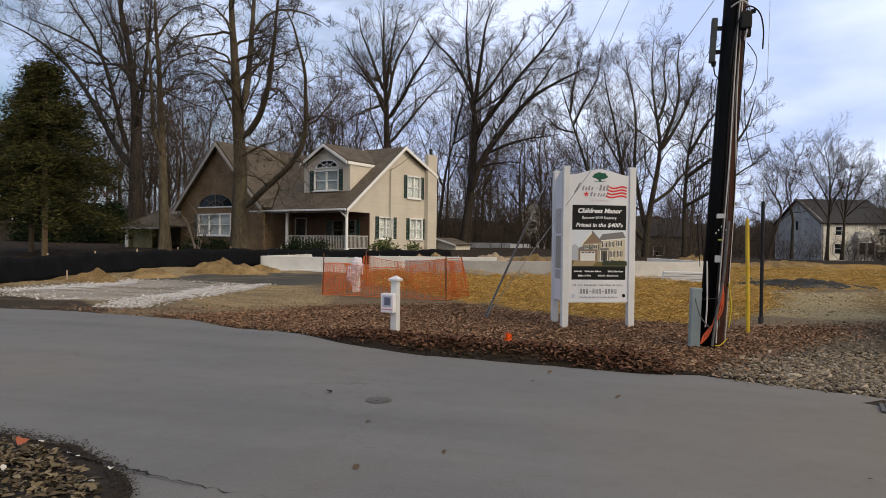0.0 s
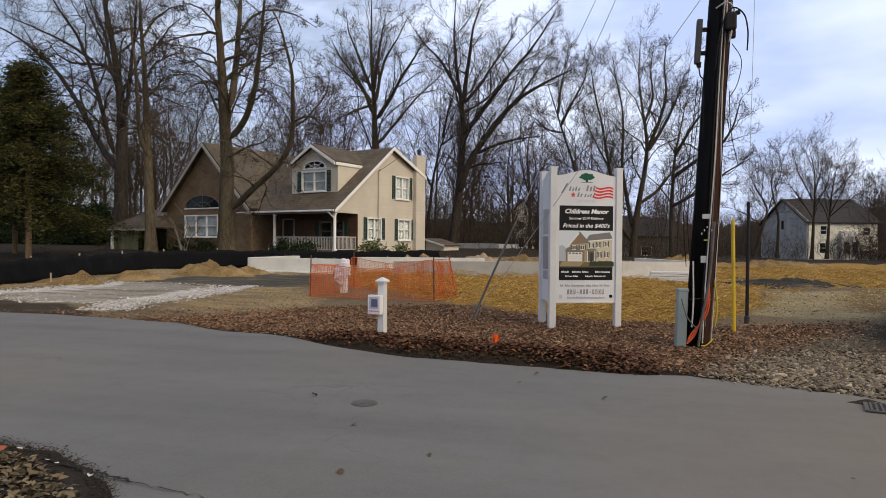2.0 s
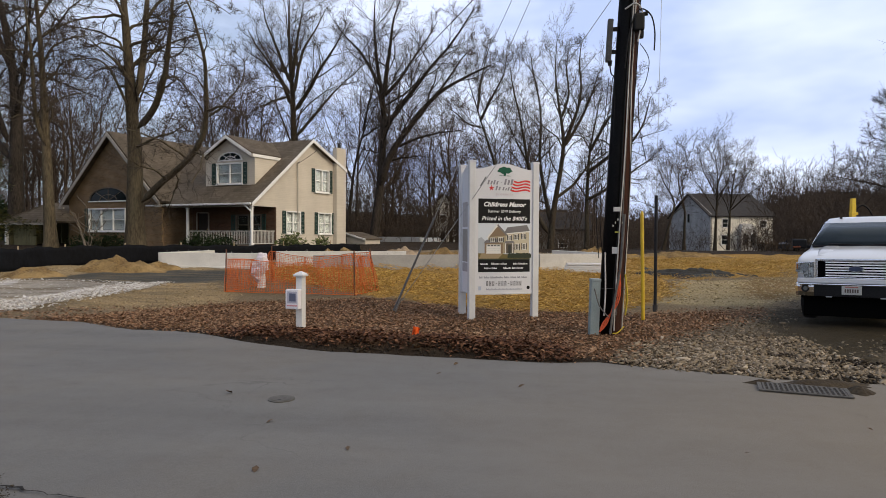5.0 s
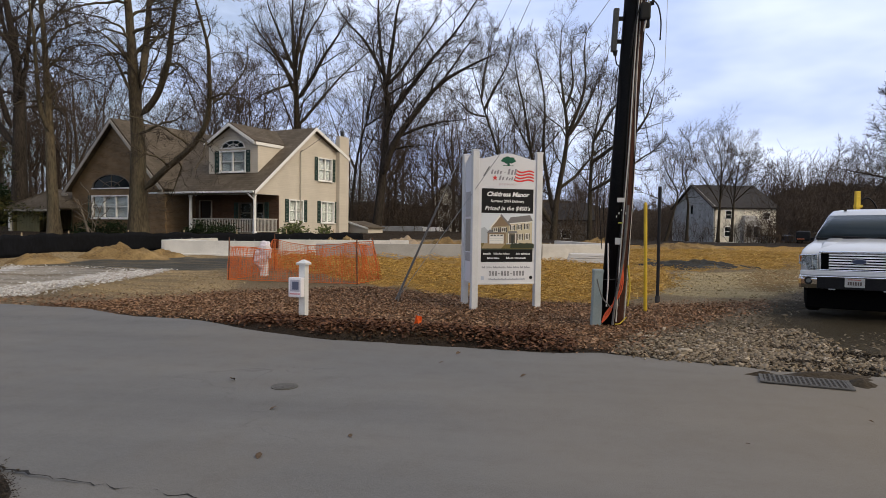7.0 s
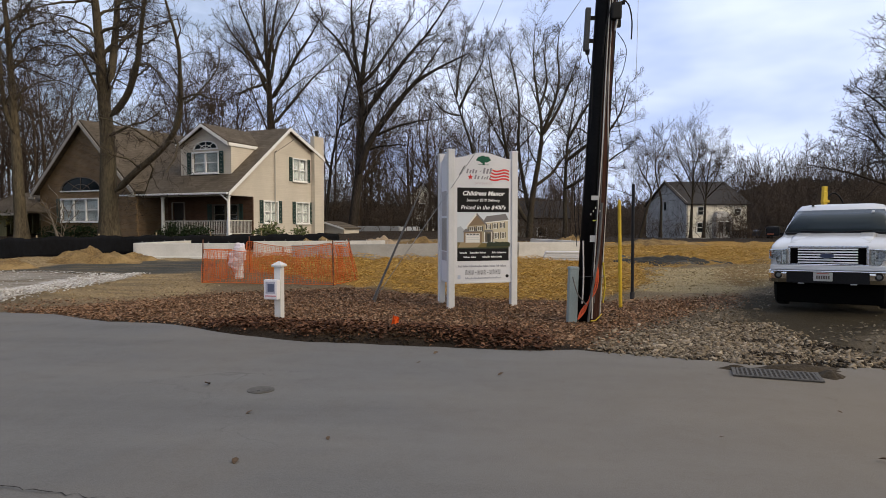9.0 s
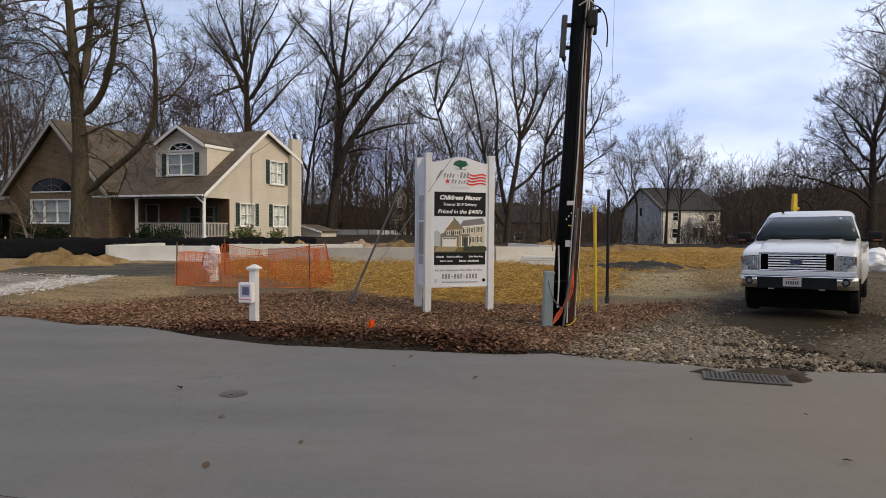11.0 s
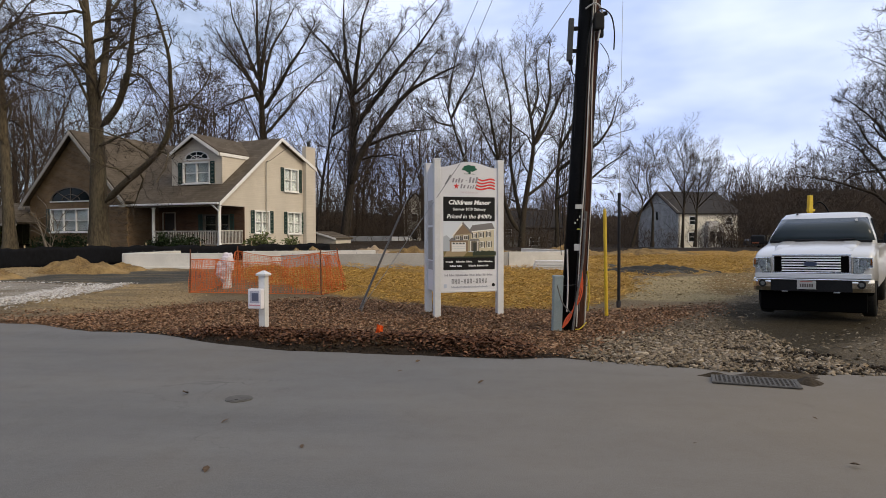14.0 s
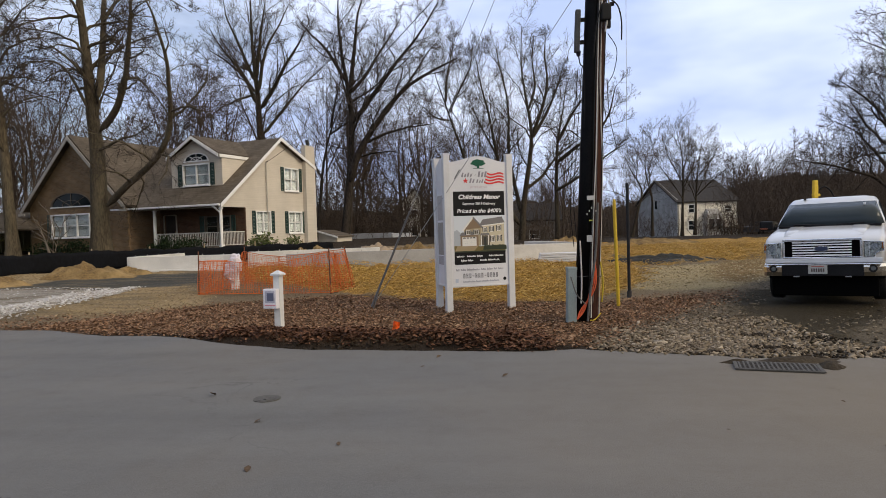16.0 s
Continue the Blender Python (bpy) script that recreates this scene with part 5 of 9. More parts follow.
bm = wall_plate([(dx0, dz0), (dx1, dz0), (dx1, dez), (dpx, dpz - 0.1), (dx0, dez)], [rect(*dwin), arch(*darch)], 0.15, shifted(FRONT, DY))
dormer = part("dormer", bm, SIDING_F, house, "gabled dormer with beige siding")
window(house, shifted(FRONT, DY), *dwin, 2)
arch_window(house, shifted(FRONT, DY), *darch)
back_y = (dez - EAVE) / FS
ridge_y = (dpz - EAVE) / FS
for xx in (dx0, dx1):
    part("dormer_side", prism([(DY, dz0), (back_y, dez), (DY, dez)], "x", xx - 0.06, xx + 0.06), SIDING, dormer)
bm = bmesh.new()
o, f = 0.1, DY - 0.35
sl = (dpz - dez) / (dpx - dx0)
slab(bm, (dx0 - o, f, dez - o * sl), (dpx, f, dpz), (dpx, ridge_y, dpz), (dx0 - o, (dez - o * sl - EAVE) / FS, dez - o * sl), -0.1)
slab(bm, (dx1 + o, f, dez - o * sl), (dpx, f, dpz), (dpx, ridge_y, dpz), (dx1 + o, (dez - o * sl - EAVE) / FS, dez - o * sl), 0.1)
part("dormer_roof", bm, SHINGLE_S, dormer)
bm = bmesh.new()
for s in (-1, 1):
    e = dpx + s * (dpx - dx0 + o)
    prism([(e, dez - o * sl - 0.17), (dpx, dpz - 0.15), (dpx, dpz + 0.04), (e, dez - o * sl + 0.04)], "y", f - 0.05, f + 0.0, bm)
part("dormer_rake", bm, WHITE_PAINT, dormer)
part("dormer_fascia", boxed((dx1 + o, (f + back_y) / 2, dez - o * sl - 0.07), (0.05, back_y - f - 0.2, 0.2), 0.01), WHITE_PAINT, dormer)
# -- the west wing: a brick gable to the front
WX0, WX1, WY, WPX, WPZ, WE = -16.0, -7.1, -0.5, -11.55, 8.25, 3.93
wwin, warch = (-13.95, -10.3, 1.72, 3.28), (-13.9, -10.1, 3.78, 4.68)
wsl = (WPZ - WE) / (WPX - WX0)
bm = wall_plate([(WX0, 0.3), (WX1, 0.3), (WX1, WE - 0.1), (WPX, WPZ - 0.15), (WX0, WE - 0.1)], [rect(*wwin), arch(*warch)], 0.25, shifted(FRONT, WY))
part("wing_wall", bm, BRICK, house, "tan brick gable wall")
window(house, shifted(FRONT, WY), *wwin, 3, (True, False))
arch_window(house, shifted(FRONT, WY), *warch, DIM_TRIM)
part("wing_side", boxed((WX1 - 0.12, 0.95, 1.9), (0.24, 2.4, 3.2)), brick_material("tan_brick_side", (0.125, 0.085, 0.053), (0.18, 0.125, 0.08), (0.165, 0.13, 0.096), axis="YZ"), house)
part("wing_west_wall", boxed((WX0 + 0.12, 4.6, 1.85), (0.24, 9.6, 3.1)), SIDING, house)
bm = bmesh.new()
o, f = 0.4, WY - 0.4
for s in (-1, 1):
    e = WPX + s * (WPX - WX0 + o)
    slab(bm, (e, f, WE - o * wsl), (WPX, f, WPZ), (WPX, 9.8, WPZ), (e, 9.8, WE - o * wsl), 0.14 * s)
part("wing_roof", bm, SHINGLE_S, house)
bm = bmesh.new()
for s in (-1, 1):
    e = WPX + s * (WPX - WX0 + o)
    prism([(e, WE - o * wsl - 0.26), (WPX, WPZ - 0.24), (WPX, WPZ + 0.03), (e, WE - o * wsl + 0.03)], "y", f - 0.05, f, bm)
    box(bm, (e - s * 0.15, f - 0.02, WE - o * wsl - 0.2), (0.6, 0.08, 0.14), 0.01)
part("wing_rake", bm, SHADED_TRIM, house, "trim board greyed for shade")
for i in range(8):
    part("quoin", boxed((WX1 + 0.0, WY + 0.02, 0.55 + i * 0.36), (0.46 if i % 2 else 0.3, 0.1, 0.3), 0.01), BRICK, house)
# service mast on the gable, lean-to at the rear corner
bm = rodded((0.1, 4.2, 1.3), (0.1, 4.2, 6.25), 0.035)
rod(bm, (0.1, 4.2, 6.25), (0.28, 4.2, 6.32), 0.05)
box(bm, (0.1, 4.2, 1.5), (0.16, 0.3, 0.5), 0.02)
part("service_mast", bm, surface("grey_conduit", (0.4, 0.38, 0.34), (0.5, 0.47, 0.42), 3, 0.6), house)
bm = bmesh.new()
slab(bm, (-0.5, 10.6, 1.78), (1.3, 10.6, 1.3), (1.3, 13.0, 1.3), (-0.5, 13.0, 1.78), 0.1)
part("lean_to_roof", bm, SHINGLE, house)
part("lean_to_trim", prism([(-0.5, 1.64), (1.3, 1.16), (1.3, 1.28), (-0.5, 1.76)], "y", 10.52, 10.58), WHITE_PAINT, house)
part("lean_to_wall", prism([(-0.5, 0.4), (1.15, 0.4), (1.15, 1.2), (-0.5, 1.64)], "y", 10.8, 12.9), SIDING_F, house)

# -- carport west of the house
CAR_M = HOUSE_M @ Matrix.Translation((-20.9, -1.6, 0.0))
carport = empty("carport", CAR_M)
tagged(carport, "open wooden carport with shingle roof and white posts", "carport")
WOOD = surface("weathered_boards", (0.15, 0.135, 0.07), (0.27, 0.24, 0.13), 2, 0.9, bump=0.4, stretch=(6, 6, 0.4))
bm = bmesh.new()
slab(bm, (-0.2, -0.5, 2.3), (3.4, 0.6, 3.63), (3.4, 5.5, 3.63), (-0.2, 5.5, 2.3), -0.12)
slab(bm, (3.4, 0.6, 3.63), (5.9, -0.5, 2.3), (5.9, 5.5, 2.3), (3.4, 5.5, 3.63), -0.12)
part("roof", bm, SHINGLE_S, carport)
bm = raw([(-0.2, -0.5, 2.3), (5.9, -0.5, 2.3), (3.4, 0.6, 3.63), (-0.2, -0.5, 2.18), (5.9, -0.5, 2.18), (3.4, 0.6, 3.5)], [(0, 1, 2), (5, 4, 3), (0, 3, 4, 1), (1, 4, 5, 2), (2, 5, 3, 0)])
part_mesh("hip", bm, SHINGLE, carport)
part("fascia", boxed((2.85, -0.5, 2.22), (6.1, 0.05, 0.14), 0.01), SHADED_TRIM, carport)
for x in (0.15, 5.05):
    part("post", boxed((x, -0.3, 1.2), (0.18, 0.18, 2.0), 0.01), WHITE_PAINT, carport)
for i in range(9):
    part("board", boxed((0.1, 0.2 + i * 0.55, 1.3), (0.05, 0.52, 2.1), 0.005), WOOD, carport)
part("back_wall", boxed((3.0, 5.2, 1.3), (5.6, 0.1, 2.1)), WOOD, carport)
for i in range(8):
    part("board", boxed((0.45 + i * 0.32, 0.1, 1.2), (0.3, 0.05, 2.1), 0.005), WOOD, carport)


# ---- the builder's sign ----
def lettering(text, size, m, material, parent, shear=0.0, width=None, bold=0.0):
    """Raised letters, centred on m; squeezed or stretched to width."""
    cu = bpy.data.curves.new("lettering", "FONT")
    cu.body, cu.size, cu.shear, cu.extrude, cu.offset = text, size, shear, 0.001, bold
    cu.align_x, cu.align_y = "CENTER", "CENTER"
    cu.resolution_u = 3
    tmp = bpy.data.objects.new("lettering", cu)
    scene.collection.objects.link(tmp)
    me = bpy.data.meshes.new_from_object(tmp.evaluated_get(bpy.context.evaluated_depsgraph_get()))
    bpy.data.objects.remove(tmp)
    bpy.data.curves.remove(cu)
    xs_ = [v.co.x for v in me.vertices]
    k = (width / (max(xs_) - min(xs_))) if width else 1
    me.transform(m @ Matrix.Diagonal((k, 1, 1, 1)))
    me.materials.clear()
    return part_mesh("lettering", me, material, parent)


INK = plain("black_print", (0.008, 0.008, 0.009), 0.55)
GREY_INK = plain("grey_print", (0.16, 0.16, 0.17), 0.5)
RED_INK = plain("red_print", (0.62, 0.05, 0.05), 0.45)
GREEN_INK = plain("green_print", (0.015, 0.10, 0.06), 0.45)
WHITE_INK = plain("white_print", (0.8, 0.8, 0.8), 0.45)
PANEL = surface("sign_face", (0.63, 0.63, 0.66), (0.68, 0.68, 0.70), 2, 0.35, bump=0.02)

SIGN_M = pose(-0.045, 11.93, 0.0, 0, 0, 20.9)
sign = empty("billboard", SIGN_M)
tagged(sign, "white two-sided real estate sign on square posts", "sign")
BACK = (0.085, 0.85)                 # the back post in the sign's own frame
for px, py in ((0, 0), (1.27, 0), BACK):
    bm = boxed((px, py, 1.4), (0.125, 0.125, 3.06), 0.012)
    box(bm, (px, py, 2.94), (0.14, 0.14, 0.03), 0.006)
    part("post", bm, WHITE_VINYL, sign)


def sign_panel(length, m):
    n = 16
    top = [(length * (1 - i / n), 2.80 + 0.11 * math.sin(math.pi * i / n) ** 2) for i in range(n + 1)]
    bm = prism([(0, 0.47), (length, 0.47)] + top, "y", -0.012, 0.012)
    bmesh.ops.transform(bm, matrix=m, verts=bm.verts)
    p = part("panel", bm, PANEL, sign, "white printed panel with an arched top")
    bm = boxed((length / 2, 0, 0.46), (length, 0.035, 0.03), 0.005)
    bmesh.ops.transform(bm, matrix=m, verts=bm.verts)
    part("bottom_rail", bm, WHITE_VINYL, p)
    return p


FACE_W = 1.145
face_m = Matrix.Translation((0.0625, -0.02, 0))
side_m = Matrix.Translation((0.075, 0.79, 0)) @ Matrix.Rotation(radians(-94), 4, "Z")


def printed(panel, m, L):
    """The print of one face, L wide: logo shapes, title block, picture, amenities, contact lines."""
    def P(u, v, d=0.0):                              # u across from 0 to 1, v down from the top, 0 to 1
        return m @ Vector((u * L, -0.0145 - d, 2.91 - v * 2.44))

    def plate(name, poly, mat, d=0.0, label=""):
        front = [P(u, v, d + 0.0015) for u, v in poly]
        rear = [P(u, v, d - 0.001) for u, v in poly]
        k = len(poly)
        me = raw(front + rear, [tuple(range(k))] + [(i, k + i, k + (i + 1) % k, (i + 1) % k) for i in range(k)])
        bm_ = bmesh.new()
        bm_.from_mesh(me)
        bmesh.ops.recalc_face_normals(bm_, faces=bm_.faces)
        return part(name, bm_, mat, panel, label)

    def bar(u0, u1, v0, v1, mat, d=0.0, name="print_bar"):
        return plate(name, [(u0, v1), (u1, v1), (u1, v0), (u0, v0)], mat, d)

    def words(text, u, v, h, width, mat, d=0.0, shear=0.0, bold=0.0):
        mm = m @ Matrix.Translation((u * L, -0.016 - d, 2.91 - v * 2.44)) @ Matrix.Rotation(radians(90), 4, "X")
        return lettering(text, h, mm, mat, panel, shear, width * L, bold)
    # logo: tree, two bars of script, star, flag
    crown = [(0.505 + 0.125 * math.cos(a) * (1 + 0.13 * math.sin(5 * a)), 0.052 + 0.026 * math.sin(a) * (1 + 0.16 * math.sin(7 * a + 1))) for a in
             [i * math.pi / 12 for i in range(24)]]
    plate("tree_emblem", crown[::-1], GREEN_INK)
    bar(0.485, 0.525, 0.06, 0.094, GREEN_INK)
    bar(0.41, 0.60, 0.092, 0.096, GREEN_INK)
    plate("logo_bar", [(0.07, 0.178), (0.09, 0.178), (0.19, 0.105), (0.165, 0.105)], GREY_INK)
    script = plain("script_print", (0.27, 0.26, 0.29), 0.5)
    for u0, u1, v0, v1 in ((0.20, 0.40, 0.128, 0.162), (0.43, 0.47, 0.142, 0.148), (0.49, 0.66, 0.118, 0.162), (0.34, 0.44, 0.172, 0.206), (0.46, 0.64, 0.18, 0.206)):
        n_ = max(1, int((u1 - u0) / 0.045))
        for k in range(n_):
            a, b = u0 + (u1 - u0) * k / n_, u0 + (u1 - u0) * (k + 0.72) / n_
            plate("logo_bar", [(a, v1), (b - 0.008, v1), (b + 0.012, v0 + 0.008 * (k % 2)), (a + 0.02, v0 + 0.008 * (k % 2))], script)
    star = [(0.275 + (0.052 if i % 2 == 0 else 0.021) * math.sin(i * math.pi / 5), 0.19 - (0.0245 if i % 2 == 0 else 0.0099) * math.cos(i * math.pi / 5)) for i in range(10)]
    plate("star", star, RED_INK)
    for k in range(4):
        v = 0.120 + 0.023 * k
        up_, dn = [], []
        u0 = 0.66 - 0.018 * k
        for i in range(9):
            u = u0 + (0.955 - u0) * i / 8
            w = v + 0.012 * math.sin(i / 8 * 5.2 + 0.5) + 0.02 * i / 8
            up_.append((u, w))
            dn.append((u, w + 0.013))
        plate("flag_stripe", dn + up_[::-1], RED_INK)
    words("presents", 0.5, 0.235, 0.07, 0.30, plain("pale_print", (0.55, 0.47, 0.5), 0.5))
    # title block
    bar(0.05, 0.955, 0.272, 0.46, INK, name="title_block")
    words("Childress Manor", 0.5, 0.316, 0.115, 0.74, WHITE_INK, 0.002, 0.25, 0.004)
    words("Summer 2019 Delivery", 0.5, 0.368, 0.07, 0.58, WHITE_INK, 0.002, 0, 0.001)
    words("Priced in the $400's", 0.5, 0.424, 0.105, 0.79, WHITE_INK, 0.002, 0.25, 0.0018)
    # picture of a house
    bar(0.05, 0.955, 0.46, 0.742, plain("print_sky", (0.62, 0.66, 0.70), 0.4), name="picture")
    col = {"lawn": (0.16, 0.12, 0.035), "drive": (0.33, 0.25, 0.14), "beige": (0.36, 0.30, 0.19), "cream": (0.52, 0.46, 0.33), "tan": (0.22, 0.15, 0.09), "roof": (0.17, 0.16, 0.16),
           "white": (0.72, 0.70, 0.65), "dark": (0.025, 0.028, 0.026), "bush": (0.02, 0.03, 0.012), "far": (0.40, 0.43, 0.46), "shade": (0.10, 0.085, 0.06)}
    ink = {k: plain("print_" + k, v, 0.4) for k, v in col.items()}

    def q(poly, c, d):
        plate("picture_piece", [(0.05 + 0.905 * u, 0.46 + 0.282 * v) for u, v in poly], ink[c], d)

    def qr(u0, u1, v0, v1, c, d):
        q([(u0, v1), (u1, v1), (u1, v0), (u0, v0)], c, d)
    qr(0, 1, 0.82, 1, "lawn", 0.001)
    q([(0, 1.0), (0.36, 1.0), (0.48, 0.82), (0.06, 0.82)], "drive", 0.0014)
    q([(0, 0.82), (0.13, 0.82), (0.13, 0.48), (0.06, 0.38), (0, 0.42)], "far", 0.0014)
    # far wing with the long roof
    q([(0.50, 0.82), (0.985, 0.82), (0.985, 0.20), (0.50, 0.27)], "cream", 0.002)
    q([(0.48, 0.29), (1.0, 0.215), (0.94, 0.04), (0.56, 0.11)], "roof", 0.0026)
    q([(0.48, 0.31), (1.0, 0.235), (1.0, 0.205), (0.48, 0.28)], "white", 0.003)
    # front gable over the garage
    q([(0.19, 0.82), (0.53, 0.82), (0.53, 0.32), (0.19, 0.36)], "beige", 0.003)
    q([(0.17, 0.38), (0.56, 0.33), (0.365, 0.05)], "tan", 0.0034)
    q([(0.15, 0.41), (0.19, 0.40), (0.375, 0.075), (0.365, 0.02)], "white", 0.0038)
    q([(0.355, 0.06), (0.375, 0.02), (0.58, 0.345), (0.545, 0.35)], "roof", 0.0038)
    q([(0.10, 0.545), (0.50, 0.52), (0.45, 0.43), (0.15, 0.455)], "roof", 0.004)
    qr(0.12, 0.47, 0.53, 0.82, "tan", 0.0036)
    qr(0.155, 0.43, 0.58, 0.83, "white", 0.0042)
    for k in range(3):
        qr(0.16, 0.425, 0.635 + 0.055 * k, 0.640 + 0.055 * k, "far", 0.0046)
    for k in range(4):
        qr(0.175 + 0.063 * k, 0.22 + 0.063 * k, 0.592, 0.622, "dark", 0.0046)
    for u, v, w, h in ((0.235, 0.40, 0.075, 0.11), (0.385, 0.39, 0.085, 0.12), (0.575, 0.33, 0.05, 0.13), (0.70, 0.30, 0.06, 0.15), (0.845, 0.28, 0.06, 0.15), (0.72, 0.56, 0.06, 0.17), (0.855, 0.55, 0.06, 0.17)):
        qr(u - 0.022, u + w + 0.022, v, v + h, "dark", 0.0044)
        qr(u - 0.004, u + w + 0.004, v - 0.006, v + h + 0.006, "white", 0.0047)
        qr(u + 0.006, u + w / 2 - 0.004, v + 0.01, v + h - 0.01, "shade", 0.005)
        qr(u + w / 2 + 0.004, u + w - 0.006, v + 0.01, v + h - 0.01, "shade", 0.005)
    # porch with its posts
    q([(0.50, 0.55), (0.70, 0.535), (0.67, 0.48), (0.52, 0.49)], "roof", 0.0046)
    qr(0.51, 0.69, 0.55, 0.82, "shade", 0.0042)
    qr(0.575, 0.625, 0.60, 0.82, "dark", 0.0046)
    for u in (0.515, 0.655):
        qr(u, u + 0.018, 0.545, 0.83, "white", 0.005)
    qr(0.48, 0.72, 0.82, 0.845, "far", 0.0046)
    for i in range(9):
        u = 0.56 + 0.048 * i
        q([(u, 0.95), (u + 0.08, 0.95), (u + 0.075, 0.84 - 0.02 * (i % 2)), (u + 0.035, 0.80 + 0.015 * (i % 3)), (u + 0.005, 0.86)], "bush", 0.0052 + 0.0002 * i)
    qr(0, 1, 0.965, 1, "bush", 0.0048)
    # amenities and contact block: small writing too blurred to read
    bar(0.05, 0.955, 0.742, 0.836, INK, name="amenity_block")
    def fine_print(u, v, width, h, mat, d=0.0, pitch=0.016):
        """A blurred word: narrow strokes of uneven height."""
        k = max(2, int(width / pitch))
        for i in range(k):
            tall = h * (1.0 if i == 0 or i % 4 == 2 else 0.66)
            a = u + width * i / k
            bar(a, a + width / k * 0.68, v + h / 2 - tall, v + h / 2, mat, d)
    for v, runs in ((0.772, ((0.09, 0.13), (0.27, 0.155), (0.44, 0.11), (0.66, 0.08), (0.755, 0.16))), (0.805, ((0.16, 0.11), (0.285, 0.09), (0.49, 0.13), (0.64, 0.2)))):
        for a, w in runs:
            fine_print(a, v, w, 0.014, WHITE_INK, 0.002)
    u = 0.07
    small_ink = plain("grey_small_print", (0.30, 0.30, 0.33), 0.5)
    for w in (0.06, 0.09, 0.22, 0.09, 0.10, 0.05, 0.10):
        fine_print(u, 0.876, w, 0.016, small_ink)
        u += w + 0.022
    for k in range(12):
        a = 0.19 + 0.053 * k
        if k == 3 or k == 7:
            bar(a + 0.006, a + 0.034, 0.924, 0.929, GREY_INK)
        else:
            bar(a + 0.004, a + 0.014, 0.906, 0.943, GREY_INK)
            bar(a + 0.024, a + 0.034, 0.906, 0.943, GREY_INK)
            bar(a + 0.004, a + 0.034, 0.906 + 0.014 * (k % 3), 0.912 + 0.014 * (k % 3), GREY_INK, 0.0004)
    fine_print(0.19, 0.968, 0.64, 0.014, plain("grey_web_print", (0.36, 0.37, 0.42), 0.5))
    bar(0.055, 0.105, 0.945, 0.975, plain("pale_icon", (0.45, 0.5, 0.6), 0.5), name="icon")
    plate("icon", [(0.93 + 0.028 * math.cos(-i * math.pi / 6), 0.958 + 0.0135 * math.sin(-i * math.pi / 6)) for i in range(12)], INK)


front_panel = sign_panel(FACE_W, face_m)
printed(front_panel, face_m, FACE_W)
side_panel = sign_panel(0.73, side_m)
# the other face's print: pale blocks, glare at its slant put into the colour
for z0, z1, c in ((1.72, 2.2, (0.36, 0.34, 0.33)), (1.05, 1.68, (0.27, 0.25, 0.225)), (0.86, 1.03, (0.34, 0.32, 0.32))):
    part("faded_print", boxed((0.365, -0.016, (z0 + z1) / 2), (0.62, 0.004, z1 - z0), 0, side_m), surface("faded_print", c, (c[0] * 1.35, c[1] * 1.35, c[2] * 1.35), 3, 0.6, bump=0), side_panel, "print paled for glare")

# ---- brochure box on its post ----
info = empty("brochure_post", pose(-2.655, 9.88, -0.045, 0, 0, -14))
tagged(info, "white vinyl post with a brochure box", "post")
bm = boxed((0, 0, 0.46), (0.115, 0.115, 0.98), 0.01)
part("post", bm, WHITE_VINYL, info)
bm = bmesh.new()
bmesh.ops.create_cone(bm, cap_ends=True, segments=4, radius1=0.125, radius2=0.02, depth=0.05, matrix=Matrix.Translation((0, 0, 0.995)) @ Matrix.Rotation(radians(45), 4, "Z"))
box(bm, (0, 0, 0.955), (0.175, 0.175, 0.032), 0.006)
part("cap", bm, WHITE_VINYL, info)
bm = boxed((-0.06, -0.115, 0.585), (0.235, 0.10, 0.31), 0.012)
brochure = part("brochure_box", bm, surface("box_plastic", (0.66, 0.64, 0.68), (0.74, 0.72, 0.75), 5, 0.4, bump=0.02), info)
part("window", boxed((-0.055, -0.167, 0.615), (0.17, 0.006, 0.185), 0.0), plain("box_print", (0.42, 0.42, 0.50), 0.2), brochure)
part("leaflet", boxed((-0.045, -0.171, 0.615), (0.115, 0.004, 0.125), 0.0), plain("dark_leaflet", (0.09, 0.10, 0.16), 0.35), brochure)
part("stripe", boxed((-0.055, -0.168, 0.485), (0.19, 0.006, 0.02), 0.0), plain("rose_print", (0.55, 0.25, 0.28), 0.4), brochure)

# ---- the utility pole ----
PX, PY = 2.265, 10.5
LEAN = 0.052
pole = empty("utility_pole", pose(PX, PY, 0.0))
tagged(pole, "leaning dark creosoted wooden utility pole with cables", "utility pole")
CREOSOTE = surface("creosoted_wood", (0.016, 0.006, 0.004), (0.05, 0.019, 0.012), 2.5, 0.75, bump=0.6, fine=25, stretch=(2, 2, 0.12))
BLACK_GUARD = surface("black_plastic", (0.006, 0.006, 0.007), (0.014, 0.013, 0.013), 3, 0.55, bump=0.05)
GREY_CABLE = surface("grey_cable", (0.07, 0.066, 0.062), (0.13, 0.124, 0.118), 4, 0.6, bump=0.02)
WHITE_PIPE = surface("white_conduit", (0.36, 0.34, 0.32), (0.5, 0.475, 0.45), 3, 0.5, bump=0.02)
BLACK_RUBBER = plain("black_rubber", (0.01, 0.01, 0.01), 0.6)


def on_pole(dx, dy, z):
    return (dx + LEAN * z, dy, z)


zz = np.linspace(-0.3, 10.2, 30)
smooth(part_mesh("shaft", quads_mesh("shaft", *tube_arrays([(np.array([on_pole(0, 0, z) for z in zz]), 0.178 - 0.0045 * zz)], 20)), CREOSOTE, pole))
bm = bmesh.new()
n = 12
ring0 = []
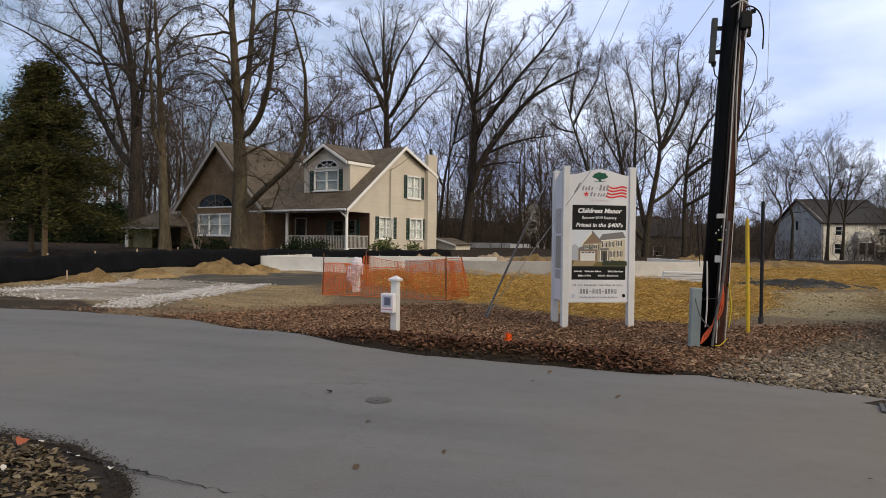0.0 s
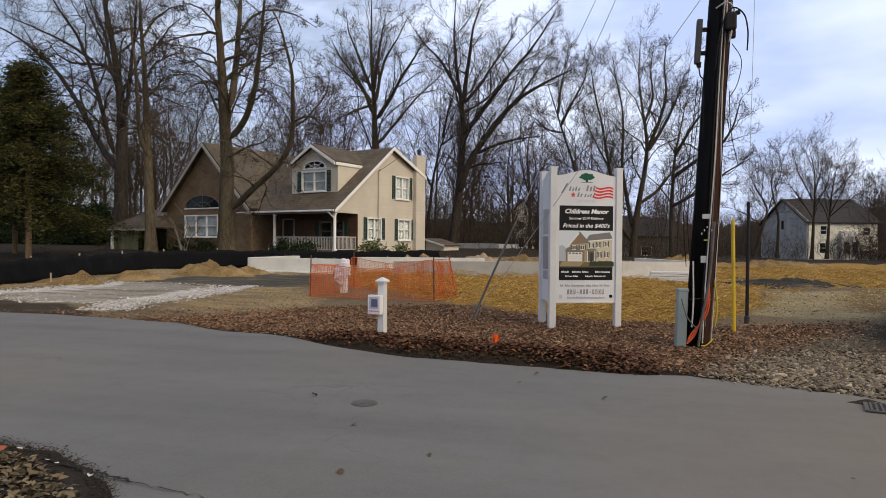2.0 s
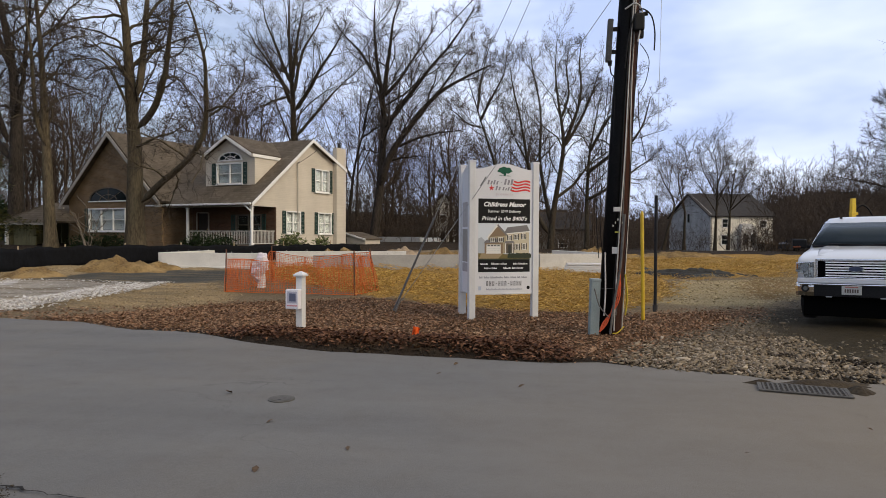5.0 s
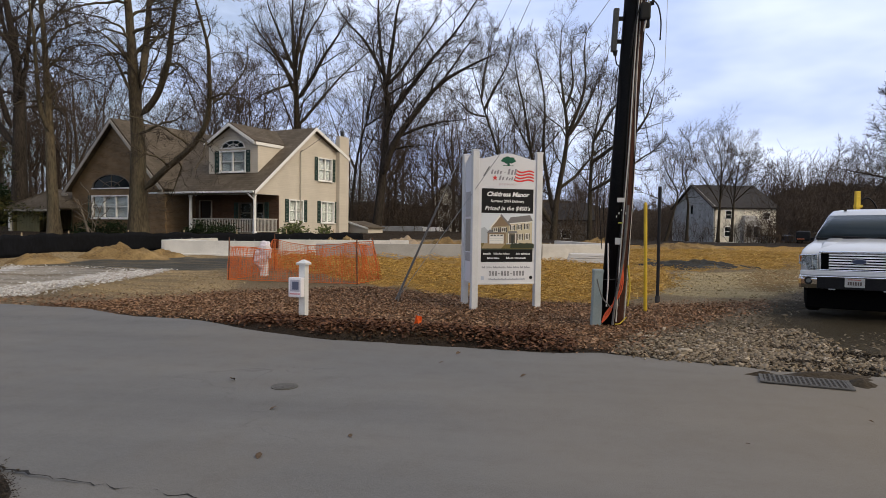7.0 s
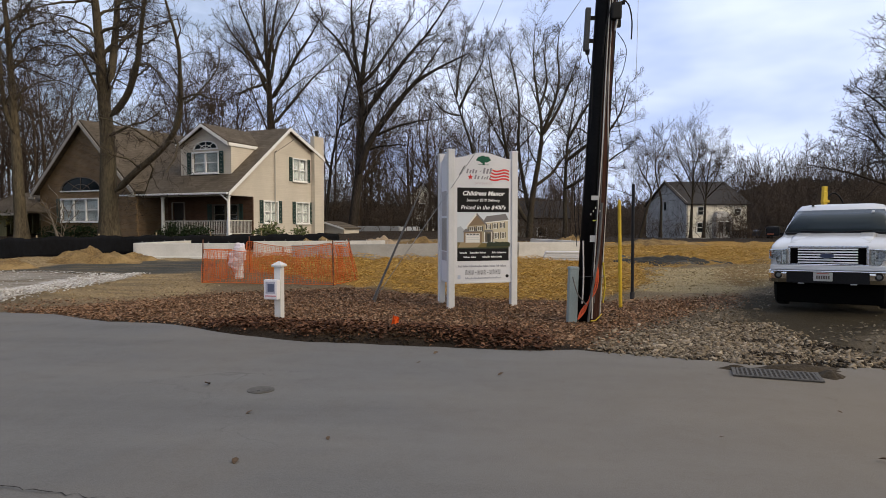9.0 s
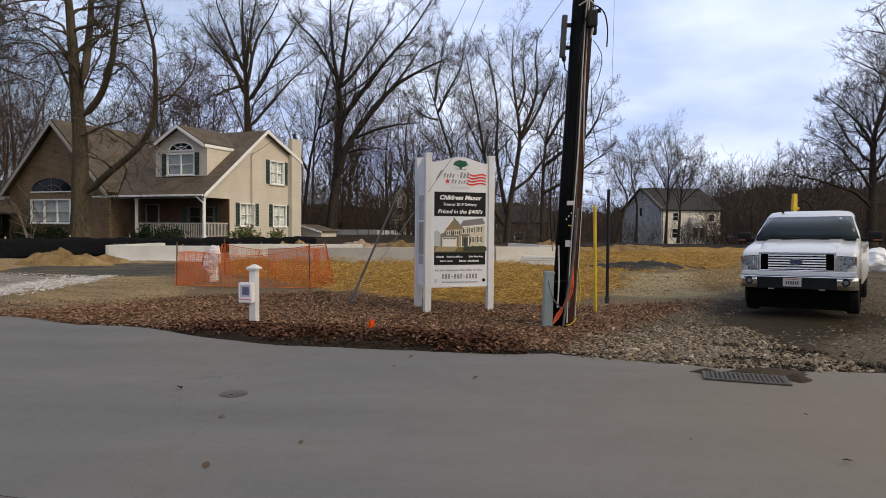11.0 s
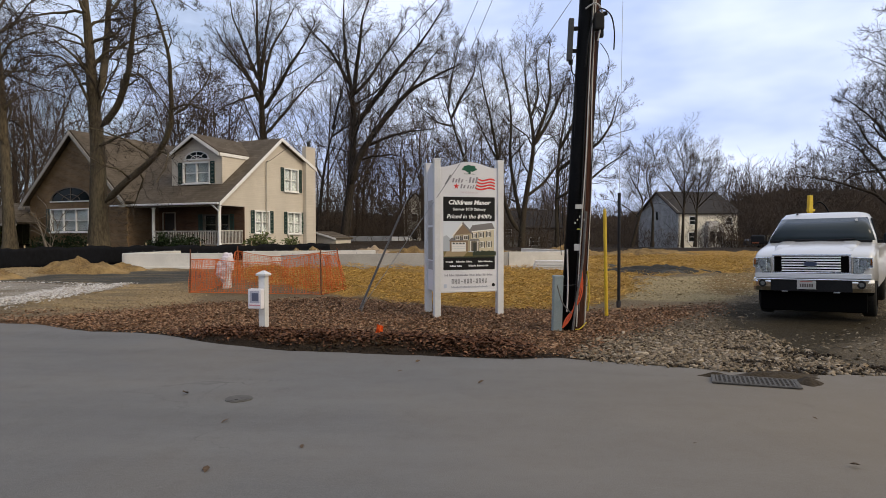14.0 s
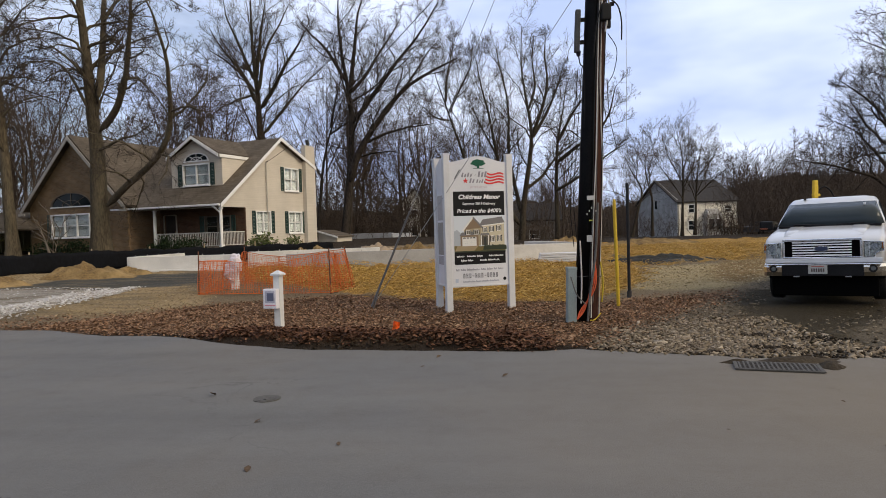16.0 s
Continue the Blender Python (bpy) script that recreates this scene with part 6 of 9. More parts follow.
for z in (0.0, 2.5, 5.0, 7.6):
    r = 0.2 - 0.0045 * z
    ring0.append([bm.verts.new(on_pole(r * math.cos(a), r * math.sin(a), z)) for a in [radians(118 + 150 * i / n) for i in range(n + 1)]])
for a, b in zip(ring0, ring0[1:]):
    for i in range(n):
        bm.faces.new((a[i], a[i + 1], b[i + 1], b[i]))
bmesh.ops.solidify(bm, geom=list(bm.faces), thickness=0.02)
smooth(part("cable_guard", bm, BLACK_GUARD, pole, "black plastic cable guard"))
for a, r, mat, z0, z1 in ((268, 0.011, BLACK_RUBBER, 0.1, 6.8), (279, 0.011, WHITE_PIPE, 0.05, 7.4), (288, 0.009, GREY_CABLE, 0.3, 5.0), (325, 0.007, BLACK_RUBBER, 0.9, 7.5)):
    pts = []
    for i, z in enumerate(np.linspace(z0, z1, 9)):
        rr = 0.185 - 0.0045 * z + 0.012
        pts.append(on_pole(rr * math.cos(radians(a + 2.5 * math.sin(z * 1.9 + a))), rr * math.sin(radians(a)), z))
    smooth(part_mesh("cable", cable(pts, r), mat, pole))
pts = []
for z in np.linspace(0.05, 7.5, 10):
    a, rr = radians(float(np.interp(z, [0, 2.2, 3.6, 7.5], [352, 346, 296, 286]))), 0.19 - 0.0045 * z
    pts.append(on_pole(rr * math.cos(a), rr * math.sin(a), z))
smooth(part_mesh("conduit", cable(pts, 0.011), WHITE_PIPE, pole, "white plastic conduit"))
# tags and stickers
for z, w, h, c in ((1.98, 0.12, 0.07, (0.42, 0.42, 0.42)), (1.33, 0.085, 0.105, (0.44, 0.44, 0.44))):
    part("tag", boxed(on_pole(-0.03, -0.203, z), (w, 0.008, h), 0.004), plain("tag_metal", c, 0.5), pole, "pale metal tag")
part("sticker", boxed(on_pole(-0.01, -0.202, 1.62), (0.07, 0.006, 0.02), 0.0), plain("yellow_sticker", (0.4, 0.4, 0.08), 0.5), pole)
for k in range(5):
    part("nail_plate", boxed(on_pole(-0.08 + 0.035 * k, -0.201, 1.72 + 0.05 * (k % 3)), (0.016, 0.006, 0.03), 0.0), plain("old_tag", (0.45, 0.45, 0.4), 0.5), pole)
# terminal enclosure on stand-off brackets
bm = boxed((-0.05, -0.03, 4.68), (0.085, 0.11, 0.68), 0.02, Matrix.Rotation(radians(3), 4, "Y") )
bm2 = part("terminal", bm, surface("grey_enclosure", (0.05, 0.052, 0.054), (0.09, 0.092, 0.094), 3, 0.6), pole, "tall grey cable terminal")
bm2.location = (-0.245, 0, 0)
for z in (4.5, 4.86):
    part("bracket", boxed((0.02, -0.02, z), (0.14, 0.05, 0.06), 0.006), BLACK_GUARD, pole)
part("gland", rodded((-0.04, -0.03, 4.28), (-0.04, -0.03, 4.36), 0.03, 0.04), BLACK_RUBBER, pole)
smooth(part_mesh("cable", cable([(-0.04, -0.03, 4.3), (-0.02, -0.05, 4.15), (0.03, -0.06, 4.05), (0.03, -0.1, 3.6), (0.0, -0.1, 2.6)], 0.01), BLACK_RUBBER, pole))
# splice housing and looped drops on the road side
bm = boxed(on_pole(0.12, -0.2, 4.9), (0.16, 0.14, 0.26), 0.03)
box(bm, on_pole(0.17, -0.18, 4.72), (0.07, 0.09, 0.12), 0.02)
rod(bm, on_pole(0.06, -0.2, 5.0), on_pole(0.24, -0.2, 5.04), 0.035)
part("splice_housing", bm, BLACK_RUBBER, pole)
smooth(part_mesh("cable", cable([on_pole(-0.05, -0.19, 4.2), on_pole(-0.02, -0.24, 4.75), on_pole(0.1, -0.26, 5.08), on_pole(0.28, -0.26, 5.0), on_pole(0.36, -0.25, 4.75), on_pole(0.37, -0.25, 4.45)], 0.011),
                 BLACK_RUBBER, pole))
smooth(part_mesh("cable", cable([on_pole(-0.1, -0.19, 5.12), on_pole(0.05, -0.25, 5.18), on_pole(0.16, -0.24, 5.02), on_pole(0.12, -0.22, 4.6)], 0.013), WHITE_PIPE, pole))
smooth(part_mesh("cable", cable([on_pole(0.18, -0.1, 4.6), on_pole(0.33, -0.1, 4.35), on_pole(0.3, -0.1, 4.0), on_pole(0.2, -0.1, 3.8)], 0.006), BLACK_RUBBER, pole))
smooth(part_mesh("cable", cable([on_pole(0.2, -0.05, 3.9), on_pole(0.26, -0.05, 3.3), on_pole(0.4, -0.05, 2.75)], 0.006), BLACK_RUBBER, pole))
for s in (-0.24, -0.3):
    smooth(part_mesh("cable", cable([on_pole(s + 0.04, 0.0, 4.1), on_pole(s, 0.0, 3.0), on_pole(s - 0.03, 0.0, 2.0), on_pole(s + 0.06, 0.02, 1.2)], 0.006), BLACK_RUBBER, pole))
# ties, orange and yellow slack at the foot
for z in (0.72,):
    P = np.array([on_pole(0.215 * math.cos(a), 0.215 * math.sin(a), z + 0.01 * math.sin(3 * a)) for a in np.linspace(0, 2 * math.pi, 25)])
    part_mesh("strap", quads_mesh("strap", *tube_arrays([(P, np.full(25, 0.006))], 5)), GREY_CABLE, pole)
ORANGE_DUCT = surface("orange_duct", (0.42, 0.065, 0.028), (0.56, 0.11, 0.045), 4, 0.55, bump=0.03)
for k in range(3):
    smooth(part_mesh("orange_duct", cable([(0.12 - 0.02 * k, -0.25 - 0.01 * k, 1.12 - 0.1 * k), (0.1 + 0.01 * k, -0.27, 0.8), (0.02 + 0.03 * k, -0.28, 0.5), (-0.08 - 0.03 * k, -0.3, 0.2), (-0.2, -0.32, 0.05)], 0.011),
                     ORANGE_DUCT, pole, "loose orange cable duct"))
smooth(part_mesh("cable", cable([(0.18, -0.24, 1.9), (0.12, -0.27, 1.1), (0.02, -0.3, 0.5), (-0.04, -0.33, 0.02)], 0.019), GREY_CABLE, pole, "grey conduit coming down to the ground"))
smooth(part_mesh("cable", cable([(-0.12, -0.26, 1.3), (-0.11, -0.27, 0.7), (-0.13, -0.28, 0.3)], 0.012), WHITE_PIPE, pole))
smooth(part_mesh("cable", cable([(-0.27, -0.2, 0.72), (-0.2, -0.3, 0.45), (-0.06, -0.33, 0.28)], 0.01), GREY_CABLE, pole))
YELLOW_STRAP = plain("yellow_strap", (0.42, 0.32, 0.03), 0.6)
smooth(part_mesh("yellow_strap", cable([(0.22, -0.12, 0.95), (0.25, -0.14, 0.6), (0.22, -0.15, 0.3)], 0.013), YELLOW_STRAP, pole))
smooth(part_mesh("yellow_strap", cable([(0.2, -0.16, 0.12), (0.08, -0.3, 0.04), (0.0, -0.32, 0.03)], 0.009), YELLOW_STRAP, pole))

# cable pedestal leaning by the pole
ped = empty("cable_pedestal", pose(2.0, 10.42, 0.0, 0, 1.5, 8))
tagged(ped, "grey-green plastic cable pedestal beside the pole", "pedestal")
TEAL = surface("grey_green_plastic", (0.20, 0.25, 0.25), (0.27, 0.32, 0.32), 3, 0.5, bump=0.03, grime=(0.2, 0.19, 0.17), grime_scale=3, grime_amount=0.4)
part("cover", boxed((0, 0, 0.4), (0.155, 0.13, 0.92), 0.018), TEAL, ped)
part("cap", boxed((0, 0, 0.85), (0.165, 0.14, 0.05), 0.012), TEAL, ped)

# ---- guy wires, marker posts, overhead lines ----
STEEL = surface("galvanised_steel", (0.32, 0.33, 0.34), (0.45, 0.46, 0.47), 5, 0.45, 0.9, bump=0.02)
AX, AY = -1.66, 12.72
guy = empty("guy_anchor", pose(AX, AY, 0.0))
tagged(guy, "steel guy wires with a grey plastic guard", "guy wire")
hi = Vector((PX + 0.08 + LEAN * 9.7 - AX, PY - AY, 9.7))
lo = Vector((PX + LEAN * 5.8 - AX, PY - AY, 5.8))
d1 = hi.normalized()
part("guard", rodded(d1 * 0.05, d1 * 2.15, 0.024, 0.02), surface("grey_guard", (0.09, 0.09, 0.095), (0.15, 0.15, 0.155), 3, 0.5), guy)
part("anchor_rod", rodded((-0.05, 0.05, -0.3), d1 * 0.5, 0.014), STEEL, guy)
part("wire", rodded(d1 * 0.4, hi, 0.0065, n=6), STEEL, guy)
part("wire", rodded(lo.normalized() * 0.1, lo, 0.0065, n=6), STEEL, guy)
mk = empty("marker_post", pose(3.17, 12.3, 0.0, 0, -1.2, 0))
tagged(mk, "yellow plastic guy-wire marker standing in leaves", "marker post")
part("tube", rodded((0, 0, -0.1), (0, 0, 1.98), 0.034, 0.032, 14), surface("yellow_plastic", (0.46, 0.30, 0.012), (0.58, 0.40, 0.02), 3, 0.5, bump=0.02), mk)
part("tip", rodded((0, 0, 1.98), (0, 0, 2.03), 0.032, 0.01, 14), surface("yellow_cap", (0.46, 0.30, 0.012), (0.58, 0.40, 0.02), 3, 0.5), mk)
bp = empty("steel_post", pose(3.68, 13.6, 0.0))
tagged(bp, "dark steel post with a guy wire above", "post")
part("tube", rodded((0, 0, -0.1), (0, 0, 2.4), 0.033, 0.033, 14), surface("dark_steel", (0.012, 0.012, 0.015), (0.024, 0.024, 0.028), 4, 0.6, 0.0), bp)
part("base_sleeve", rodded((0, 0, -0.1), (0, 0, 0.14), 0.05, 0.05, 14), plain("sleeve", (0.04, 0.038, 0.04), 0.6), bp)
part("wire", rodded((0, 0, 2.4), (0.03, -0.4, 10.5), 0.005, n=6), STEEL, bp)


def overhead(p0, p1, sag, r):
    pts = []
    for i in range(9):
        f = i / 8
        p = Vector(p0).lerp(Vector(p1), f)
        p.z -= sag * 4 * f * (1 - f)
        pts.append(tuple(p))
    ob = smooth(part_mesh("overhead_line", cable(pts, r, 5), BLACK_RUBBER))
    return tagged(ob, "dark overhead cable strung from the pole", "cable")


top = Vector((PX + LEAN * 9.0, PY, 9.0))
mast = HOUSE_M @ Vector((0.3, 4.2, 6.3))
overhead(top - Vector((0.04, 0, 0.8)), mast, 0.5, 0.012)
overhead(top + Vector((0.06, 0.1, 1.1)), (-6.0, 62, 9.0), 0.25, 0.009)

# ---- orange safety fence round the water pedestal ----
NET = surface("orange_netting", (0.54, 0.115, 0.022), (0.66, 0.17, 0.045), 3, 0.6, bump=0.0)
RUST = surface("rusty_stake", (0.10, 0.05, 0.035), (0.17, 0.08, 0.05), 6, 0.85)
fence = empty("safety_fence", pose(-6.6, 15.95, 0.05))
tagged(fence, "sagging orange plastic safety fence on metal stakes", "fence")
corners = [Vector((0, 0, 0)), Vector((3.5, -0.45, 0)), Vector((3.84, 0.85, 0.02)), Vector((0.48, 2.1, 0.05))]
for c, lean in ((corners[0], (0.03, 0)), (corners[1], (-0.02, 0.02)), (corners[2], (-0.24, 0.0)), (corners[3], (-0.02, 0))):
    part("stake", rodded(c - Vector((0, 0, 0.25)), c + Vector((lean[0], lean[1], 1.12)), 0.017, n=8), RUST, fence)
rf = np.random.default_rng(21)
leans, tops = [0.03, -0.02, -0.24, -0.02], [0.84, 1.0, 1.0, 0.95]
for k, (a, b) in enumerate(zip(corners, corners[1:] + corners[:1])):
    L = (b - a).length
    nrm = Vector((-(b - a).y, (b - a).x, 0)).normalized()
    ph = rf.uniform(0, 6)

    def at(s, h):
        f = s / L
        topz = (tops[k] * (1 - f) + tops[(k + 1) % 4] * f) - 0.17 * 4 * f * (1 - f) * (0.7 + 0.3 * math.sin(5 * f + ph))
        z = 0.03 + h * topz
        bulge = 0.05 * math.sin(9 * f + ph) * math.sin(math.pi * h) + 0.035 * math.sin(31 * f + 3 * h + ph)
        p = a + (b - a) * f + nrm * bulge
        return (p.x + 0.09 * h * math.sin(13 * f + ph) * (4 * f * (1 - f)) + 0.03 * math.sin(37 * f + 2 * h) * math.sin(math.pi * f) + h * (leans[k] * (1 - f) + leans[(k + 1) % 4] * f), p.y, p.z + z)
    ns, nh = int(L / 0.048), 18
    vert = [(np.array([at(min(L, max(0, i * L / ns + 0.015 * math.sin(i * 2.1) )), h) for h in np.linspace(0, 1, 9)]), np.full(9, 0.0052)) for i in range(ns + 1)]
    hor = [(np.array([at(s, j / nh) for s in np.linspace(0, L, 26)]), np.full(26, 0.0042 if 0 < j < nh else 0.011)) for j in range(nh + 1)]
    o = part_mesh("netting", quads_mesh("netting", *tube_arrays(vert, 3)), NET, fence, "orange plastic netting")
    V0, F0 = tube_arrays(vert, 3)
    V1, F1 = tube_arrays(hor, 3)
    o.data = quads_mesh("netting", *joined([(V0, F0), (V1, F1)]))
    o.data.materials.append(NET)
    o["kind"] = "stuff"
util = empty("water_pedestal", pose(-6.02, 16.95, 0.05))
tagged(util, "white plastic utility pedestal wrapped in torn film", "pedestal")
bm = boxed((0, 0, 0.45), (0.2, 0.2, 0.96), 0.05)
part("body", bm, surface("worn_white_plastic", (0.55, 0.55, 0.55), (0.72, 0.72, 0.72), 4, 0.5, bump=0.05, grime=(0.4, 0.38, 0.36), grime_scale=4), util)
bm = bmesh.new()
bmesh.ops.create_uvsphere(bm, u_segments=14, v_segments=8, radius=0.12, matrix=Matrix.Translation((0.03, 0, 0.93)) @ Matrix.Diagonal((1, 1, 0.5, 1)))
smooth(part("cap", bm, WHITE_PAINT, util))
bm = bmesh.new()
for i in range(3):
    bmesh.ops.create_icosphere(bm, subdivisions=3, radius=0.2, matrix=Matrix.Translation((-0.08 + 0.06 * i, -0.06, 0.52 + 0.1 * i)) @ Matrix.Diagonal((0.9, 0.7, 1.5, 1)))
for v in bm.verts:
    v.co += Vector(noise.noise_vector(v.co * 9)) * 0.06
part("film", bm, surface("pink_grey_film", (0.50, 0.44, 0.47), (0.66, 0.60, 0.62), 8, 0.35, bump=0.2), util, "crumpled pinkish plastic film")


# ---- foundation of the new house ----
def foundation(name, x0, y0, x1, y1, z0, z1, mat, label, footing=True, thick=0.25):
    d = Vector((x1 - x0, y1 - y0, 0))
    m = Matrix.Translation((x0, y0, 0)) @ Matrix.Rotation(math.atan2(d.y, d.x), 4, "Z")
    bm = bmesh.new()
    L = d.length
    box(bm, (L / 2, thick / 2, (z0 + z1) / 2), (L, thick, z1 - z0), 0.012)
    if footing:
        box(bm, (L / 2, thick / 2 - 0.02, z0 + 0.06), (L + 0.16, thick + 0.25, 0.16), 0.02)
    bmesh.ops.transform(bm, matrix=m, verts=bm.verts)
    for i in range(int(L / 0.8)):
        rod(bm, m @ Vector((0.4 + 0.8 * i, thick / 2, z1 - 0.02)), m @ Vector((0.4 + 0.8 * i, thick / 2, z1 + 0.06)), 0.008, n=6)
    return tagged(part(name, bm, mat), label, "foundation", "foundation walls")


foundation("foundation_wall", -12.66, 23.7, -8.6, 23.75, 0.2, 0.84, CONCRETE, "pale new concrete foundation wall with footing")
foundation("foundation_wall", -12.64, 23.98, -12.3, 29.5, 0.2, 0.84, CONCRETE, "pale new concrete foundation return wall")
foundation("foundation_wall", -8.35, 24.5, -3.4, 25.9, 0.2, 0.9, CONCRETE, "pale concrete foundation wall behind the fence")
foundation("foundation_wall", -6.5, 23.4, 1.95, 26.4, 0.1, 0.80, SHADED_CONCRETE, "foundation wall among straw, shade in its grey", False)
foundation("foundation_wall", 2.0, 26.5, 5.3, 27.6, 0.05, 0.82, CONCRETE, "pale concrete foundation wall behind the sign", False)
foundation("foundation_wall", 5.3, 27.7, 3.2, 33.5, 0.05, 0.82, CONCRETE, "pale concrete foundation return wall", False)
for i in range(4):
    bm = boxed((3.75 + 0.03 * i, 25.3, 0.2 + 0.09 * i), (1.75, 0.5, 0.075), 0.01, None)
    tagged(part("form_panel", bm, WHITE_VINYL), "white foam board in a low stack", "board", "stack of boards")


def mound(name, x, y, rx, ry, h, mat, label, seed):
    r = np.random.default_rng(seed)
    ph = r.uniform(0, 6, 6)
    nr, na = 20, 60
    verts, faces = [(0, 0, h * 1.0)], []
    for i in range(1, nr + 1):
        for j in range(na):
            a = 2 * math.pi * j / na
            f = i / nr
            edge = 1 + 0.12 * math.sin(2 * a + ph[0]) + 0.09 * math.sin(3 * a + ph[1]) + 0.05 * math.sin(7 * a + ph[2])
            px, py = rx * f * edge * math.cos(a), ry * f * edge * math.sin(a)
            lump = noise.noise(Vector((px * 2.3 + ph[3], py * 2.3 + ph[4], 0))) * 0.5 + noise.noise(Vector((px * 5 + ph[3], py * 5, 3))) * 0.25
            verts.append((px, py, h * (1 - f ** 1.4) * (1 + lump) + h * 0.2 * lump - 0.06 * f))
    for j in range(na):
        faces.append((0, 1 + j, 1 + (j + 1) % na))
    for i in range(nr - 1):
        for j in range(na):
            a, b = 1 + i * na + j, 1 + i * na + (j + 1) % na
            faces.append((a, a + na, b + na, b))
    ob = smooth(part_mesh(name, raw(verts, faces), mat))
    ob.location = (x, y, float(land(np.array(x), np.array(y))))
    return tagged(ob, label, "dirt pile")


TAN_SOIL = surface("tan_soil", (0.10, 0.064, 0.028), (0.27, 0.18, 0.078), 1.6, 0.95, bump=0.9, fine=18, grime=(0.36, 0.25, 0.11), grime_scale=1.2, grime_amount=0.55)
mound("dirt_mound", -14.6, 19.5, 1.2, 0.7, 0.3, TAN_SOIL, "low tan dirt pile beside black silt fence", 1)
mound("dirt_mound", -13.3, 21.9, 1.7, 1.0, 0.46, TAN_SOIL, "tan dirt pile near the foundation wall", 2)
mound("dirt_mound", -15.3, 17.7, 1.0, 0.6, 0.3, TAN_SOIL, "rounded tan dirt pile at the silt fence", 14)
mound("dirt_mound", -12.1, 22.6, 0.9, 0.6, 0.3, TAN_SOIL, "small tan dirt pile against the foundation", 3)
mound("dirt_mound", -16.0, 18.1, 1.3, 0.6, 0.16, TAN_SOIL, "low ridge of tan soil by the silt fence", 4)
mound("dirt_mound", -6.2, 26.2, 1.8, 0.9, 0.64, TAN_SOIL, "straw-covered dirt pile inside the foundation", 5)
mound("dirt_mound", -2.2, 28.2, 1.9, 0.9, 0.6, TAN_SOIL, "straw-covered dirt pile behind the foundation", 6)
mound("dirt_mound", -4.2, 30.0, 1.6, 0.9, 0.5, surface("pale_soil", (0.24, 0.18, 0.12), (0.36, 0.28, 0.19), 2, 0.95, bump=0.6), "pale soil ridge behind the foundation", 7)
mound("dirt_mound", 7.8, 25.4, 2.4, 1.6, 0.24, surface("dark_soil_heap", (0.018, 0.017, 0.014), (0.05, 0.047, 0.04), 2, 0.95, bump=0.8), "low dark soil heap in the straw", 8)
mound("dirt_mound", 6.5, 43.0, 3.0, 1.2, 0.5, TAN_SOIL, "long straw-covered bank at the lot's far side", 9)
mound("dirt_mound", 12.0, 44.0, 4.0, 1.2, 0.35, TAN_SOIL, "long straw-covered bank at the lot's far side", 10)

# black silt fence
SILT = surface("black_geotextile", (0.002, 0.0024, 0.0034), (0.006, 0.007, 0.01), 1.5, 0.85, bump=0.35, fine=10, stretch=(1, 1, 0.5))
route = [(-17.0, 6.0), (-17.0, 15.9), (-17.2, 18.6), (-17.3, 21.0), (-17.2, 24.0), (-14.9, 26.4), (-12.2, 28.0), (-9.5, 29.6), (-6.5, 31.2)]
R_ = np.array(route)
seg = np.concatenate([[0], np.cumsum(np.hypot(*np.diff(R_, axis=0).T))])
ss_ = np.linspace(4, seg[-1], 170)
fx, fy = np.interp(ss_, seg, R_[:, 0]), np.interp(ss_, seg, R_[:, 1])
for _ in range(6):
    fx[1:-1] = (fx[:-2] + 2 * fx[1:-1] + fx[2:]) / 4
    fy[1:-1] = (fy[:-2] + 2 * fy[1:-1] + fy[2:]) / 4
silt = empty("silt_fence", pose(float(fx[40]), float(fy[40]), 0))
tagged(silt, "long black fabric silt fence on wooden stakes", "silt fence")
verts, faces = [], []
hs = np.linspace(0, 1, 6)
for i, (x, y) in enumerate(zip(fx, fy)):
    z0 = float(land(np.array(x), np.array(y))) - 0.05
    for h in hs:
        topz = (0.80 - 0.10 * sstep(18, 28, ss_[i])) + 0.035 * math.sin(i * 0.55) + 0.02 * math.sin(i * 1.7)
        b = 0.05 * math.sin(i * 0.9 + 2 * h) * math.sin(math.pi * h)
        verts.append((x + b - silt.location.x, y + b - silt.location.y, z0 + topz * h))
for i in range(len(fx) - 1):
    for j in range(5):
        a = i * 6 + j
        faces.append((a, a + 6, a + 7, a + 1))
fab = smooth(part_mesh("fabric", raw(verts, faces), SILT, silt))
md = fab.modifiers.new("thickness", "SOLIDIFY")
md.thickness = 0.012
STAKE = surface("pale_stake", (0.32, 0.25, 0.16), (0.45, 0.36, 0.24), 5, 0.85)
for i in range(6, len(fx), 14):
    z0 = float(land(np.array(fx[i]), np.array(fy[i])))
    part("stake", boxed((fx[i] - silt.location.x - 0.04, fy[i] - silt.location.y + 0.04, z0 + 0.38), (0.04, 0.04, 0.92), 0.004), STAKE, silt)
sv = part("survey_stake", boxed((0, 0, 0.14), (0.04, 0.025, 0.36), 0.004), surface("orange_stake", (0.42, 0.30, 0.22), (0.55, 0.42, 0.32), 5, 0.8))
sv.location = (-16.3, 17.6, 0.12)
tagged(sv, "small wooden survey stake in the dirt", "stake")

# ---- in the road and verge: manhole, drain grate, marker flag, clumps ----
IRON = surface("cast_iron", (0.065, 0.062, 0.058), (0.115, 0.108, 0.098), 6, 0.75, 0.2, bump=0.3)
WORN_IRON = surface("worn_iron", (0.07, 0.067, 0.062), (0.115, 0.11, 0.102), 8, 0.85, 0.0, bump=0.4)
man = empty("valve_cover", pose(-1.51, 5.73, 0.006))
tagged(man, "round iron valve cover set in the asphalt", "manhole cover")
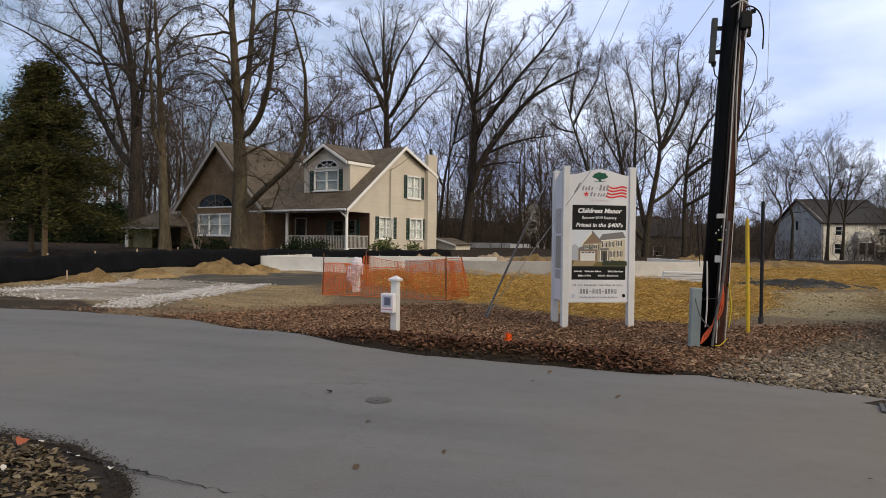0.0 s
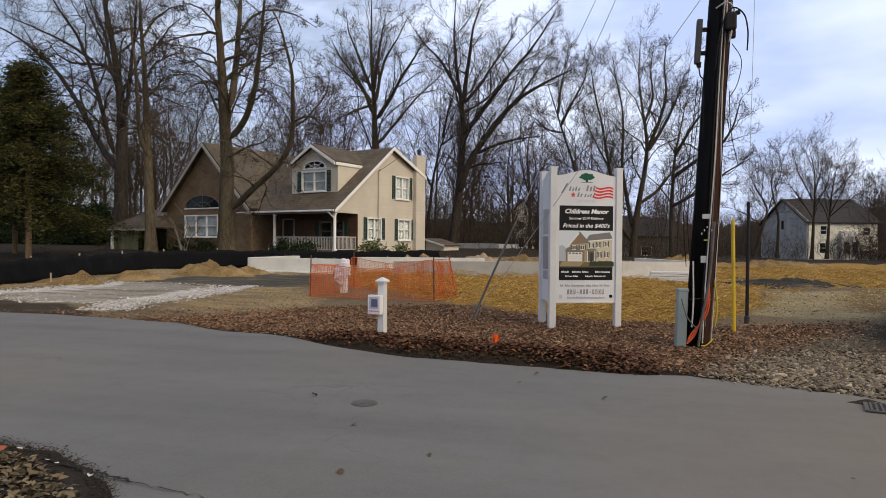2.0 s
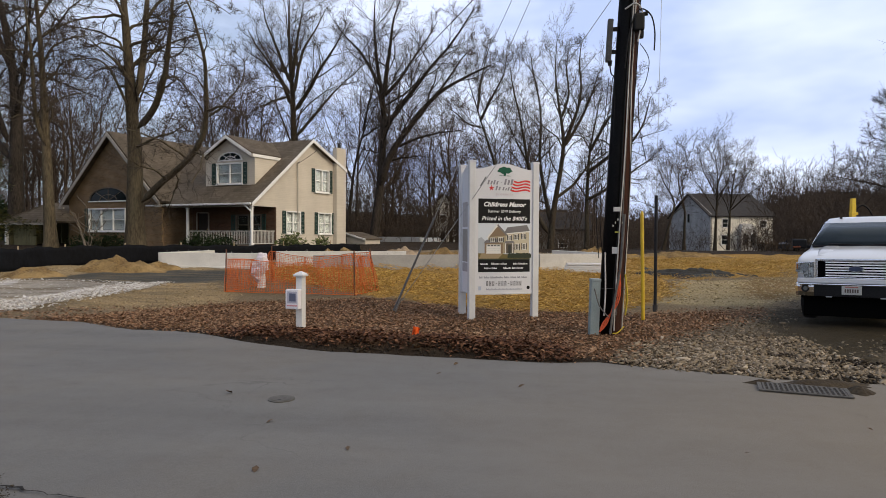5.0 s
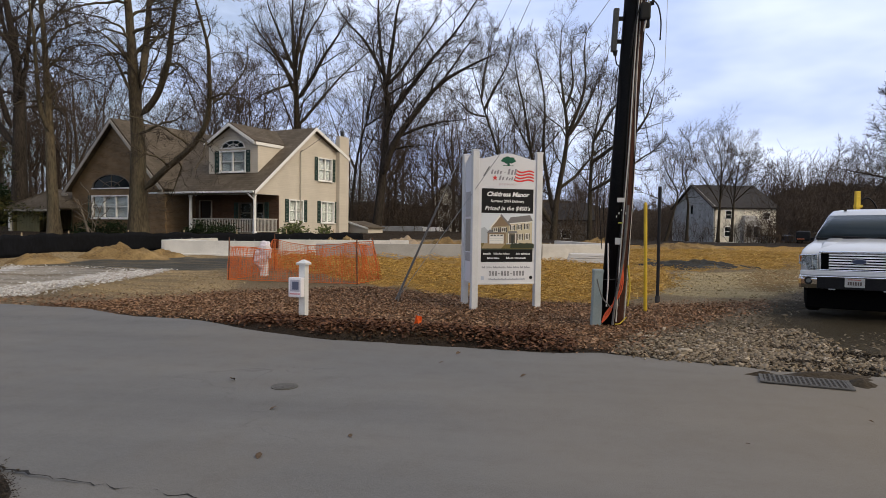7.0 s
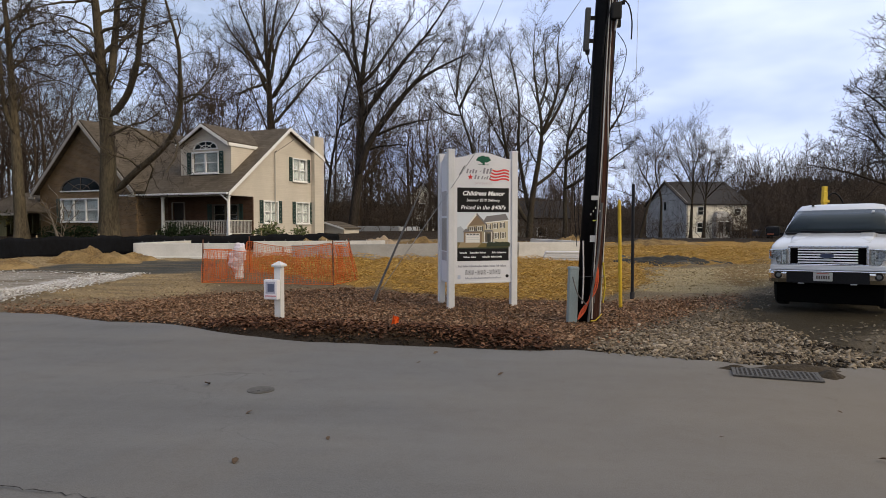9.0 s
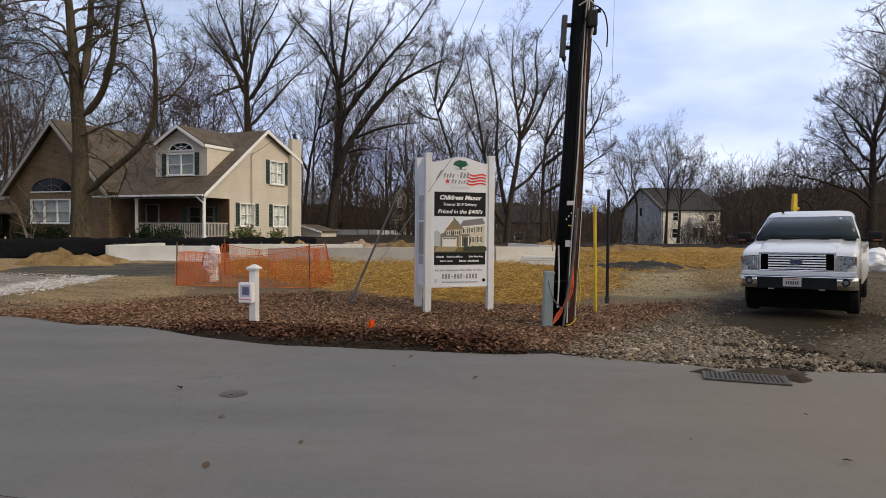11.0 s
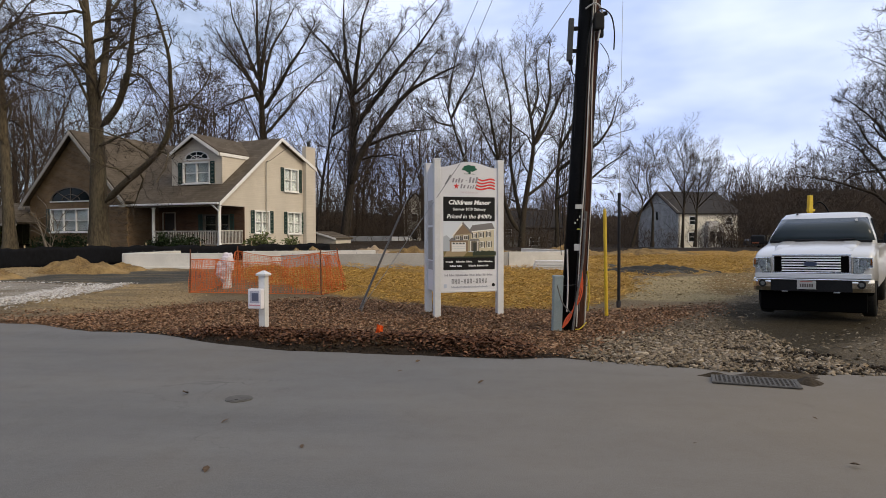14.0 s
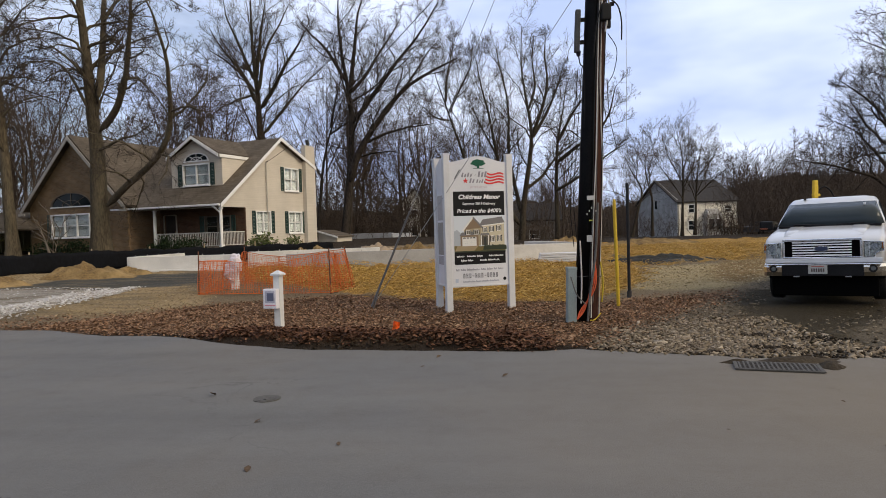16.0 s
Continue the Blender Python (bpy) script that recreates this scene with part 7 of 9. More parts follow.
part("ring", prism([(0.125 * math.cos(a), 0.125 * math.sin(a)) for a in np.linspace(0, 2 * math.pi, 28)[:-1]], "z", -0.02, 0.008), WORN_IRON, man)
part("lid", prism([(0.10 * math.cos(a), 0.10 * math.sin(a)) for a in np.linspace(0, 2 * math.pi, 28)[:-1]], "z", 0.004, 0.011), WORN_IRON, man)
part("pick_hole", boxed((0, -0.06, 0.012), (0.03, 0.014, 0.004)), BLACK_RUBBER, man)
grate = empty("drain_grate", pose(3.60, 6.71, 0.003, 0, 0, -12) @ Matrix(((0.97, 0.14, 0, 0), (0, 0.74, 0, 0), (0, 0, 1, 0), (0, 0, 0, 1))))
tagged(grate, "rusty iron storm drain grate at the road's edge", "drain grate")
bm = bmesh.new()
for c, s in (((0, 0.25, 0.003), (0.86, 0.04, 0.014)), ((0, -0.25, 0.003), (0.86, 0.04, 0.014)), ((-0.41, 0, 0.003), (0.04, 0.46, 0.014)), ((0.41, 0, 0.003), (0.04, 0.46, 0.014))):
    box(bm, c, s, 0.004)
part("frame", bm, IRON, grate)
for i in range(17):
    part("bar", boxed((-0.37 + i * 0.0465, 0, 0.006), (0.02, 0.46, 0.009), 0.002), IRON, grate)
for j in range(4):
    part("cross_bar", boxed((0, -0.16 + 0.107 * j, 0.005), (0.78, 0.014, 0.008), 0.002), IRON, grate)
# flat dark plate stands in for the shade down the drain
part("pit_plate", boxed((0, 0, 0.002), (0.8, 0.48, 0.006)), plain("pit_shade", (0.025, 0.021, 0.017), 0.95), grate)
WET_MUD = surface("wet_mud", (0.026, 0.019, 0.012), (0.062, 0.047, 0.029), 5, 0.9, bump=0.6, fine=30)
mound("mud_spill", 4.0, 7.05, 0.85, 0.27, 0.045, WET_MUD, "brown mud washed against the drain grate", 41)
mound("mud_spill", 4.16, 6.74, 0.2, 0.3, 0.05, WET_MUD, "brown mud lying over the end of the drain grate", 44)
mound("mud_spill", 3.3, 7.02, 0.34, 0.13, 0.03, WET_MUD, "brown mud washed behind the drain grate", 43)
fl = empty("marker_flag", pose(-0.75, 9.3, 0.05) @ Matrix.Scale(1.15, 4))
tagged(fl, "small orange marker flag among dead leaves", "flag")
part("wire", rodded((0, 0, -0.1), (0.02, 0, 0.16), 0.003, n=6), STEEL, fl)
bm = bmesh.new()
vs = [[bm.verts.new((0.02 + 0.02 * i - 0.06 + 0.01 * j, 0.02 * math.sin(i * 1.6 + j), 0.0 + 0.05 * j - 0.008 * i)) for j in range(4)] for i in range(5)]
for i in range(4):
    for j in range(3):
        bm.faces.new((vs[i][j], vs[i + 1][j], vs[i + 1][j + 1], vs[i][j + 1]))
bmesh.ops.solidify(bm, geom=list(bm.faces), thickness=0.003)
part("flag", bm, surface("orange_flag", (0.85, 0.13, 0.02), (0.9, 0.2, 0.04), 4, 0.6, bump=0), fl)


# ---- the white pickup truck ----
CAR_WHITE = surface("white_car_paint", (0.51, 0.52, 0.54), (0.55, 0.56, 0.58), 1.5, 0.35, bump=0.0, coat=0.5)
CHROME = plain("chrome", (0.8, 0.81, 0.82), 0.16, 1.0)
# half-diffuse white: the sky's reflection on chrome is put into the colour
BAR_SHEEN = plain("bar_sheen", (0.88, 0.88, 0.89), 0.35, 0.5)
# sheenless black for the grille and the blocks of underbody shade
DEAD_BLACK = plain("dead_black", (0.003, 0.003, 0.003), 0.95)
DEAD_BLACK.node_tree.nodes["Principled BSDF"].inputs["Specular IOR Level"].default_value = 0.02
# opaque dark colour stands in for the dim cab and dark reflections
SCREEN = plain("windshield_glass", (0.03, 0.04, 0.045), 0.08)
SCREEN.node_tree.nodes["Principled BSDF"].inputs["Specular IOR Level"].default_value = 0.2
TRIM = surface("black_trim", (0.007, 0.007, 0.008), (0.014, 0.014, 0.015), 4, 0.6, bump=0.1)
TYRE = surface("tyre_rubber", (0.007, 0.007, 0.007), (0.018, 0.017, 0.015), 5, 0.85, bump=0.2)
LENS = glass_material("lamp_lens", (0.9, 0.93, 0.95))
AMBER = plain("amber_lens", (0.42, 0.13, 0.025), 0.2)


def loft(sections, cap=True):
    """Skin through closed sections, each a list of points of the same count."""
    bm = bmesh.new()
    rings = [[bm.verts.new(p) for p in s] for s in sections]
    n = len(rings[0])
    for a, b in zip(rings, rings[1:]):
        for i in range(n):
            bm.faces.new((a[i], a[(i + 1) % n], b[(i + 1) % n], b[i]))
    if cap:
        bm.faces.new(rings[0][::-1])
        bm.faces.new(rings[-1])
    bmesh.ops.recalc_face_normals(bm, faces=bm.faces)
    return bm


def rounded(y, w, z0, z1, r, n=4, crown=0.0, tumble=0.0):
    """A section across the truck at y: half width w, from z0 to z1, top corners rounded by r; crown lifts the middle."""
    pts = [(-w, y, z0), (w, y, z0)]
    for i in range(n + 1):
        a = math.pi / 2 * i / n
        pts.append((w - tumble - r + r * math.cos(a), y, z1 - r + r * math.sin(a)))
    for i in range(1, 4):
        x = (w - tumble - r) * (1 - i / 2)
        pts.append((x, y, z1 + crown * (1 - (i / 2 - 1) ** 2)))
    for i in range(n + 1):
        a = math.pi / 2 + math.pi / 2 * i / n
        pts.append((-w + tumble + r + r * math.cos(a), y, z1 - r + r * math.sin(a)))
    return pts


TRUCK_YAW = -33.0
truck = empty("pickup_truck", pose(6.66, 11.71, 0.015, 0, -1.0, TRUCK_YAW) @ Matrix.Diagonal((0.965, 1, 1, 1)))
tagged(truck, "white pickup truck with chrome grille parked on gravel", "truck")
# nose and hood
bm = loft([rounded(0.10, 0.90, 0.78, 1.10, 0.05, crown=0.01), rounded(0.16, 0.96, 0.72, 1.155, 0.07, crown=0.02), rounded(0.35, 0.985, 0.70, 1.21, 0.09, crown=0.03),
           rounded(0.8, 1.0, 0.66, 1.285, 0.11, crown=0.04), rounded(1.42, 1.0, 0.60, 1.355, 0.12, crown=0.035)])
smooth(part("hood", bm, CAR_WHITE, truck))
for s in (-1, 1):
    smooth(part("hood_bulge", loft([[(s * 0.55 + dx, y, z + dz) for dx, dz in ((-0.16, 0), (0.16, 0), (0.1, 0.022), (-0.1, 0.022))] for y, z in ((0.3, 1.19), (0.8, 1.295), (1.35, 1.365))]), CAR_WHITE, truck))
# lower body and bed
bm = loft([rounded(1.42, 1.0, 0.52, 1.27, 0.06), rounded(3.9, 1.0, 0.50, 1.29, 0.06), rounded(5.85, 0.99, 0.55, 1.30, 0.06)])
part("body", bm, CAR_WHITE, truck)
# cab: pillars and roof as one hull, glass set on it
ring = []
for z, w, y0, y1 in ((1.28, 0.98, 1.28, 3.95), (1.5, 0.93, 1.57, 3.92), (1.845, 0.80, 2.035, 3.80), (1.935, 0.74, 2.22, 3.70), (1.965, 0.58, 2.45, 3.5)):
    c = 0.14
    ring.append([(-w + c, y0, z), (w - c, y0, z), (w - c * 0.4, y0 + c * 0.4, z), (w, y0 + c, z), (w, y1 - c, z), (w - c, y1, z), (-w + c, y1, z), (-w, y1 - c, z), (-w, y0 + c, z), (-w + c * 0.4, y0 + c * 0.4, z)])
smooth(part("cab", loft(ring), CAR_WHITE, truck))
# windshield: a pane bowed back towards its sides
sec = []
for i, (inset, bow) in enumerate(((0.012, 0.115), (0.056, 0.056), (0.14, 0.0), (0.5, -0.012), (0.5, -0.012), (0.14, 0.0), (0.056, 0.056), (0.012, 0.115))):
    s = -1 if i < 4 else 1
    lo_, hi_ = (s * (0.954 - inset), 1.408 + bow, 1.395), (s * (0.803 - inset), 2.004 + bow, 1.838)
    sec.append([lo_, hi_, (hi_[0], hi_[1] + 0.03, hi_[2] - 0.01), (lo_[0], lo_[1] + 0.03, lo_[2] - 0.01)])
ws = smooth(part("windshield", loft(sec), SCREEN, truck, "windshield with dark reflections in its colour"))
part("sticker", boxed((0.60, 1.915, 1.79), (0.05, 0.01, 0.045), 0.004, None), WHITE_INK, ws)
for s in (-1, 1):
    bm = bmesh.new()
    slab(bm, (s * 0.966, 1.75, 1.37), (s * 0.966, 3.75, 1.37), (s * 0.83, 3.68, 1.82), (s * 0.83, 2.2, 1.82), 0.02 * -s)
    part("side_window", bm, DARK_GLASS, truck)
    bm = rodded((s * 0.1 + 0.05, 1.345, 1.40), (s * 0.62, 1.36, 1.42), 0.013, n=6)
    part("wiper", bm, TRIM, truck)
    # mirrors
    bm = boxed((s * 1.20, 1.72, 1.42), (0.27, 0.12, 0.2), 0.04)
    mir = part("mirror", bm, TRIM, truck, "black folding mirror with amber lamp")
    part("arm", boxed((s * 1.03, 1.75, 1.36), (0.14, 0.07, 0.06), 0.01), TRIM, mir)
    part("lamp", boxed((s * 1.24, 1.655, 1.36), (0.14, 0.016, 0.03), 0.006), plain("smoked_amber", (0.2, 0.05, 0.012), 0.3), mir)
part("cowl", boxed((0, 1.385, 1.375), (1.8, 0.12, 0.04), 0.01), TRIM, truck)
# grille
gr = part("grille", boxed((0, 0.085, 0.98), (1.22, 0.05, 0.30), 0.01), DEAD_BLACK, truck, "black grille with chrome bars")
for i in range(6):
    z = 0.866 + i * 0.047
    bm = prism([(0.022, z - 0.01), (0.044, z + 0.012), (0.072, z + 0.012), (0.072, z - 0.01)], "x", -0.48, 0.48)
    part("chrome_bar", bm, BAR_SHEEN, gr)
bm = bmesh.new()
for c, s in (((0, 0.06, 1.142), (1.29, 0.07, 0.045)), ((0, 0.06, 0.825), (1.29, 0.06, 0.022)), ((-0.625, 0.06, 0.98), (0.04, 0.06, 0.29)), ((0.625, 0.06, 0.98), (0.04, 0.06, 0.29))):
    box(bm, c, s, 0.01)
part("chrome_surround", bm, CHROME, gr)
bm = prism([(0.125 * math.cos(a), 0.985 + 0.05 * math.sin(a)) for a in np.linspace(0, 2 * math.pi, 25)[:-1]], "y", 0.01, 0.04)
part("badge", bm, CHROME, gr)
bm = prism([(0.11 * math.cos(a), 0.985 + 0.04 * math.sin(a)) for a in np.linspace(0, 2 * math.pi, 25)[:-1]], "y", 0.004, 0.012)
part("badge_field", bm, plain("dark_blue", (0.02, 0.03, 0.08), 0.3), gr)
for s in (-1, 1):
    # headlamps: lens over a bright housing, notched lower edge
    shape = [(s * 0.665, 1.10), (s * 0.96, 1.085), (s * 0.965, 0.93), (s * 0.86, 0.91), (s * 0.82, 0.825), (s * 0.665, 0.825)]
    hl = part("headlight", prism(shape, "y", 0.03, 0.07), LENS, truck, "clear headlight with chrome reflector")
    hl.visible_shadow = False
    part("reflector", prism([(a * 0.995, b) for a, b in shape], "y", 0.075, 0.16), surface("reflector", (0.2, 0.21, 0.2), (0.6, 0.61, 0.6), 14, 0.3, 0.7, bump=0.5), hl)
    part("divider", boxed((s * 0.745, 0.07, 0.96), (0.014, 0.03, 0.24), 0.004), CHROME, hl)
    bm = rodded((s * 0.83, 0.074, 1.005), (s * 0.83, 0.05, 1.005), 0.05, 0.062, 18)
    part("bulb_bowl", bm, plain("lamp_bowl", (0.3, 0.31, 0.32), 0.25, 1.0), hl, "round lamp bowl")
    bm = bmesh.new()
    for (a0, b0), (a1, b1) in zip(shape, shape[1:] + shape[:1]):
        rod(bm, (a0, 0.04, b0), (a1, 0.04, b1), 0.01, n=6)
    part("bezel", bm, CHROME, hl)
    part("marker", boxed((s * 0.945, 0.06, 1.02), (0.025, 0.04, 0.10), 0.006), AMBER, hl)
    # fog lamps
    fg = part("fog_lamp", rodded((s * 0.80, 0.03, 0.63), (s * 0.80, -0.035, 0.63), 0.068, 0.068, 18), TRIM, truck)
    part("lens", rodded((s * 0.80, -0.036, 0.63), (s * 0.80, -0.045, 0.63), 0.04, 0.036, 18), plain("fog_lens", (0.22, 0.24, 0.25), 0.1, 0.6), fg)
    part("tow_hook", boxed((s * 0.42, 0.0, 0.49), (0.1, 0.06, 0.025), 0.008), STEEL, truck)
part("fascia", boxed((0, 0.085, 0.772), (1.9, 0.13, 0.085), 0.02), CAR_WHITE, truck)
# bumper: chrome corners, black middle
for s in (-1, 1):
    bm = loft([[(x, y, z) for x, y, z in ((s * x0, 0.01 + dy, 0.495), (s * x0, -0.035 + dy, 0.57), (s * x0, -0.045 + dy, 0.66), (s * x0, -0.02 + dy, 0.712), (s * x0, 0.15 + dy, 0.722), (s * x0, 0.15 + dy, 0.495))] for x0, dy in ((0.66, 0.0), (0.82, 0.015), (0.93, 0.05), (0.985, 0.12))])
    part("bumper_corner", bm, CHROME, truck, "chrome bumper corner")
part("bumper_top", boxed((0, 0.035, 0.71), (1.84, 0.17, 0.022), 0.01), CHROME, truck)
part("bumper_centre", boxed((0, 0.02, 0.595), (1.33, 0.10, 0.2), 0.01), TRIM, truck)
# black blocks added to stand in for the shade under the truck
part("valance_shade", boxed((0, 0.24, 0.32), (1.74, 0.1, 0.40), 0.02), DEAD_BLACK, truck)
part("shade_block", boxed((0, 1.35, 0.36), (1.5, 0.2, 0.56), 0.02), DEAD_BLACK, truck)
part("liner_shade", boxed((0, 0.75, 0.5), (1.4, 0.9, 0.44), 0.02), DEAD_BLACK, truck)
pl = part("plate", boxed((-0.06, -0.045, 0.615), (0.31, 0.012, 0.155), 0.006), surface("plate_white", (0.36, 0.36, 0.34), (0.46, 0.46, 0.44), 6, 0.4), truck, "white registration plate")
for i in range(6):
    part("plate_bar", boxed((-0.155 + 0.038 * i, -0.053, 0.605), (0.026, 0.004, 0.06)), plain("plate_ink", (0.1, 0.08, 0.07), 0.5), pl)
part("plate_band", boxed((-0.06, -0.053, 0.672), (0.2, 0.004, 0.018)), plain("plate_band", (0.35, 0.12, 0.1), 0.5), pl)
# wheels, and black blocks that stand in for the shade in the wells
for s in (-1, 1):
    part("well_shade", boxed((s * 0.80, 0.95, 0.66), (0.34, 0.95, 0.5), 0.05), DEAD_BLACK, truck)
    for y in (0.95, 4.6):
        bm = bmesh.new()
        prof = [(0.22, 0.0), (0.30, 0.0), (0.375, 0.02), (0.395, 0.05), (0.395, 0.20), (0.375, 0.24), (0.30, 0.25), (0.22, 0.25)]
        seg_n = 32
        rings = [[bm.verts.new((s * (0.74 + d), y + r * math.cos(2 * math.pi * k / seg_n), 0.39 + r * math.sin(2 * math.pi * k / seg_n))) for r, d in prof] for k in range(seg_n)]
        for k in range(seg_n):
            for j in range(len(prof) - 1):
                bm.faces.new((rings[k][j], rings[k][j + 1], rings[(k + 1) % seg_n][j + 1], rings[(k + 1) % seg_n][j]))
        bmesh.ops.recalc_face_normals(bm, faces=bm.faces)
        wh = smooth(part("wheel", bm, TYRE, truck, "black tyre on a steel rim"))
        part("rim", rodded((s * 0.78, y, 0.39), (s * 0.97, y, 0.39), 0.225, 0.21, 20), plain("rim_grey", (0.3, 0.3, 0.31), 0.35, 0.9), wh)
part("axle", rodded((-0.8, 0.98, 0.36), (0.8, 0.98, 0.36), 0.06), TRIM, truck)
# added black block, again for the underbody shade
part("underbody_shade", boxed((0, 3.4, 0.40), (1.6, 4.0, 0.2), 0.02), DEAD_BLACK, truck)
bm = rodded((-0.5, 2.2, 1.925), (-0.5, 2.2, 1.955), 0.03, 0.02, 10)
part("roof_antenna", bm, TRIM, truck)

# yellow machine mast behind the truck
YM = surface("yellow_machine", (0.62, 0.40, 0.02), (0.72, 0.5, 0.04), 3, 0.5)
mast_ob = empty("lift_mast", pose(9.75, 18.0, 0.02))
tagged(mast_ob, "yellow machine mast standing behind the truck", "machine")
part("column", boxed((0, 0, 1.2), (0.11, 0.13, 2.45), 0.015), YM, mast_ob)
part("head", boxed((0, 0, 2.35), (0.10, 0.12, 0.42), 0.012), YM, mast_ob)
part("clamp", boxed((0.02, 0, 2.16), (0.17, 0.14, 0.07), 0.01), YM, mast_ob)
smooth(part_mesh("hose", cable([(0.06, 0, 2.25), (0.22, 0, 2.38), (0.38, 0, 2.3), (0.5, 0, 2.1)], 0.02), TRIM, mast_ob, "black hydraulic hose"))
part("arm", boxed((0.3, 0, 2.02), (0.6, 0.1, 0.08), 0.01), TRIM, mast_ob)
part("base", boxed((0, 0, 0.04), (0.7, 0.7, 0.12), 0.02), YM, mast_ob)

# white film-wrapped bundle beside the drive
bm = bmesh.new()
bmesh.ops.create_icosphere(bm, subdivisions=5, radius=1.0, matrix=Matrix.Translation((1.25, 0.1, 0.3)) @ Matrix.Diagonal((1.95, 0.62, 0.46, 1)))
for v in bm.verts:
    v.co.z *= 1 + 0.25 * math.sin(4.2 * v.co.x) * (v.co.z > 0.3)
for v in bm.verts:
    v.co += Vector(noise.noise_vector(v.co * 3.1)) * 0.14 + Vector(noise.noise_vector(v.co * 9)) * 0.04
    v.co.z = max(v.co.z, -0.05)
bundle = part("film_bundle", bm, surface("white_film", (0.62, 0.64, 0.66), (0.78, 0.79, 0.8), 2, 0.35, bump=0.3, fine=14))
bundle.location = (15.6, 24.3, 0.05)
tagged(bundle, "white plastic-wrapped heap beside the gravel drive", "heap")


# ---- evergreen trees and shrubs ----
def leaf_cloud(rng, centres, spread, count, size, flat=0.6, slim=0.45):
    """Small folded leaves (two triangles each) round the centres: vertices and faces."""
    k = len(centres)
    c = np.repeat(centres, count, 0) + rng.normal(0, 1, (k * count, 3)) * spread
    n = len(c)
    a = unit(rng.normal(0, 1, (n, 3)) * np.array([1, 1, flat]))
    b = unit(np.cross(a, rng.normal(0, 1, (n, 3))))
    s = size * rng.uniform(0.6, 1.3, (n, 1))
    up = np.cross(a, b)
    V = np.stack([c - a * s, c + b * s * slim + up * s * 0.15, c + a * s, c - b * s * slim + up * s * 0.15], 1).reshape(-1, 3)
    F = np.arange(4 * n).reshape(-1, 4)
    return V, F


NEEDLE = island_surface("olive_needles", [(0.012, 0.018, 0.007), (0.034, 0.038, 0.012), (0.10, 0.088, 0.026), (0.02, 0.028, 0.01), (0.062, 0.058, 0.018)])


def conifer(name, x, y, h, r, seed, label, first=0.2):
    rng = np.random.default_rng(seed)
    z0 = float(land(np.array(x), np.array(y)))
    ob = empty(name, Matrix.Translation((x, y, z0)))
    P = np.array([(0, 0, -0.2), (0.03, 0, h * 0.3), (-0.05, 0, h * 0.65), (0, 0, h)])
    smooth(part_mesh("trunk", cable(P, 0.16, 8), PALE_BARK, ob))
    br, tips = [], []
    n = 170
    for i in range(n):
        f = first + (1 - first) * (i / n) ** 0.9
        a = (i % 7) * 0.9 + i * 0.13 + rng.uniform(-0.4, 0.4)
        L = r * (1.04 - f) ** 0.75 * rng.uniform(0.62, 1.2)
        d = np.array([math.cos(a), math.sin(a), 0.0])
        z = h * (math.floor(f * 13) + 0.5 + rng.normal(0, 1.0)) / 13
        s = np.linspace(0, 1, 5)
        pts = np.stack([d * L * t + np.array([0, 0, z + 0.22 * L * t - 0.4 * L * t * t]) for t in s])
        br.append(pts)
        for t in np.linspace(0.25, 1, 9):
            side = np.array([-d[1], d[0], 0]) * rng.normal(0, 0.16 * L * (1.1 - t))
            tips.append(d * L * t + side + np.array([0, 0, z + 0.22 * L * t - 0.4 * L * t * t]))
    BP_ = np.stack(br)
    o = part_mesh("bough_frame", quads_mesh("boughs", *tubes(BP_, np.tile(np.linspace(0.03, 0.008, 5), (n, 1)), 4)), DARK_BARK, ob)
    o["kind"] = "stuff"
    V, F = leaf_cloud(rng, np.array(tips), np.array([0.3, 0.3, 0.16]), 34, 0.125, 0.45, 0.2)
    o = part_mesh("foliage", quads_mesh("foliage", V, F), NEEDLE, ob, "olive-green drooping needle sprays")
    o["kind"] = "stuff"
    return tagged(ob, label, "evergreen tree")


conifer("evergreen_tree", -29.5, 30, 10.2, 6.2, 31, "dark olive evergreen tree at the wood's edge", 0.22)
conifer("evergreen_tree", -35.0, 34.5, 9.5, 5.8, 32, "dark olive evergreen tree at the wood's edge")

BOX_LEAF = island_surface("dark_green_leaf", [(0.006, 0.013, 0.005), (0.014, 0.026, 0.009), (0.026, 0.041, 0.015)], 0.85)
LAUREL = island_surface("yellow_green_leaf", [(0.05, 0.07, 0.02), (0.12, 0.14, 0.05), (0.17, 0.19, 0.08), (0.03, 0.05, 0.015)], 0.45)


def shrub(x, y, rx, ry, h, mat, seed, label, size=0.07, clumps=46, count=34):
    rng = np.random.default_rng(seed)
    z0 = float(land(np.array(x), np.array(y)))
    ob = empty("shrub", Matrix.Translation((x, y, z0)))
    d = unit(rng.normal(0, 1, (clumps, 3)))
    d[:, 2] = np.abs(d[:, 2])
    c = d * rng.uniform(0.55, 1.0, (clumps, 1)) * np.array([rx, ry, h * 0.92])
    st = np.stack([np.zeros_like(c) + rng.normal(0, 0.06, c.shape) * np.array([1, 1, 0]), c * 0.5 + np.array([0, 0, 0.05]), c], 1)
    o = part_mesh("stems", quads_mesh("stems", *tubes(st, np.tile(np.array([0.02, 0.014, 0.006]), (clumps, 1)), 4)), BARK, ob)
    o["kind"] = "stuff"
    V, F = leaf_cloud(rng, c, np.array([0.16, 0.16, 0.12]) * (0.6 + h * 0.4), count, size)
    V[:, 2] = np.maximum(V[:, 2], 0.02)
    o = part_mesh("leaves", quads_mesh("leaves", V, F), mat, ob)
    o["kind"] = "stuff"
    return tagged(ob, label, "shrub", "shrubs by the house")


shrub(-17.3, 35.9, 1.05, 0.7, 1.2, BOX_LEAF, 1, "dark green clipped shrub before the porch")
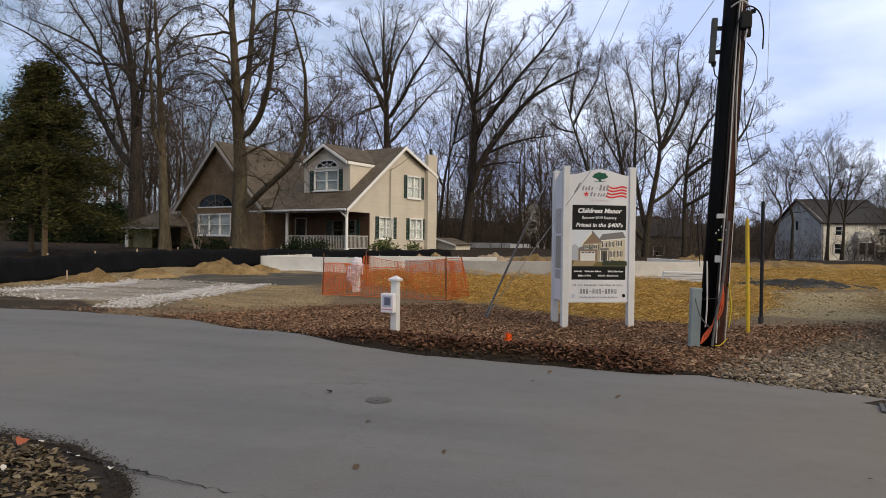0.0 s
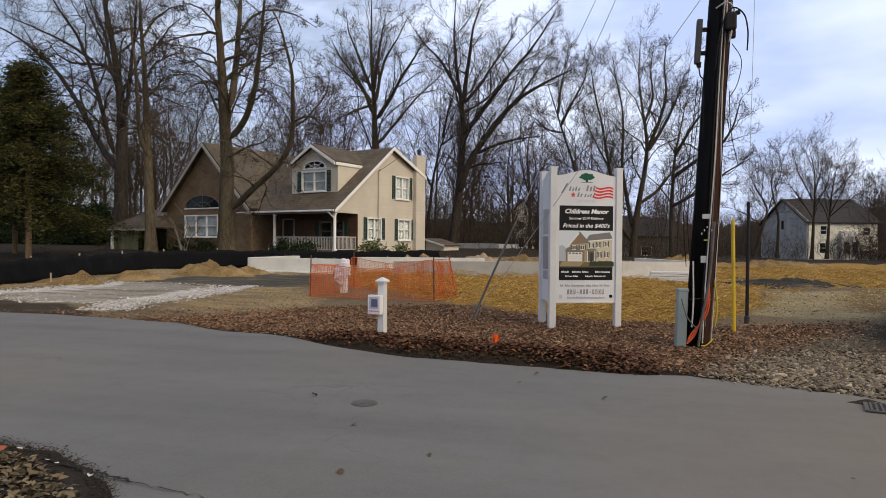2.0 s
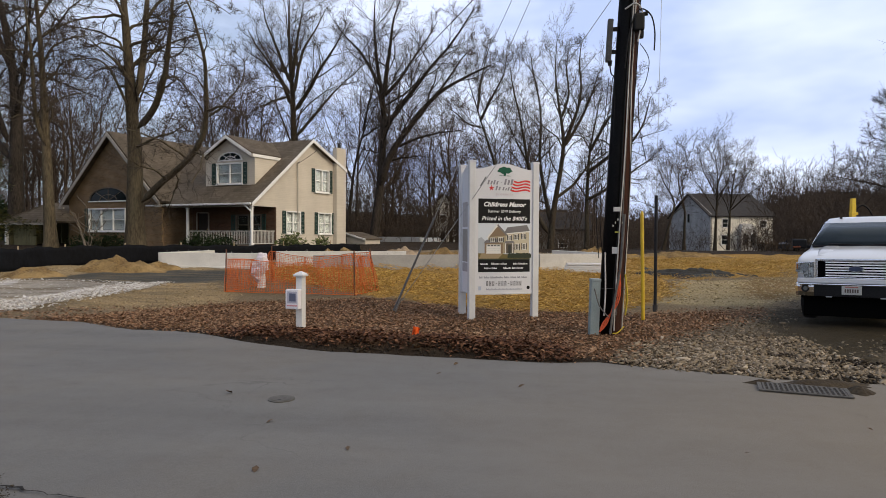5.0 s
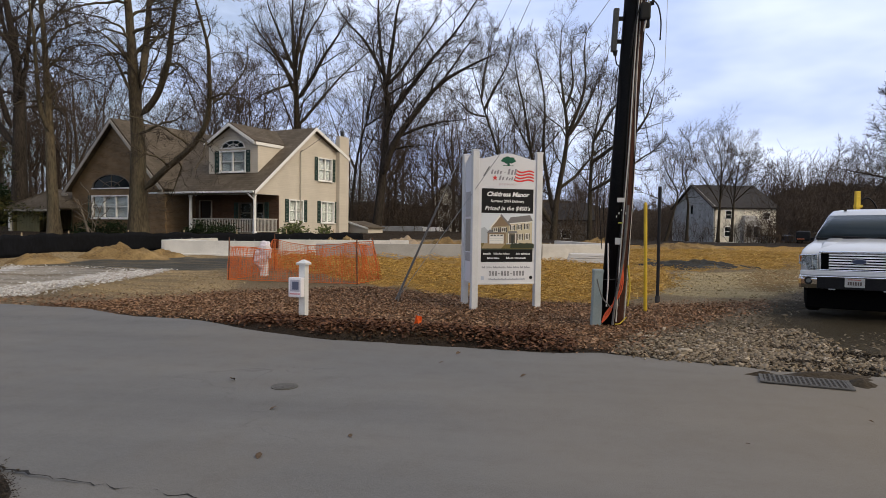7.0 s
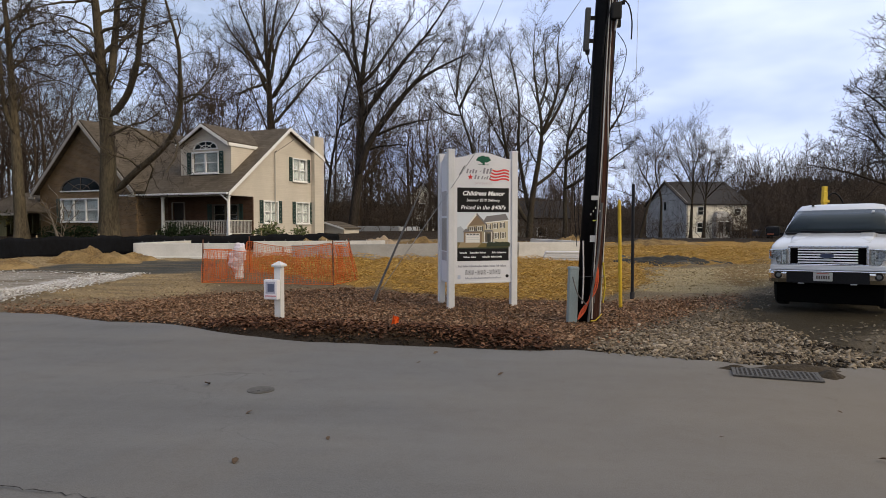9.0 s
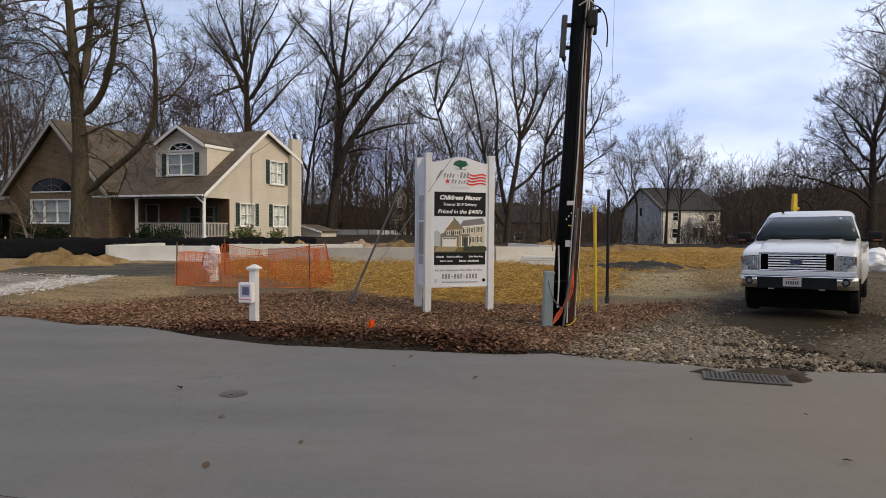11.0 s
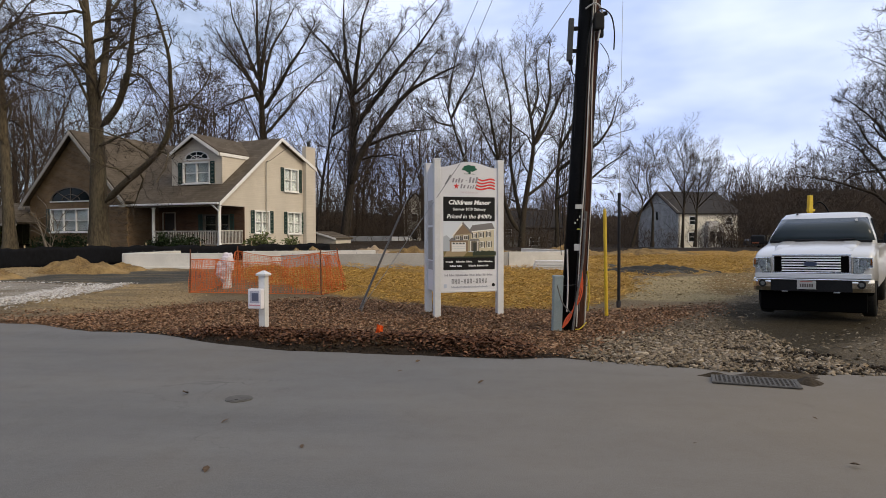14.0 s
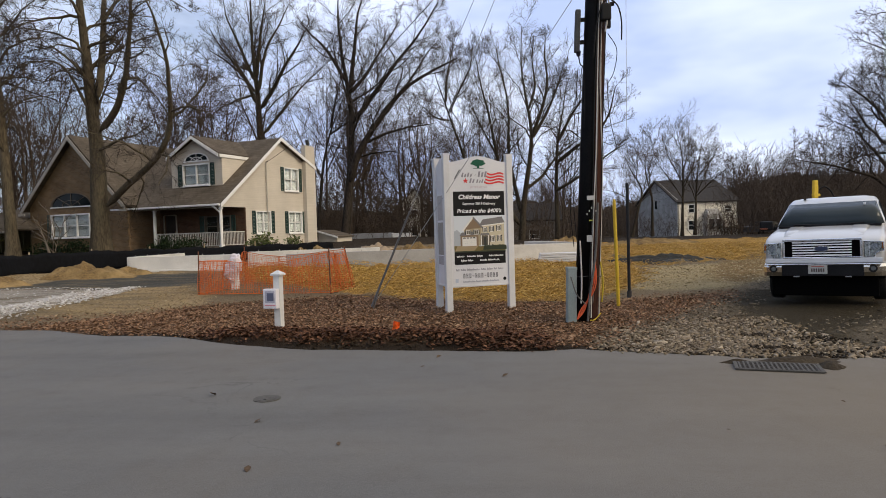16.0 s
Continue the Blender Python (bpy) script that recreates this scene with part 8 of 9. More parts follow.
shrub(-15.6, 35.5, 1.0, 0.7, 1.1, BOX_LEAF, 2, "dark green clipped shrub before the porch")
shrub(-24.3, 36.4, 1.1, 0.7, 1.05, BOX_LEAF, 3, "dark green low shrub under the wing window")
shrub(-22.5, 36.1, 1.1, 0.7, 1.0, BOX_LEAF, 4, "dark green low shrub under the wing window")
shrub(-11.9, 37.0, 0.8, 0.6, 1.15, LAUREL, 5, "yellowish-green laurel bush at the house corner", 0.12, 40, 16)
shrub(-10.3, 37.6, 0.45, 0.4, 0.9, LAUREL, 6, "small yellowish-green laurel bush beside the gable", 0.11, 18, 14)
for i, (x, y, rx, h) in enumerate(((-44.0, 52, 2.4, 4.4), (-47.6, 53, 2.5, 3.8), (-51.5, 54, 2.6, 4.6), (-55.5, 55, 2.6, 4.0))):
    o = shrub(x, y, rx, 1.4, h, BOX_LEAF, 80 + i, "dark evergreen thicket in the shade of the woods", 0.2, 90, 42)
    o.name, o["group"] = "evergreen_thicket", "evergreen thickets"
tree("sapling", 30.5, [[(-20.2, 0.4), (-20.5, 1.5), (-20.9, 2.6)], [(-20.2, 0.5), (-19.9, 1.6), (-19.5, 2.6)], [(-20.2, 0.5), (-20.1, 1.7), (-20.3, 3.0)]], 0.09, 61,
     "small pale multi-stemmed bare tree by the house", (6, 4, 3), reach=0.5, r_min=0.006, single=True,
     bark=surface("pale_bark", (0.12, 0.1, 0.08), (0.2, 0.17, 0.135), 3, 0.9))

# ---- buildings beyond the lot ----
GREY_SIDING = brick_material("grey_siding", (0.36, 0.35, 0.335), (0.40, 0.39, 0.375), (0.25, 0.24, 0.23), 4.0, 0.15, "XZ", 0.3)
# siding for flanks, greyed: their shade is put into the colour
SHADED_FLANK = brick_material("shaded_flank", (0.34, 0.335, 0.32), (0.39, 0.38, 0.365), (0.29, 0.28, 0.27), 4.0, 0.15, "YZ", 0.3)
CREAM = brick_material("cream_siding", (0.70, 0.665, 0.575), (0.75, 0.715, 0.63), (0.55, 0.52, 0.45), 4.0, 0.15, "XZ", 0.3)
DARK_ROOF = surface("charcoal_roof", (0.026, 0.024, 0.024), (0.05, 0.046, 0.044), 2, 0.9, bump=0.3)


def far_house(name, x, y, yaw, w, d, eave, ridge, front, side, label, windows=(), z0=-0.6, deck=False, axis="x"):
    """A plain house: front along x at y = 0; windows: (x, z, width, height) on the front; negative width: on the west side at depth x."""
    ob = empty(name, Matrix.Translation((x, y, z0)) @ Matrix.Rotation(radians(yaw), 4, "Z"))
    tagged(ob, label, "house", "houses beyond the lot")
    holes_f = [rect(a, a + b, c, c + e) for a, c, b, e in windows if b > 0]
    holes_s = [rect(-a + b, -a, c, c + e) for a, c, b, e in windows if b < 0]
    part("front_wall", wall_plate(rect(0, w, 0, eave), holes_f, 0.2, Matrix()), front, ob)
    west = Matrix.Rotation(radians(-90), 4, "Z")
    if axis == "x":
        out_s = [(-d, 0), (0, 0), (0, eave), (-d / 2, ridge), (-d, eave)]
    else:
        out_s = rect(-d, 0, 0, eave)
    part("side_wall", wall_plate(out_s, holes_s, 0.2, west @ Matrix.Translation((0, 0.003, 0))), side, ob)
    part("east_wall", boxed((w - 0.1, d / 2, eave / 2), (0.2, d, eave)), side, ob)
    part("rear_wall", boxed((w / 2, d - 0.1, eave / 2), (w, 0.2, eave)), front, ob)
    bm = bmesh.new()
    if axis == "x":
        k = (ridge - eave) / (d / 2) * 0.4
        slab(bm, (-0.4, -0.4, eave - k), (w + 0.4, -0.4, eave - k), (w + 0.4, d / 2, ridge), (-0.4, d / 2, ridge), 0.15)
        slab(bm, (-0.4, d / 2, ridge), (w + 0.4, d / 2, ridge), (w + 0.4, d + 0.4, eave - k), (-0.4, d + 0.4, eave - k), 0.15)
    else:
        k = (ridge - eave) / (w / 2) * 0.4
        slab(bm, (-0.4, -0.4, eave - k), (w / 2, -0.4, ridge), (w / 2, d, ridge), (-0.4, d, eave - k), -0.15)
        slab(bm, (w / 2, -0.4, ridge), (w + 0.4, -0.4, eave - k), (w + 0.4, d, eave - k), (w / 2, d, ridge), -0.15)
        part("gable", prism([(0, eave), (w, eave), (w / 2, ridge - 0.1)], "y", 0.0, 0.2), front, ob)
    part("roof", bm, DARK_ROOF, ob)
    for a, c, b, e in windows:
        if b > 0:
            wo = part("window", boxed((a + b / 2, 0.1, c + e / 2), (b + 0.02, 0.05, e + 0.02)), DARK_GLASS, ob)
            bm = bmesh.new()
            for q, s in (((a + b / 2, -0.02, c + e), (b + 0.2, 0.06, 0.1)), ((a + b / 2, -0.02, c), (b + 0.2, 0.06, 0.1)), ((a, -0.02, c + e / 2), (0.1, 0.06, e)),
                         ((a + b, -0.02, c + e / 2), (0.1, 0.06, e)), ((a + b / 2, 0.03, c + e / 2), (b, 0.05, 0.06))):
                box(bm, q, s)
            part("frame", bm, WHITE_PAINT, wo)
        else:
            wo = part("window", boxed((0.1, a - b / 2, c + e / 2), (0.05, -b + 0.02, e + 0.02)), DARK_GLASS, ob)
    return ob


fh = far_house("house", 29.9, 96, 11, 9.4, 13.2, 5.35, 8.75, CREAM, SHADED_FLANK, "cream-sided two-storey house beyond bare trees",
               ((1.7, 3.5, 0.9, 1.2), (1.6, 1.0, 0.9, 1.4), (7.4, 3.5, 1.0, 1.0), (6.4, 4.3, -0.8, 1.3)))
bm = loft([[(3.2, -1.2, 0), (5.6, -1.2, 0), (5.6, 0, 0), (3.2, 0, 0)], [(3.2, -1.2, 3.0), (5.6, -1.2, 3.0), (5.6, 0, 3.0), (3.2, 0, 3.0)], [(3.6, -0.8, 3.7), (5.2, -0.8, 3.7), (5.2, 0, 3.9), (3.6, 0, 3.9)]])
bmesh.ops.translate(bm, vec=(0.75, 0, 0.15), verts=bm.verts)
bay = part("bay", bm, GREY_SIDING, fh, "bay with tall dark windows")
for x in (4.6, 5.7):
    part("bay_window", boxed((x, -1.21, 1.75), (0.75, 0.04, 1.5)), DARK_GLASS, bay)
    part("bay_trim", boxed((x, -1.215, 2.55), (0.9, 0.05, 0.1)), WHITE_PAINT, bay)
DECK_WOOD = surface("brown_deck", (0.11, 0.075, 0.05), (0.17, 0.12, 0.085), 3, 0.9)
part("deck", boxed((9.4, -1.2, 1.2), (5.2, 2.4, 0.2)), DECK_WOOD, fh)
for i in range(14):
    part("baluster", boxed((6.9 + 0.38 * i, -2.35, 1.75), (0.08, 0.08, 1.0)), DECK_WOOD, fh)
part("deck_rail", boxed((9.4, -2.35, 2.25), (5.2, 0.1, 0.1)), DECK_WOOD, fh)
for i in range(4):
    part("deck_post", boxed((7.0 + 1.6 * i, -2.2, 0.5), (0.14, 0.14, 1.3)), DECK_WOOD, fh)
# grey siding darkened: the trees' shade is put into the colour
SHADED_SIDING = brick_material("shaded_siding", (0.15, 0.14, 0.125), (0.19, 0.18, 0.165), (0.12, 0.11, 0.1), 4.0, 0.15, "XZ", 0.3)
far_house("house", 3.2, 86, 0, 8.4, 9, 3.2, 5.4, SHADED_SIDING, SHADED_FLANK, "grey house with dark roof behind trees",
          ((1.0, 1.9, 1.0, 0.9), (4.4, 0.6, 1.2, 1.1)))
far_house("house", -9.9, 92, 6, 3.6, 8, 6.0, 8.0, CREAM, SHADED_FLANK, "pale gabled house behind trees", ((1.3, 4.0, 0.8, 1.1), (1.3, 1.4, 0.8, 1.3)), axis="y")

# low shed and trailer behind the lot
tr = empty("utility_trailer", pose(-9.2, 60, 0.3))
tagged(tr, "grey box trailer parked behind the lot", "trailer")
part("body", boxed((0, 0, 0.62), (3.9, 1.8, 0.95), 0.05), surface("trailer_grey", (0.22, 0.23, 0.25), (0.3, 0.31, 0.33), 2, 0.6), tr)
for x in (-0.9, 0.9):
    part("wheel", rodded((x, -0.95, 0.2), (x, -0.7, 0.2), 0.24, 0.24, 14), TYRE, tr)
sh = empty("storage_box", pose(-6.4, 60, 0.35))
tagged(sh, "small white storage box behind the lot", "box")
part("body", boxed((0, 0, 0.48), (1.6, 1.2, 0.9), 0.06), WHITE_PAINT, sh)
part("lid", boxed((0, 0, 0.95), (1.7, 1.3, 0.08), 0.03), WHITE_PAINT, sh)

# dark car parked far behind the truck
car = empty("car", pose(31.2, 70, 0.0, 0, 0, 15))
tagged(car, "dark car parked far beyond the straw field", "car")
bm = loft([[(-2.2, s * 0.85, 0.35) for s in (-1, 1)] + [(-2.2, s * 0.8, 0.85) for s in (1, -1)], [(-1.9, s * 0.9, 0.3) for s in (-1, 1)] + [(-1.9, s * 0.86, 0.98) for s in (1, -1)],
           [(1.9, s * 0.9, 0.3) for s in (-1, 1)] + [(1.9, s * 0.86, 0.92) for s in (1, -1)], [(2.2, s * 0.85, 0.35) for s in (-1, 1)] + [(2.2, s * 0.8, 0.8) for s in (1, -1)]])
part("body", bm, plain("dark_car_paint", (0.02, 0.022, 0.03), 0.3, 0.0, 0.6), car)
bm = loft([[(-1.6, -0.8, 0.95), (1.2, -0.8, 0.95), (1.2, 0.8, 0.95), (-1.6, 0.8, 0.95)], [(-1.3, -0.66, 1.45), (0.6, -0.66, 1.45), (0.6, 0.66, 1.45), (-1.3, 0.66, 1.45)]])
part("cabin", bm, DARK_GLASS, car)
for x in (-1.4, 1.4):
    for s in (-1, 1):
        part("wheel", rodded((x, s * 0.72, 0.32), (x, s * 0.92, 0.32), 0.32, 0.32, 16), TYRE, car)


# ---- loose cover: leaves, stones, straw ----
def scatter(rng, poly, n, keep=None):
    P_ = np.array(poly)
    lo_, hi_ = P_.min(0), P_.max(0)
    xs_, ys_ = [], []
    while sum(map(len, xs_)) < n:
        x, y = rng.uniform(lo_[0], hi_[0], n), rng.uniform(lo_[1], hi_[1], n)
        w = zone(x, y, poly, 0.7) > rng.random(n)
        w &= (y > road_edge(x) + rng.normal(0.09, 0.08, n) + 0.17 * sstep(-4.0, -3.0, x) * (1 - sstep(-0.4, 0.6, x)))
        if keep is not None:
            w &= keep(x, y)
        xs_.append(x[w])
        ys_.append(y[w])
    return np.concatenate(xs_)[:n], np.concatenate(ys_)[:n]


def leaf_mesh(rng, x, y, z, size):
    """Curled dead leaves: a folded lozenge of four faces each."""
    n = len(x)
    c = np.stack([x, y, z], -1)
    yaw = rng.uniform(0, 2 * np.pi, n)
    tilt = rng.normal(0, 0.33, (n, 2))
    a = unit(np.stack([np.cos(yaw), np.sin(yaw), tilt[:, 0]], -1))
    b = unit(np.cross(np.stack([tilt[:, 1], tilt[:, 0] * 0.5, np.ones(n)], -1), a))
    up = np.cross(a, b)
    s = (size * rng.uniform(0.55, 1.35, n))[:, None]
    curl = rng.uniform(0.05, 0.5, n)[:, None]
    V = np.stack([c - a * s, c - a * s * 0.2 + b * s * 0.55 + up * s * curl, c + a * s * 0.5 + b * s * 0.4 + up * s * curl * 0.8, c + a * s + up * s * curl * 0.5,
                  c + a * s * 0.4 - b * s * 0.45 + up * s * curl, c - a * s * 0.3 - b * s * 0.5 + up * s * curl * 0.9], 1).reshape(-1, 3)
    i = np.arange(n)[:, None] * 6
    F = np.concatenate([i + np.array([0, 1, 2, 3]), i + np.array([0, 3, 4, 5])])
    return V, F


def stones(rng, x, y, z, size, flat=0.45):
    """Broken stones: irregular eight-cornered lumps."""
    n = len(x)
    cube = np.array([(-1, -1, -1), (1, -1, -1), (1, 1, -1), (-1, 1, -1), (-1, -1, 1), (1, -1, 1), (1, 1, 1), (-1, 1, 1)], float)
    S = (size * rng.lognormal(0, 0.4, n))[:, None, None]
    v = cube[None] * (1 + rng.normal(0, 0.22, (n, 8, 3))) * S * np.array([0.8, 0.4, 0.42 * flat])
    v[:, 4:, :2] *= rng.uniform(0.5, 0.9, (n, 1, 1))
    a = rng.uniform(0, 2 * np.pi, n)
    ca, sa = np.cos(a)[:, None], np.sin(a)[:, None]
    t = rng.normal(0, 0.3, (n, 1))
    X, Y, Z = v[..., 0], v[..., 1], v[..., 2]
    V = np.stack([X * ca - Y * sa + x[:, None], X * sa + Y * ca + y[:, None], Z + t * X + z[:, None]], -1).reshape(-1, 3)
    f = np.array([(3, 2, 1, 0), (4, 5, 6, 7), (0, 1, 5, 4), (1, 2, 6, 5), (2, 3, 7, 6), (3, 0, 4, 7)])
    return V, (np.arange(n)[:, None, None] * 8 + f[None]).reshape(-1, 4)


DEAD_LEAF = island_surface("dead_leaf", [(0.145, 0.078, 0.043), (0.27, 0.152, 0.086), (0.085, 0.046, 0.027), (0.32, 0.2, 0.12), (0.22, 0.114, 0.062), (0.36, 0.25, 0.16)])
rng = np.random.default_rng(71)
HEAP = [(-4.3, 8.4), (-3.4, 10.0), (-1.0, 9.6), (0.9, 9.3), (1.5, 7.7), (-1.5, 7.7)]
x1, y1 = scatter(rng, LITTER, 30000, lambda x, y: zone(x, y, HEAP, 0.5) < rng.random(len(x)))
x2, y2 = scatter(rng, HEAP, 11000)
x3, y3 = scatter(rng, [(-14, 10), (-9, 12.6), (-5, 14), (-4, 9), (-9, 9.8)], 2600)
hz = rough_land(x2, y2) + rng.uniform(-0.01, 0.09, len(x2)) * (0.6 + 0.4 * np.sin(5.1 * x2) * np.sin(6.3 * y2))
# dark red-brown leaves; the darkest tones paint the shadow in the heap's gaps
heap = part_mesh("dead_leaves", quads_mesh("dead_leaves", *leaf_mesh(rng, x2, y2, hz, 0.032)),
                 island_surface("dark_dead_leaf", [(0.055, 0.025, 0.015), (0.15, 0.07, 0.039), (0.025, 0.014, 0.0095), (0.21, 0.108, 0.061), (0.095, 0.044, 0.025), (0.03, 0.016, 0.01)]))
tagged(heap, "dark dead leaves heaped along the road", "leaves", kind="stuff")
lx, ly = np.concatenate([x1, x3]), np.concatenate([y1, y3])
lz = rough_land(lx, ly) + rng.uniform(-0.005, 0.025, len(lx))
leaves = part_mesh("dead_leaves", quads_mesh("dead_leaves", *leaf_mesh(rng, lx, ly, lz, 0.027)), DEAD_LEAF)
tagged(leaves, "thick layer of curled brown dead leaves", "leaves", kind="stuff")
# near verge
n = 8000
vx_ = rng.uniform(-6.5, -1.9, n)
vy_ = np.interp(vx_, NEAR_X, NEAR_Y) - 0.24 - np.abs(rng.normal(0, 0.04, n)) - np.abs(rng.normal(0, 1.1, n))
ok = (vy_ > -1)
leaves2 = part_mesh("dead_leaves", quads_mesh("dead_leaves", *leaf_mesh(rng, vx_[ok], vy_[ok], rng.uniform(0.03, 0.075, ok.sum()), 0.03)),
                    island_surface("tan_dead_leaf", [(0.075, 0.056, 0.033), (0.15, 0.115, 0.068), (0.035, 0.025, 0.015), (0.11, 0.08, 0.045), (0.2, 0.16, 0.1), (0.024, 0.018, 0.012)]))
tagged(leaves2, "scattered tan dead leaves on the near verge", "leaves", kind="stuff")
big = part_mesh("maple_leaf", quads_mesh("leaf", *leaf_mesh(rng, np.array([-3.5]), np.array([3.62]), np.array([0.06]), 0.085)), plain("russet_leaf", (0.32, 0.09, 0.04), 0.8))
tagged(big, "large russet fallen leaf on the verge", "leaf")
n = 2600
wx_ = rng.uniform(-4.6, -1.95, n)
wy_ = np.interp(wx_, NEAR_X, NEAR_Y) + rng.normal(-0.03, 0.06, n)
grit = part_mesh("soil_grit", quads_mesh("soil_grit", *stones(rng, wx_, wy_, np.full(n, 0.01), 0.0055, 0.5)), island_surface("soil_crumb", [(0.016, 0.012, 0.009), (0.05, 0.04, 0.03), (0.03, 0.023, 0.017)]))
tagged(grit, "dark soil crumbs strewn along the verge", "soil", kind="stuff")
PALE_LEAF = surface("pale_leaf", (0.42, 0.39, 0.34), (0.6, 0.57, 0.5), 8, 0.8, bump=0)
for x, y in ((-3.42, 3.72), (-2.93, 3.53), (-3.04, 3.57), (-2.53, 3.37), (-2.51, 3.16), (-3.2, 3.2)):
    o = part_mesh("pale_leaf", quads_mesh("leaf", *leaf_mesh(rng, np.array([x]), np.array([y]), np.array([0.05]), 0.03)), PALE_LEAF)
    tagged(o, "single bleached leaf on the dark verge soil", "leaf", "pale leaves on the verge")
# single leaves lying on the road
DARK_LEAF = surface("brown_leaf", (0.06, 0.04, 0.026), (0.13, 0.09, 0.06), 6, 0.9, bump=0)
for i, (x, y) in enumerate(((-0.55, 4.4), (-1.05, 3.92), (2.3, 4.6), (-0.15, 7.0), (0.0, 7.55), (0.75, 6.5), (-1.35, 5.0), (1.35, 6.2), (3.2, 4.2), (3.5, 5.3), (-2.1, 5.9), (4.6, 5.9))):
    o = part_mesh("fallen_leaf", quads_mesh("leaf", *leaf_mesh(rng, np.array([x]), np.array([y]), np.array([0.014]), 0.036)), DARK_LEAF)
    tagged(o, "single curled dead leaf on the asphalt", "leaf", "leaves on the road")


GREY_STONE = island_surface("grey_stone", [(0.06, 0.046, 0.03), (0.12, 0.096, 0.066), (0.2, 0.168, 0.122), (0.085, 0.066, 0.044), (0.27, 0.23, 0.172), (0.036, 0.027, 0.019)], 0.9)
not_mud = lambda x, y: zone(x, y, MUD_SHADE, 1.1) < rng.random(len(x)) * 0.95
sx, sy = scatter(rng, [(1.7, 7.2), (2.9, 9.6), (4.4, 12.0), (6.2, 14.2), (13, 22), (15, 20), (12, 11), (11, 6.5)], 13000, not_mud)
sx2, sy2 = scatter(rng, [(1.9, 7.4), (3.0, 9.4), (5.0, 10.5), (5.2, 7.0), (3.4, 7.2)], 9500, not_mud)
gravel = part_mesh("gravel", quads_mesh("gravel", *stones(rng, sx, sy, rough_land(sx, sy) + 0.003, 0.021)), GREY_STONE)
pale = part_mesh("gravel", quads_mesh("gravel", *stones(rng, sx2, sy2, rough_land(sx2, sy2) + rng.uniform(0.0, 0.02, len(sx2)), 0.026, 0.55)),
                 island_surface("pale_stone", [(0.1, 0.076, 0.049), (0.22, 0.178, 0.124), (0.036, 0.026, 0.017), (0.38, 0.32, 0.24), (0.15, 0.115, 0.077), (0.25, 0.195, 0.132), (0.06, 0.044, 0.028)]))
tagged(pale, "pale broken stone at the driveway's mouth", "gravel", kind="stuff")
tagged(gravel, "loose broken grey stone on the driveway", "gravel", kind="stuff")
gx, gy = scatter(rng, [(1.9, 7.4), (3.2, 9.6), (5.0, 12.2), (4.7, 10.4), (4.2, 8.6), (3.4, 7.3)], 1100)
lf = part_mesh("dead_leaves", quads_mesh("dead_leaves", *leaf_mesh(rng, gx, gy, rough_land(gx, gy) + 0.02, 0.027)),
               island_surface("drab_dead_leaf", [(0.08, 0.055, 0.034), (0.2, 0.15, 0.1), (0.045, 0.03, 0.019), (0.29, 0.23, 0.165), (0.13, 0.086, 0.053)]))
dx_, dy_ = scatter(rng, DRY + OCHRE[-3:], 2600)
dry = part_mesh("soil_crumb", quads_mesh("soil_crumb", *stones(rng, dx_, dy_, rough_land(dx_, dy_) + 0.006, 0.024, 0.5)),
                island_surface("dry_crumb", [(0.2, 0.15, 0.07), (0.4, 0.32, 0.18), (0.13, 0.095, 0.045), (0.5, 0.42, 0.27), (0.28, 0.21, 0.11)]))
tagged(dry, "dry tan crumbs on the worn ground beside the drive", "soil", kind="stuff")
tagged(lf, "dead leaves blown among the driveway stones", "leaves", kind="stuff")
cx, cy = scatter(rng, CHIPS_A, 3600)
cx2, cy2 = scatter(rng, CHIPS_B, 2400)
cx3, cy3 = scatter(rng, CHIPS_C, 2000)
cx, cy = np.concatenate([cx, cx2, cx3]), np.concatenate([cy, cy2, cy3])
chips = part_mesh("stone_chips", quads_mesh("stone_chips", *stones(rng, cx, cy, rough_land(cx, cy) + 0.035, 0.026)),
                  island_surface("white_stone", [(0.42, 0.40, 0.37), (0.70, 0.68, 0.66), (0.26, 0.23, 0.19), (0.58, 0.56, 0.54), (0.36, 0.33, 0.29)]))
tagged(chips, "white crushed stone spread on the building lot", "gravel", kind="stuff")

ux, uy = scatter(rng, SAND, 3600, lambda x, y: zone(x, y, DAMP, 0.6) < 0.3)
crumbs = part_mesh("soil_crumb", quads_mesh("soil_crumb", *stones(rng, ux, uy, rough_land(ux, uy) + 0.006, 0.026, 0.5)),
                   island_surface("tan_crumb", [(0.22, 0.165, 0.09), (0.32, 0.24, 0.135), (0.17, 0.125, 0.07), (0.38, 0.295, 0.175), (0.26, 0.195, 0.11)]))
tagged(crumbs, "loose tan soil crumbs over the building lot", "soil", kind="stuff")

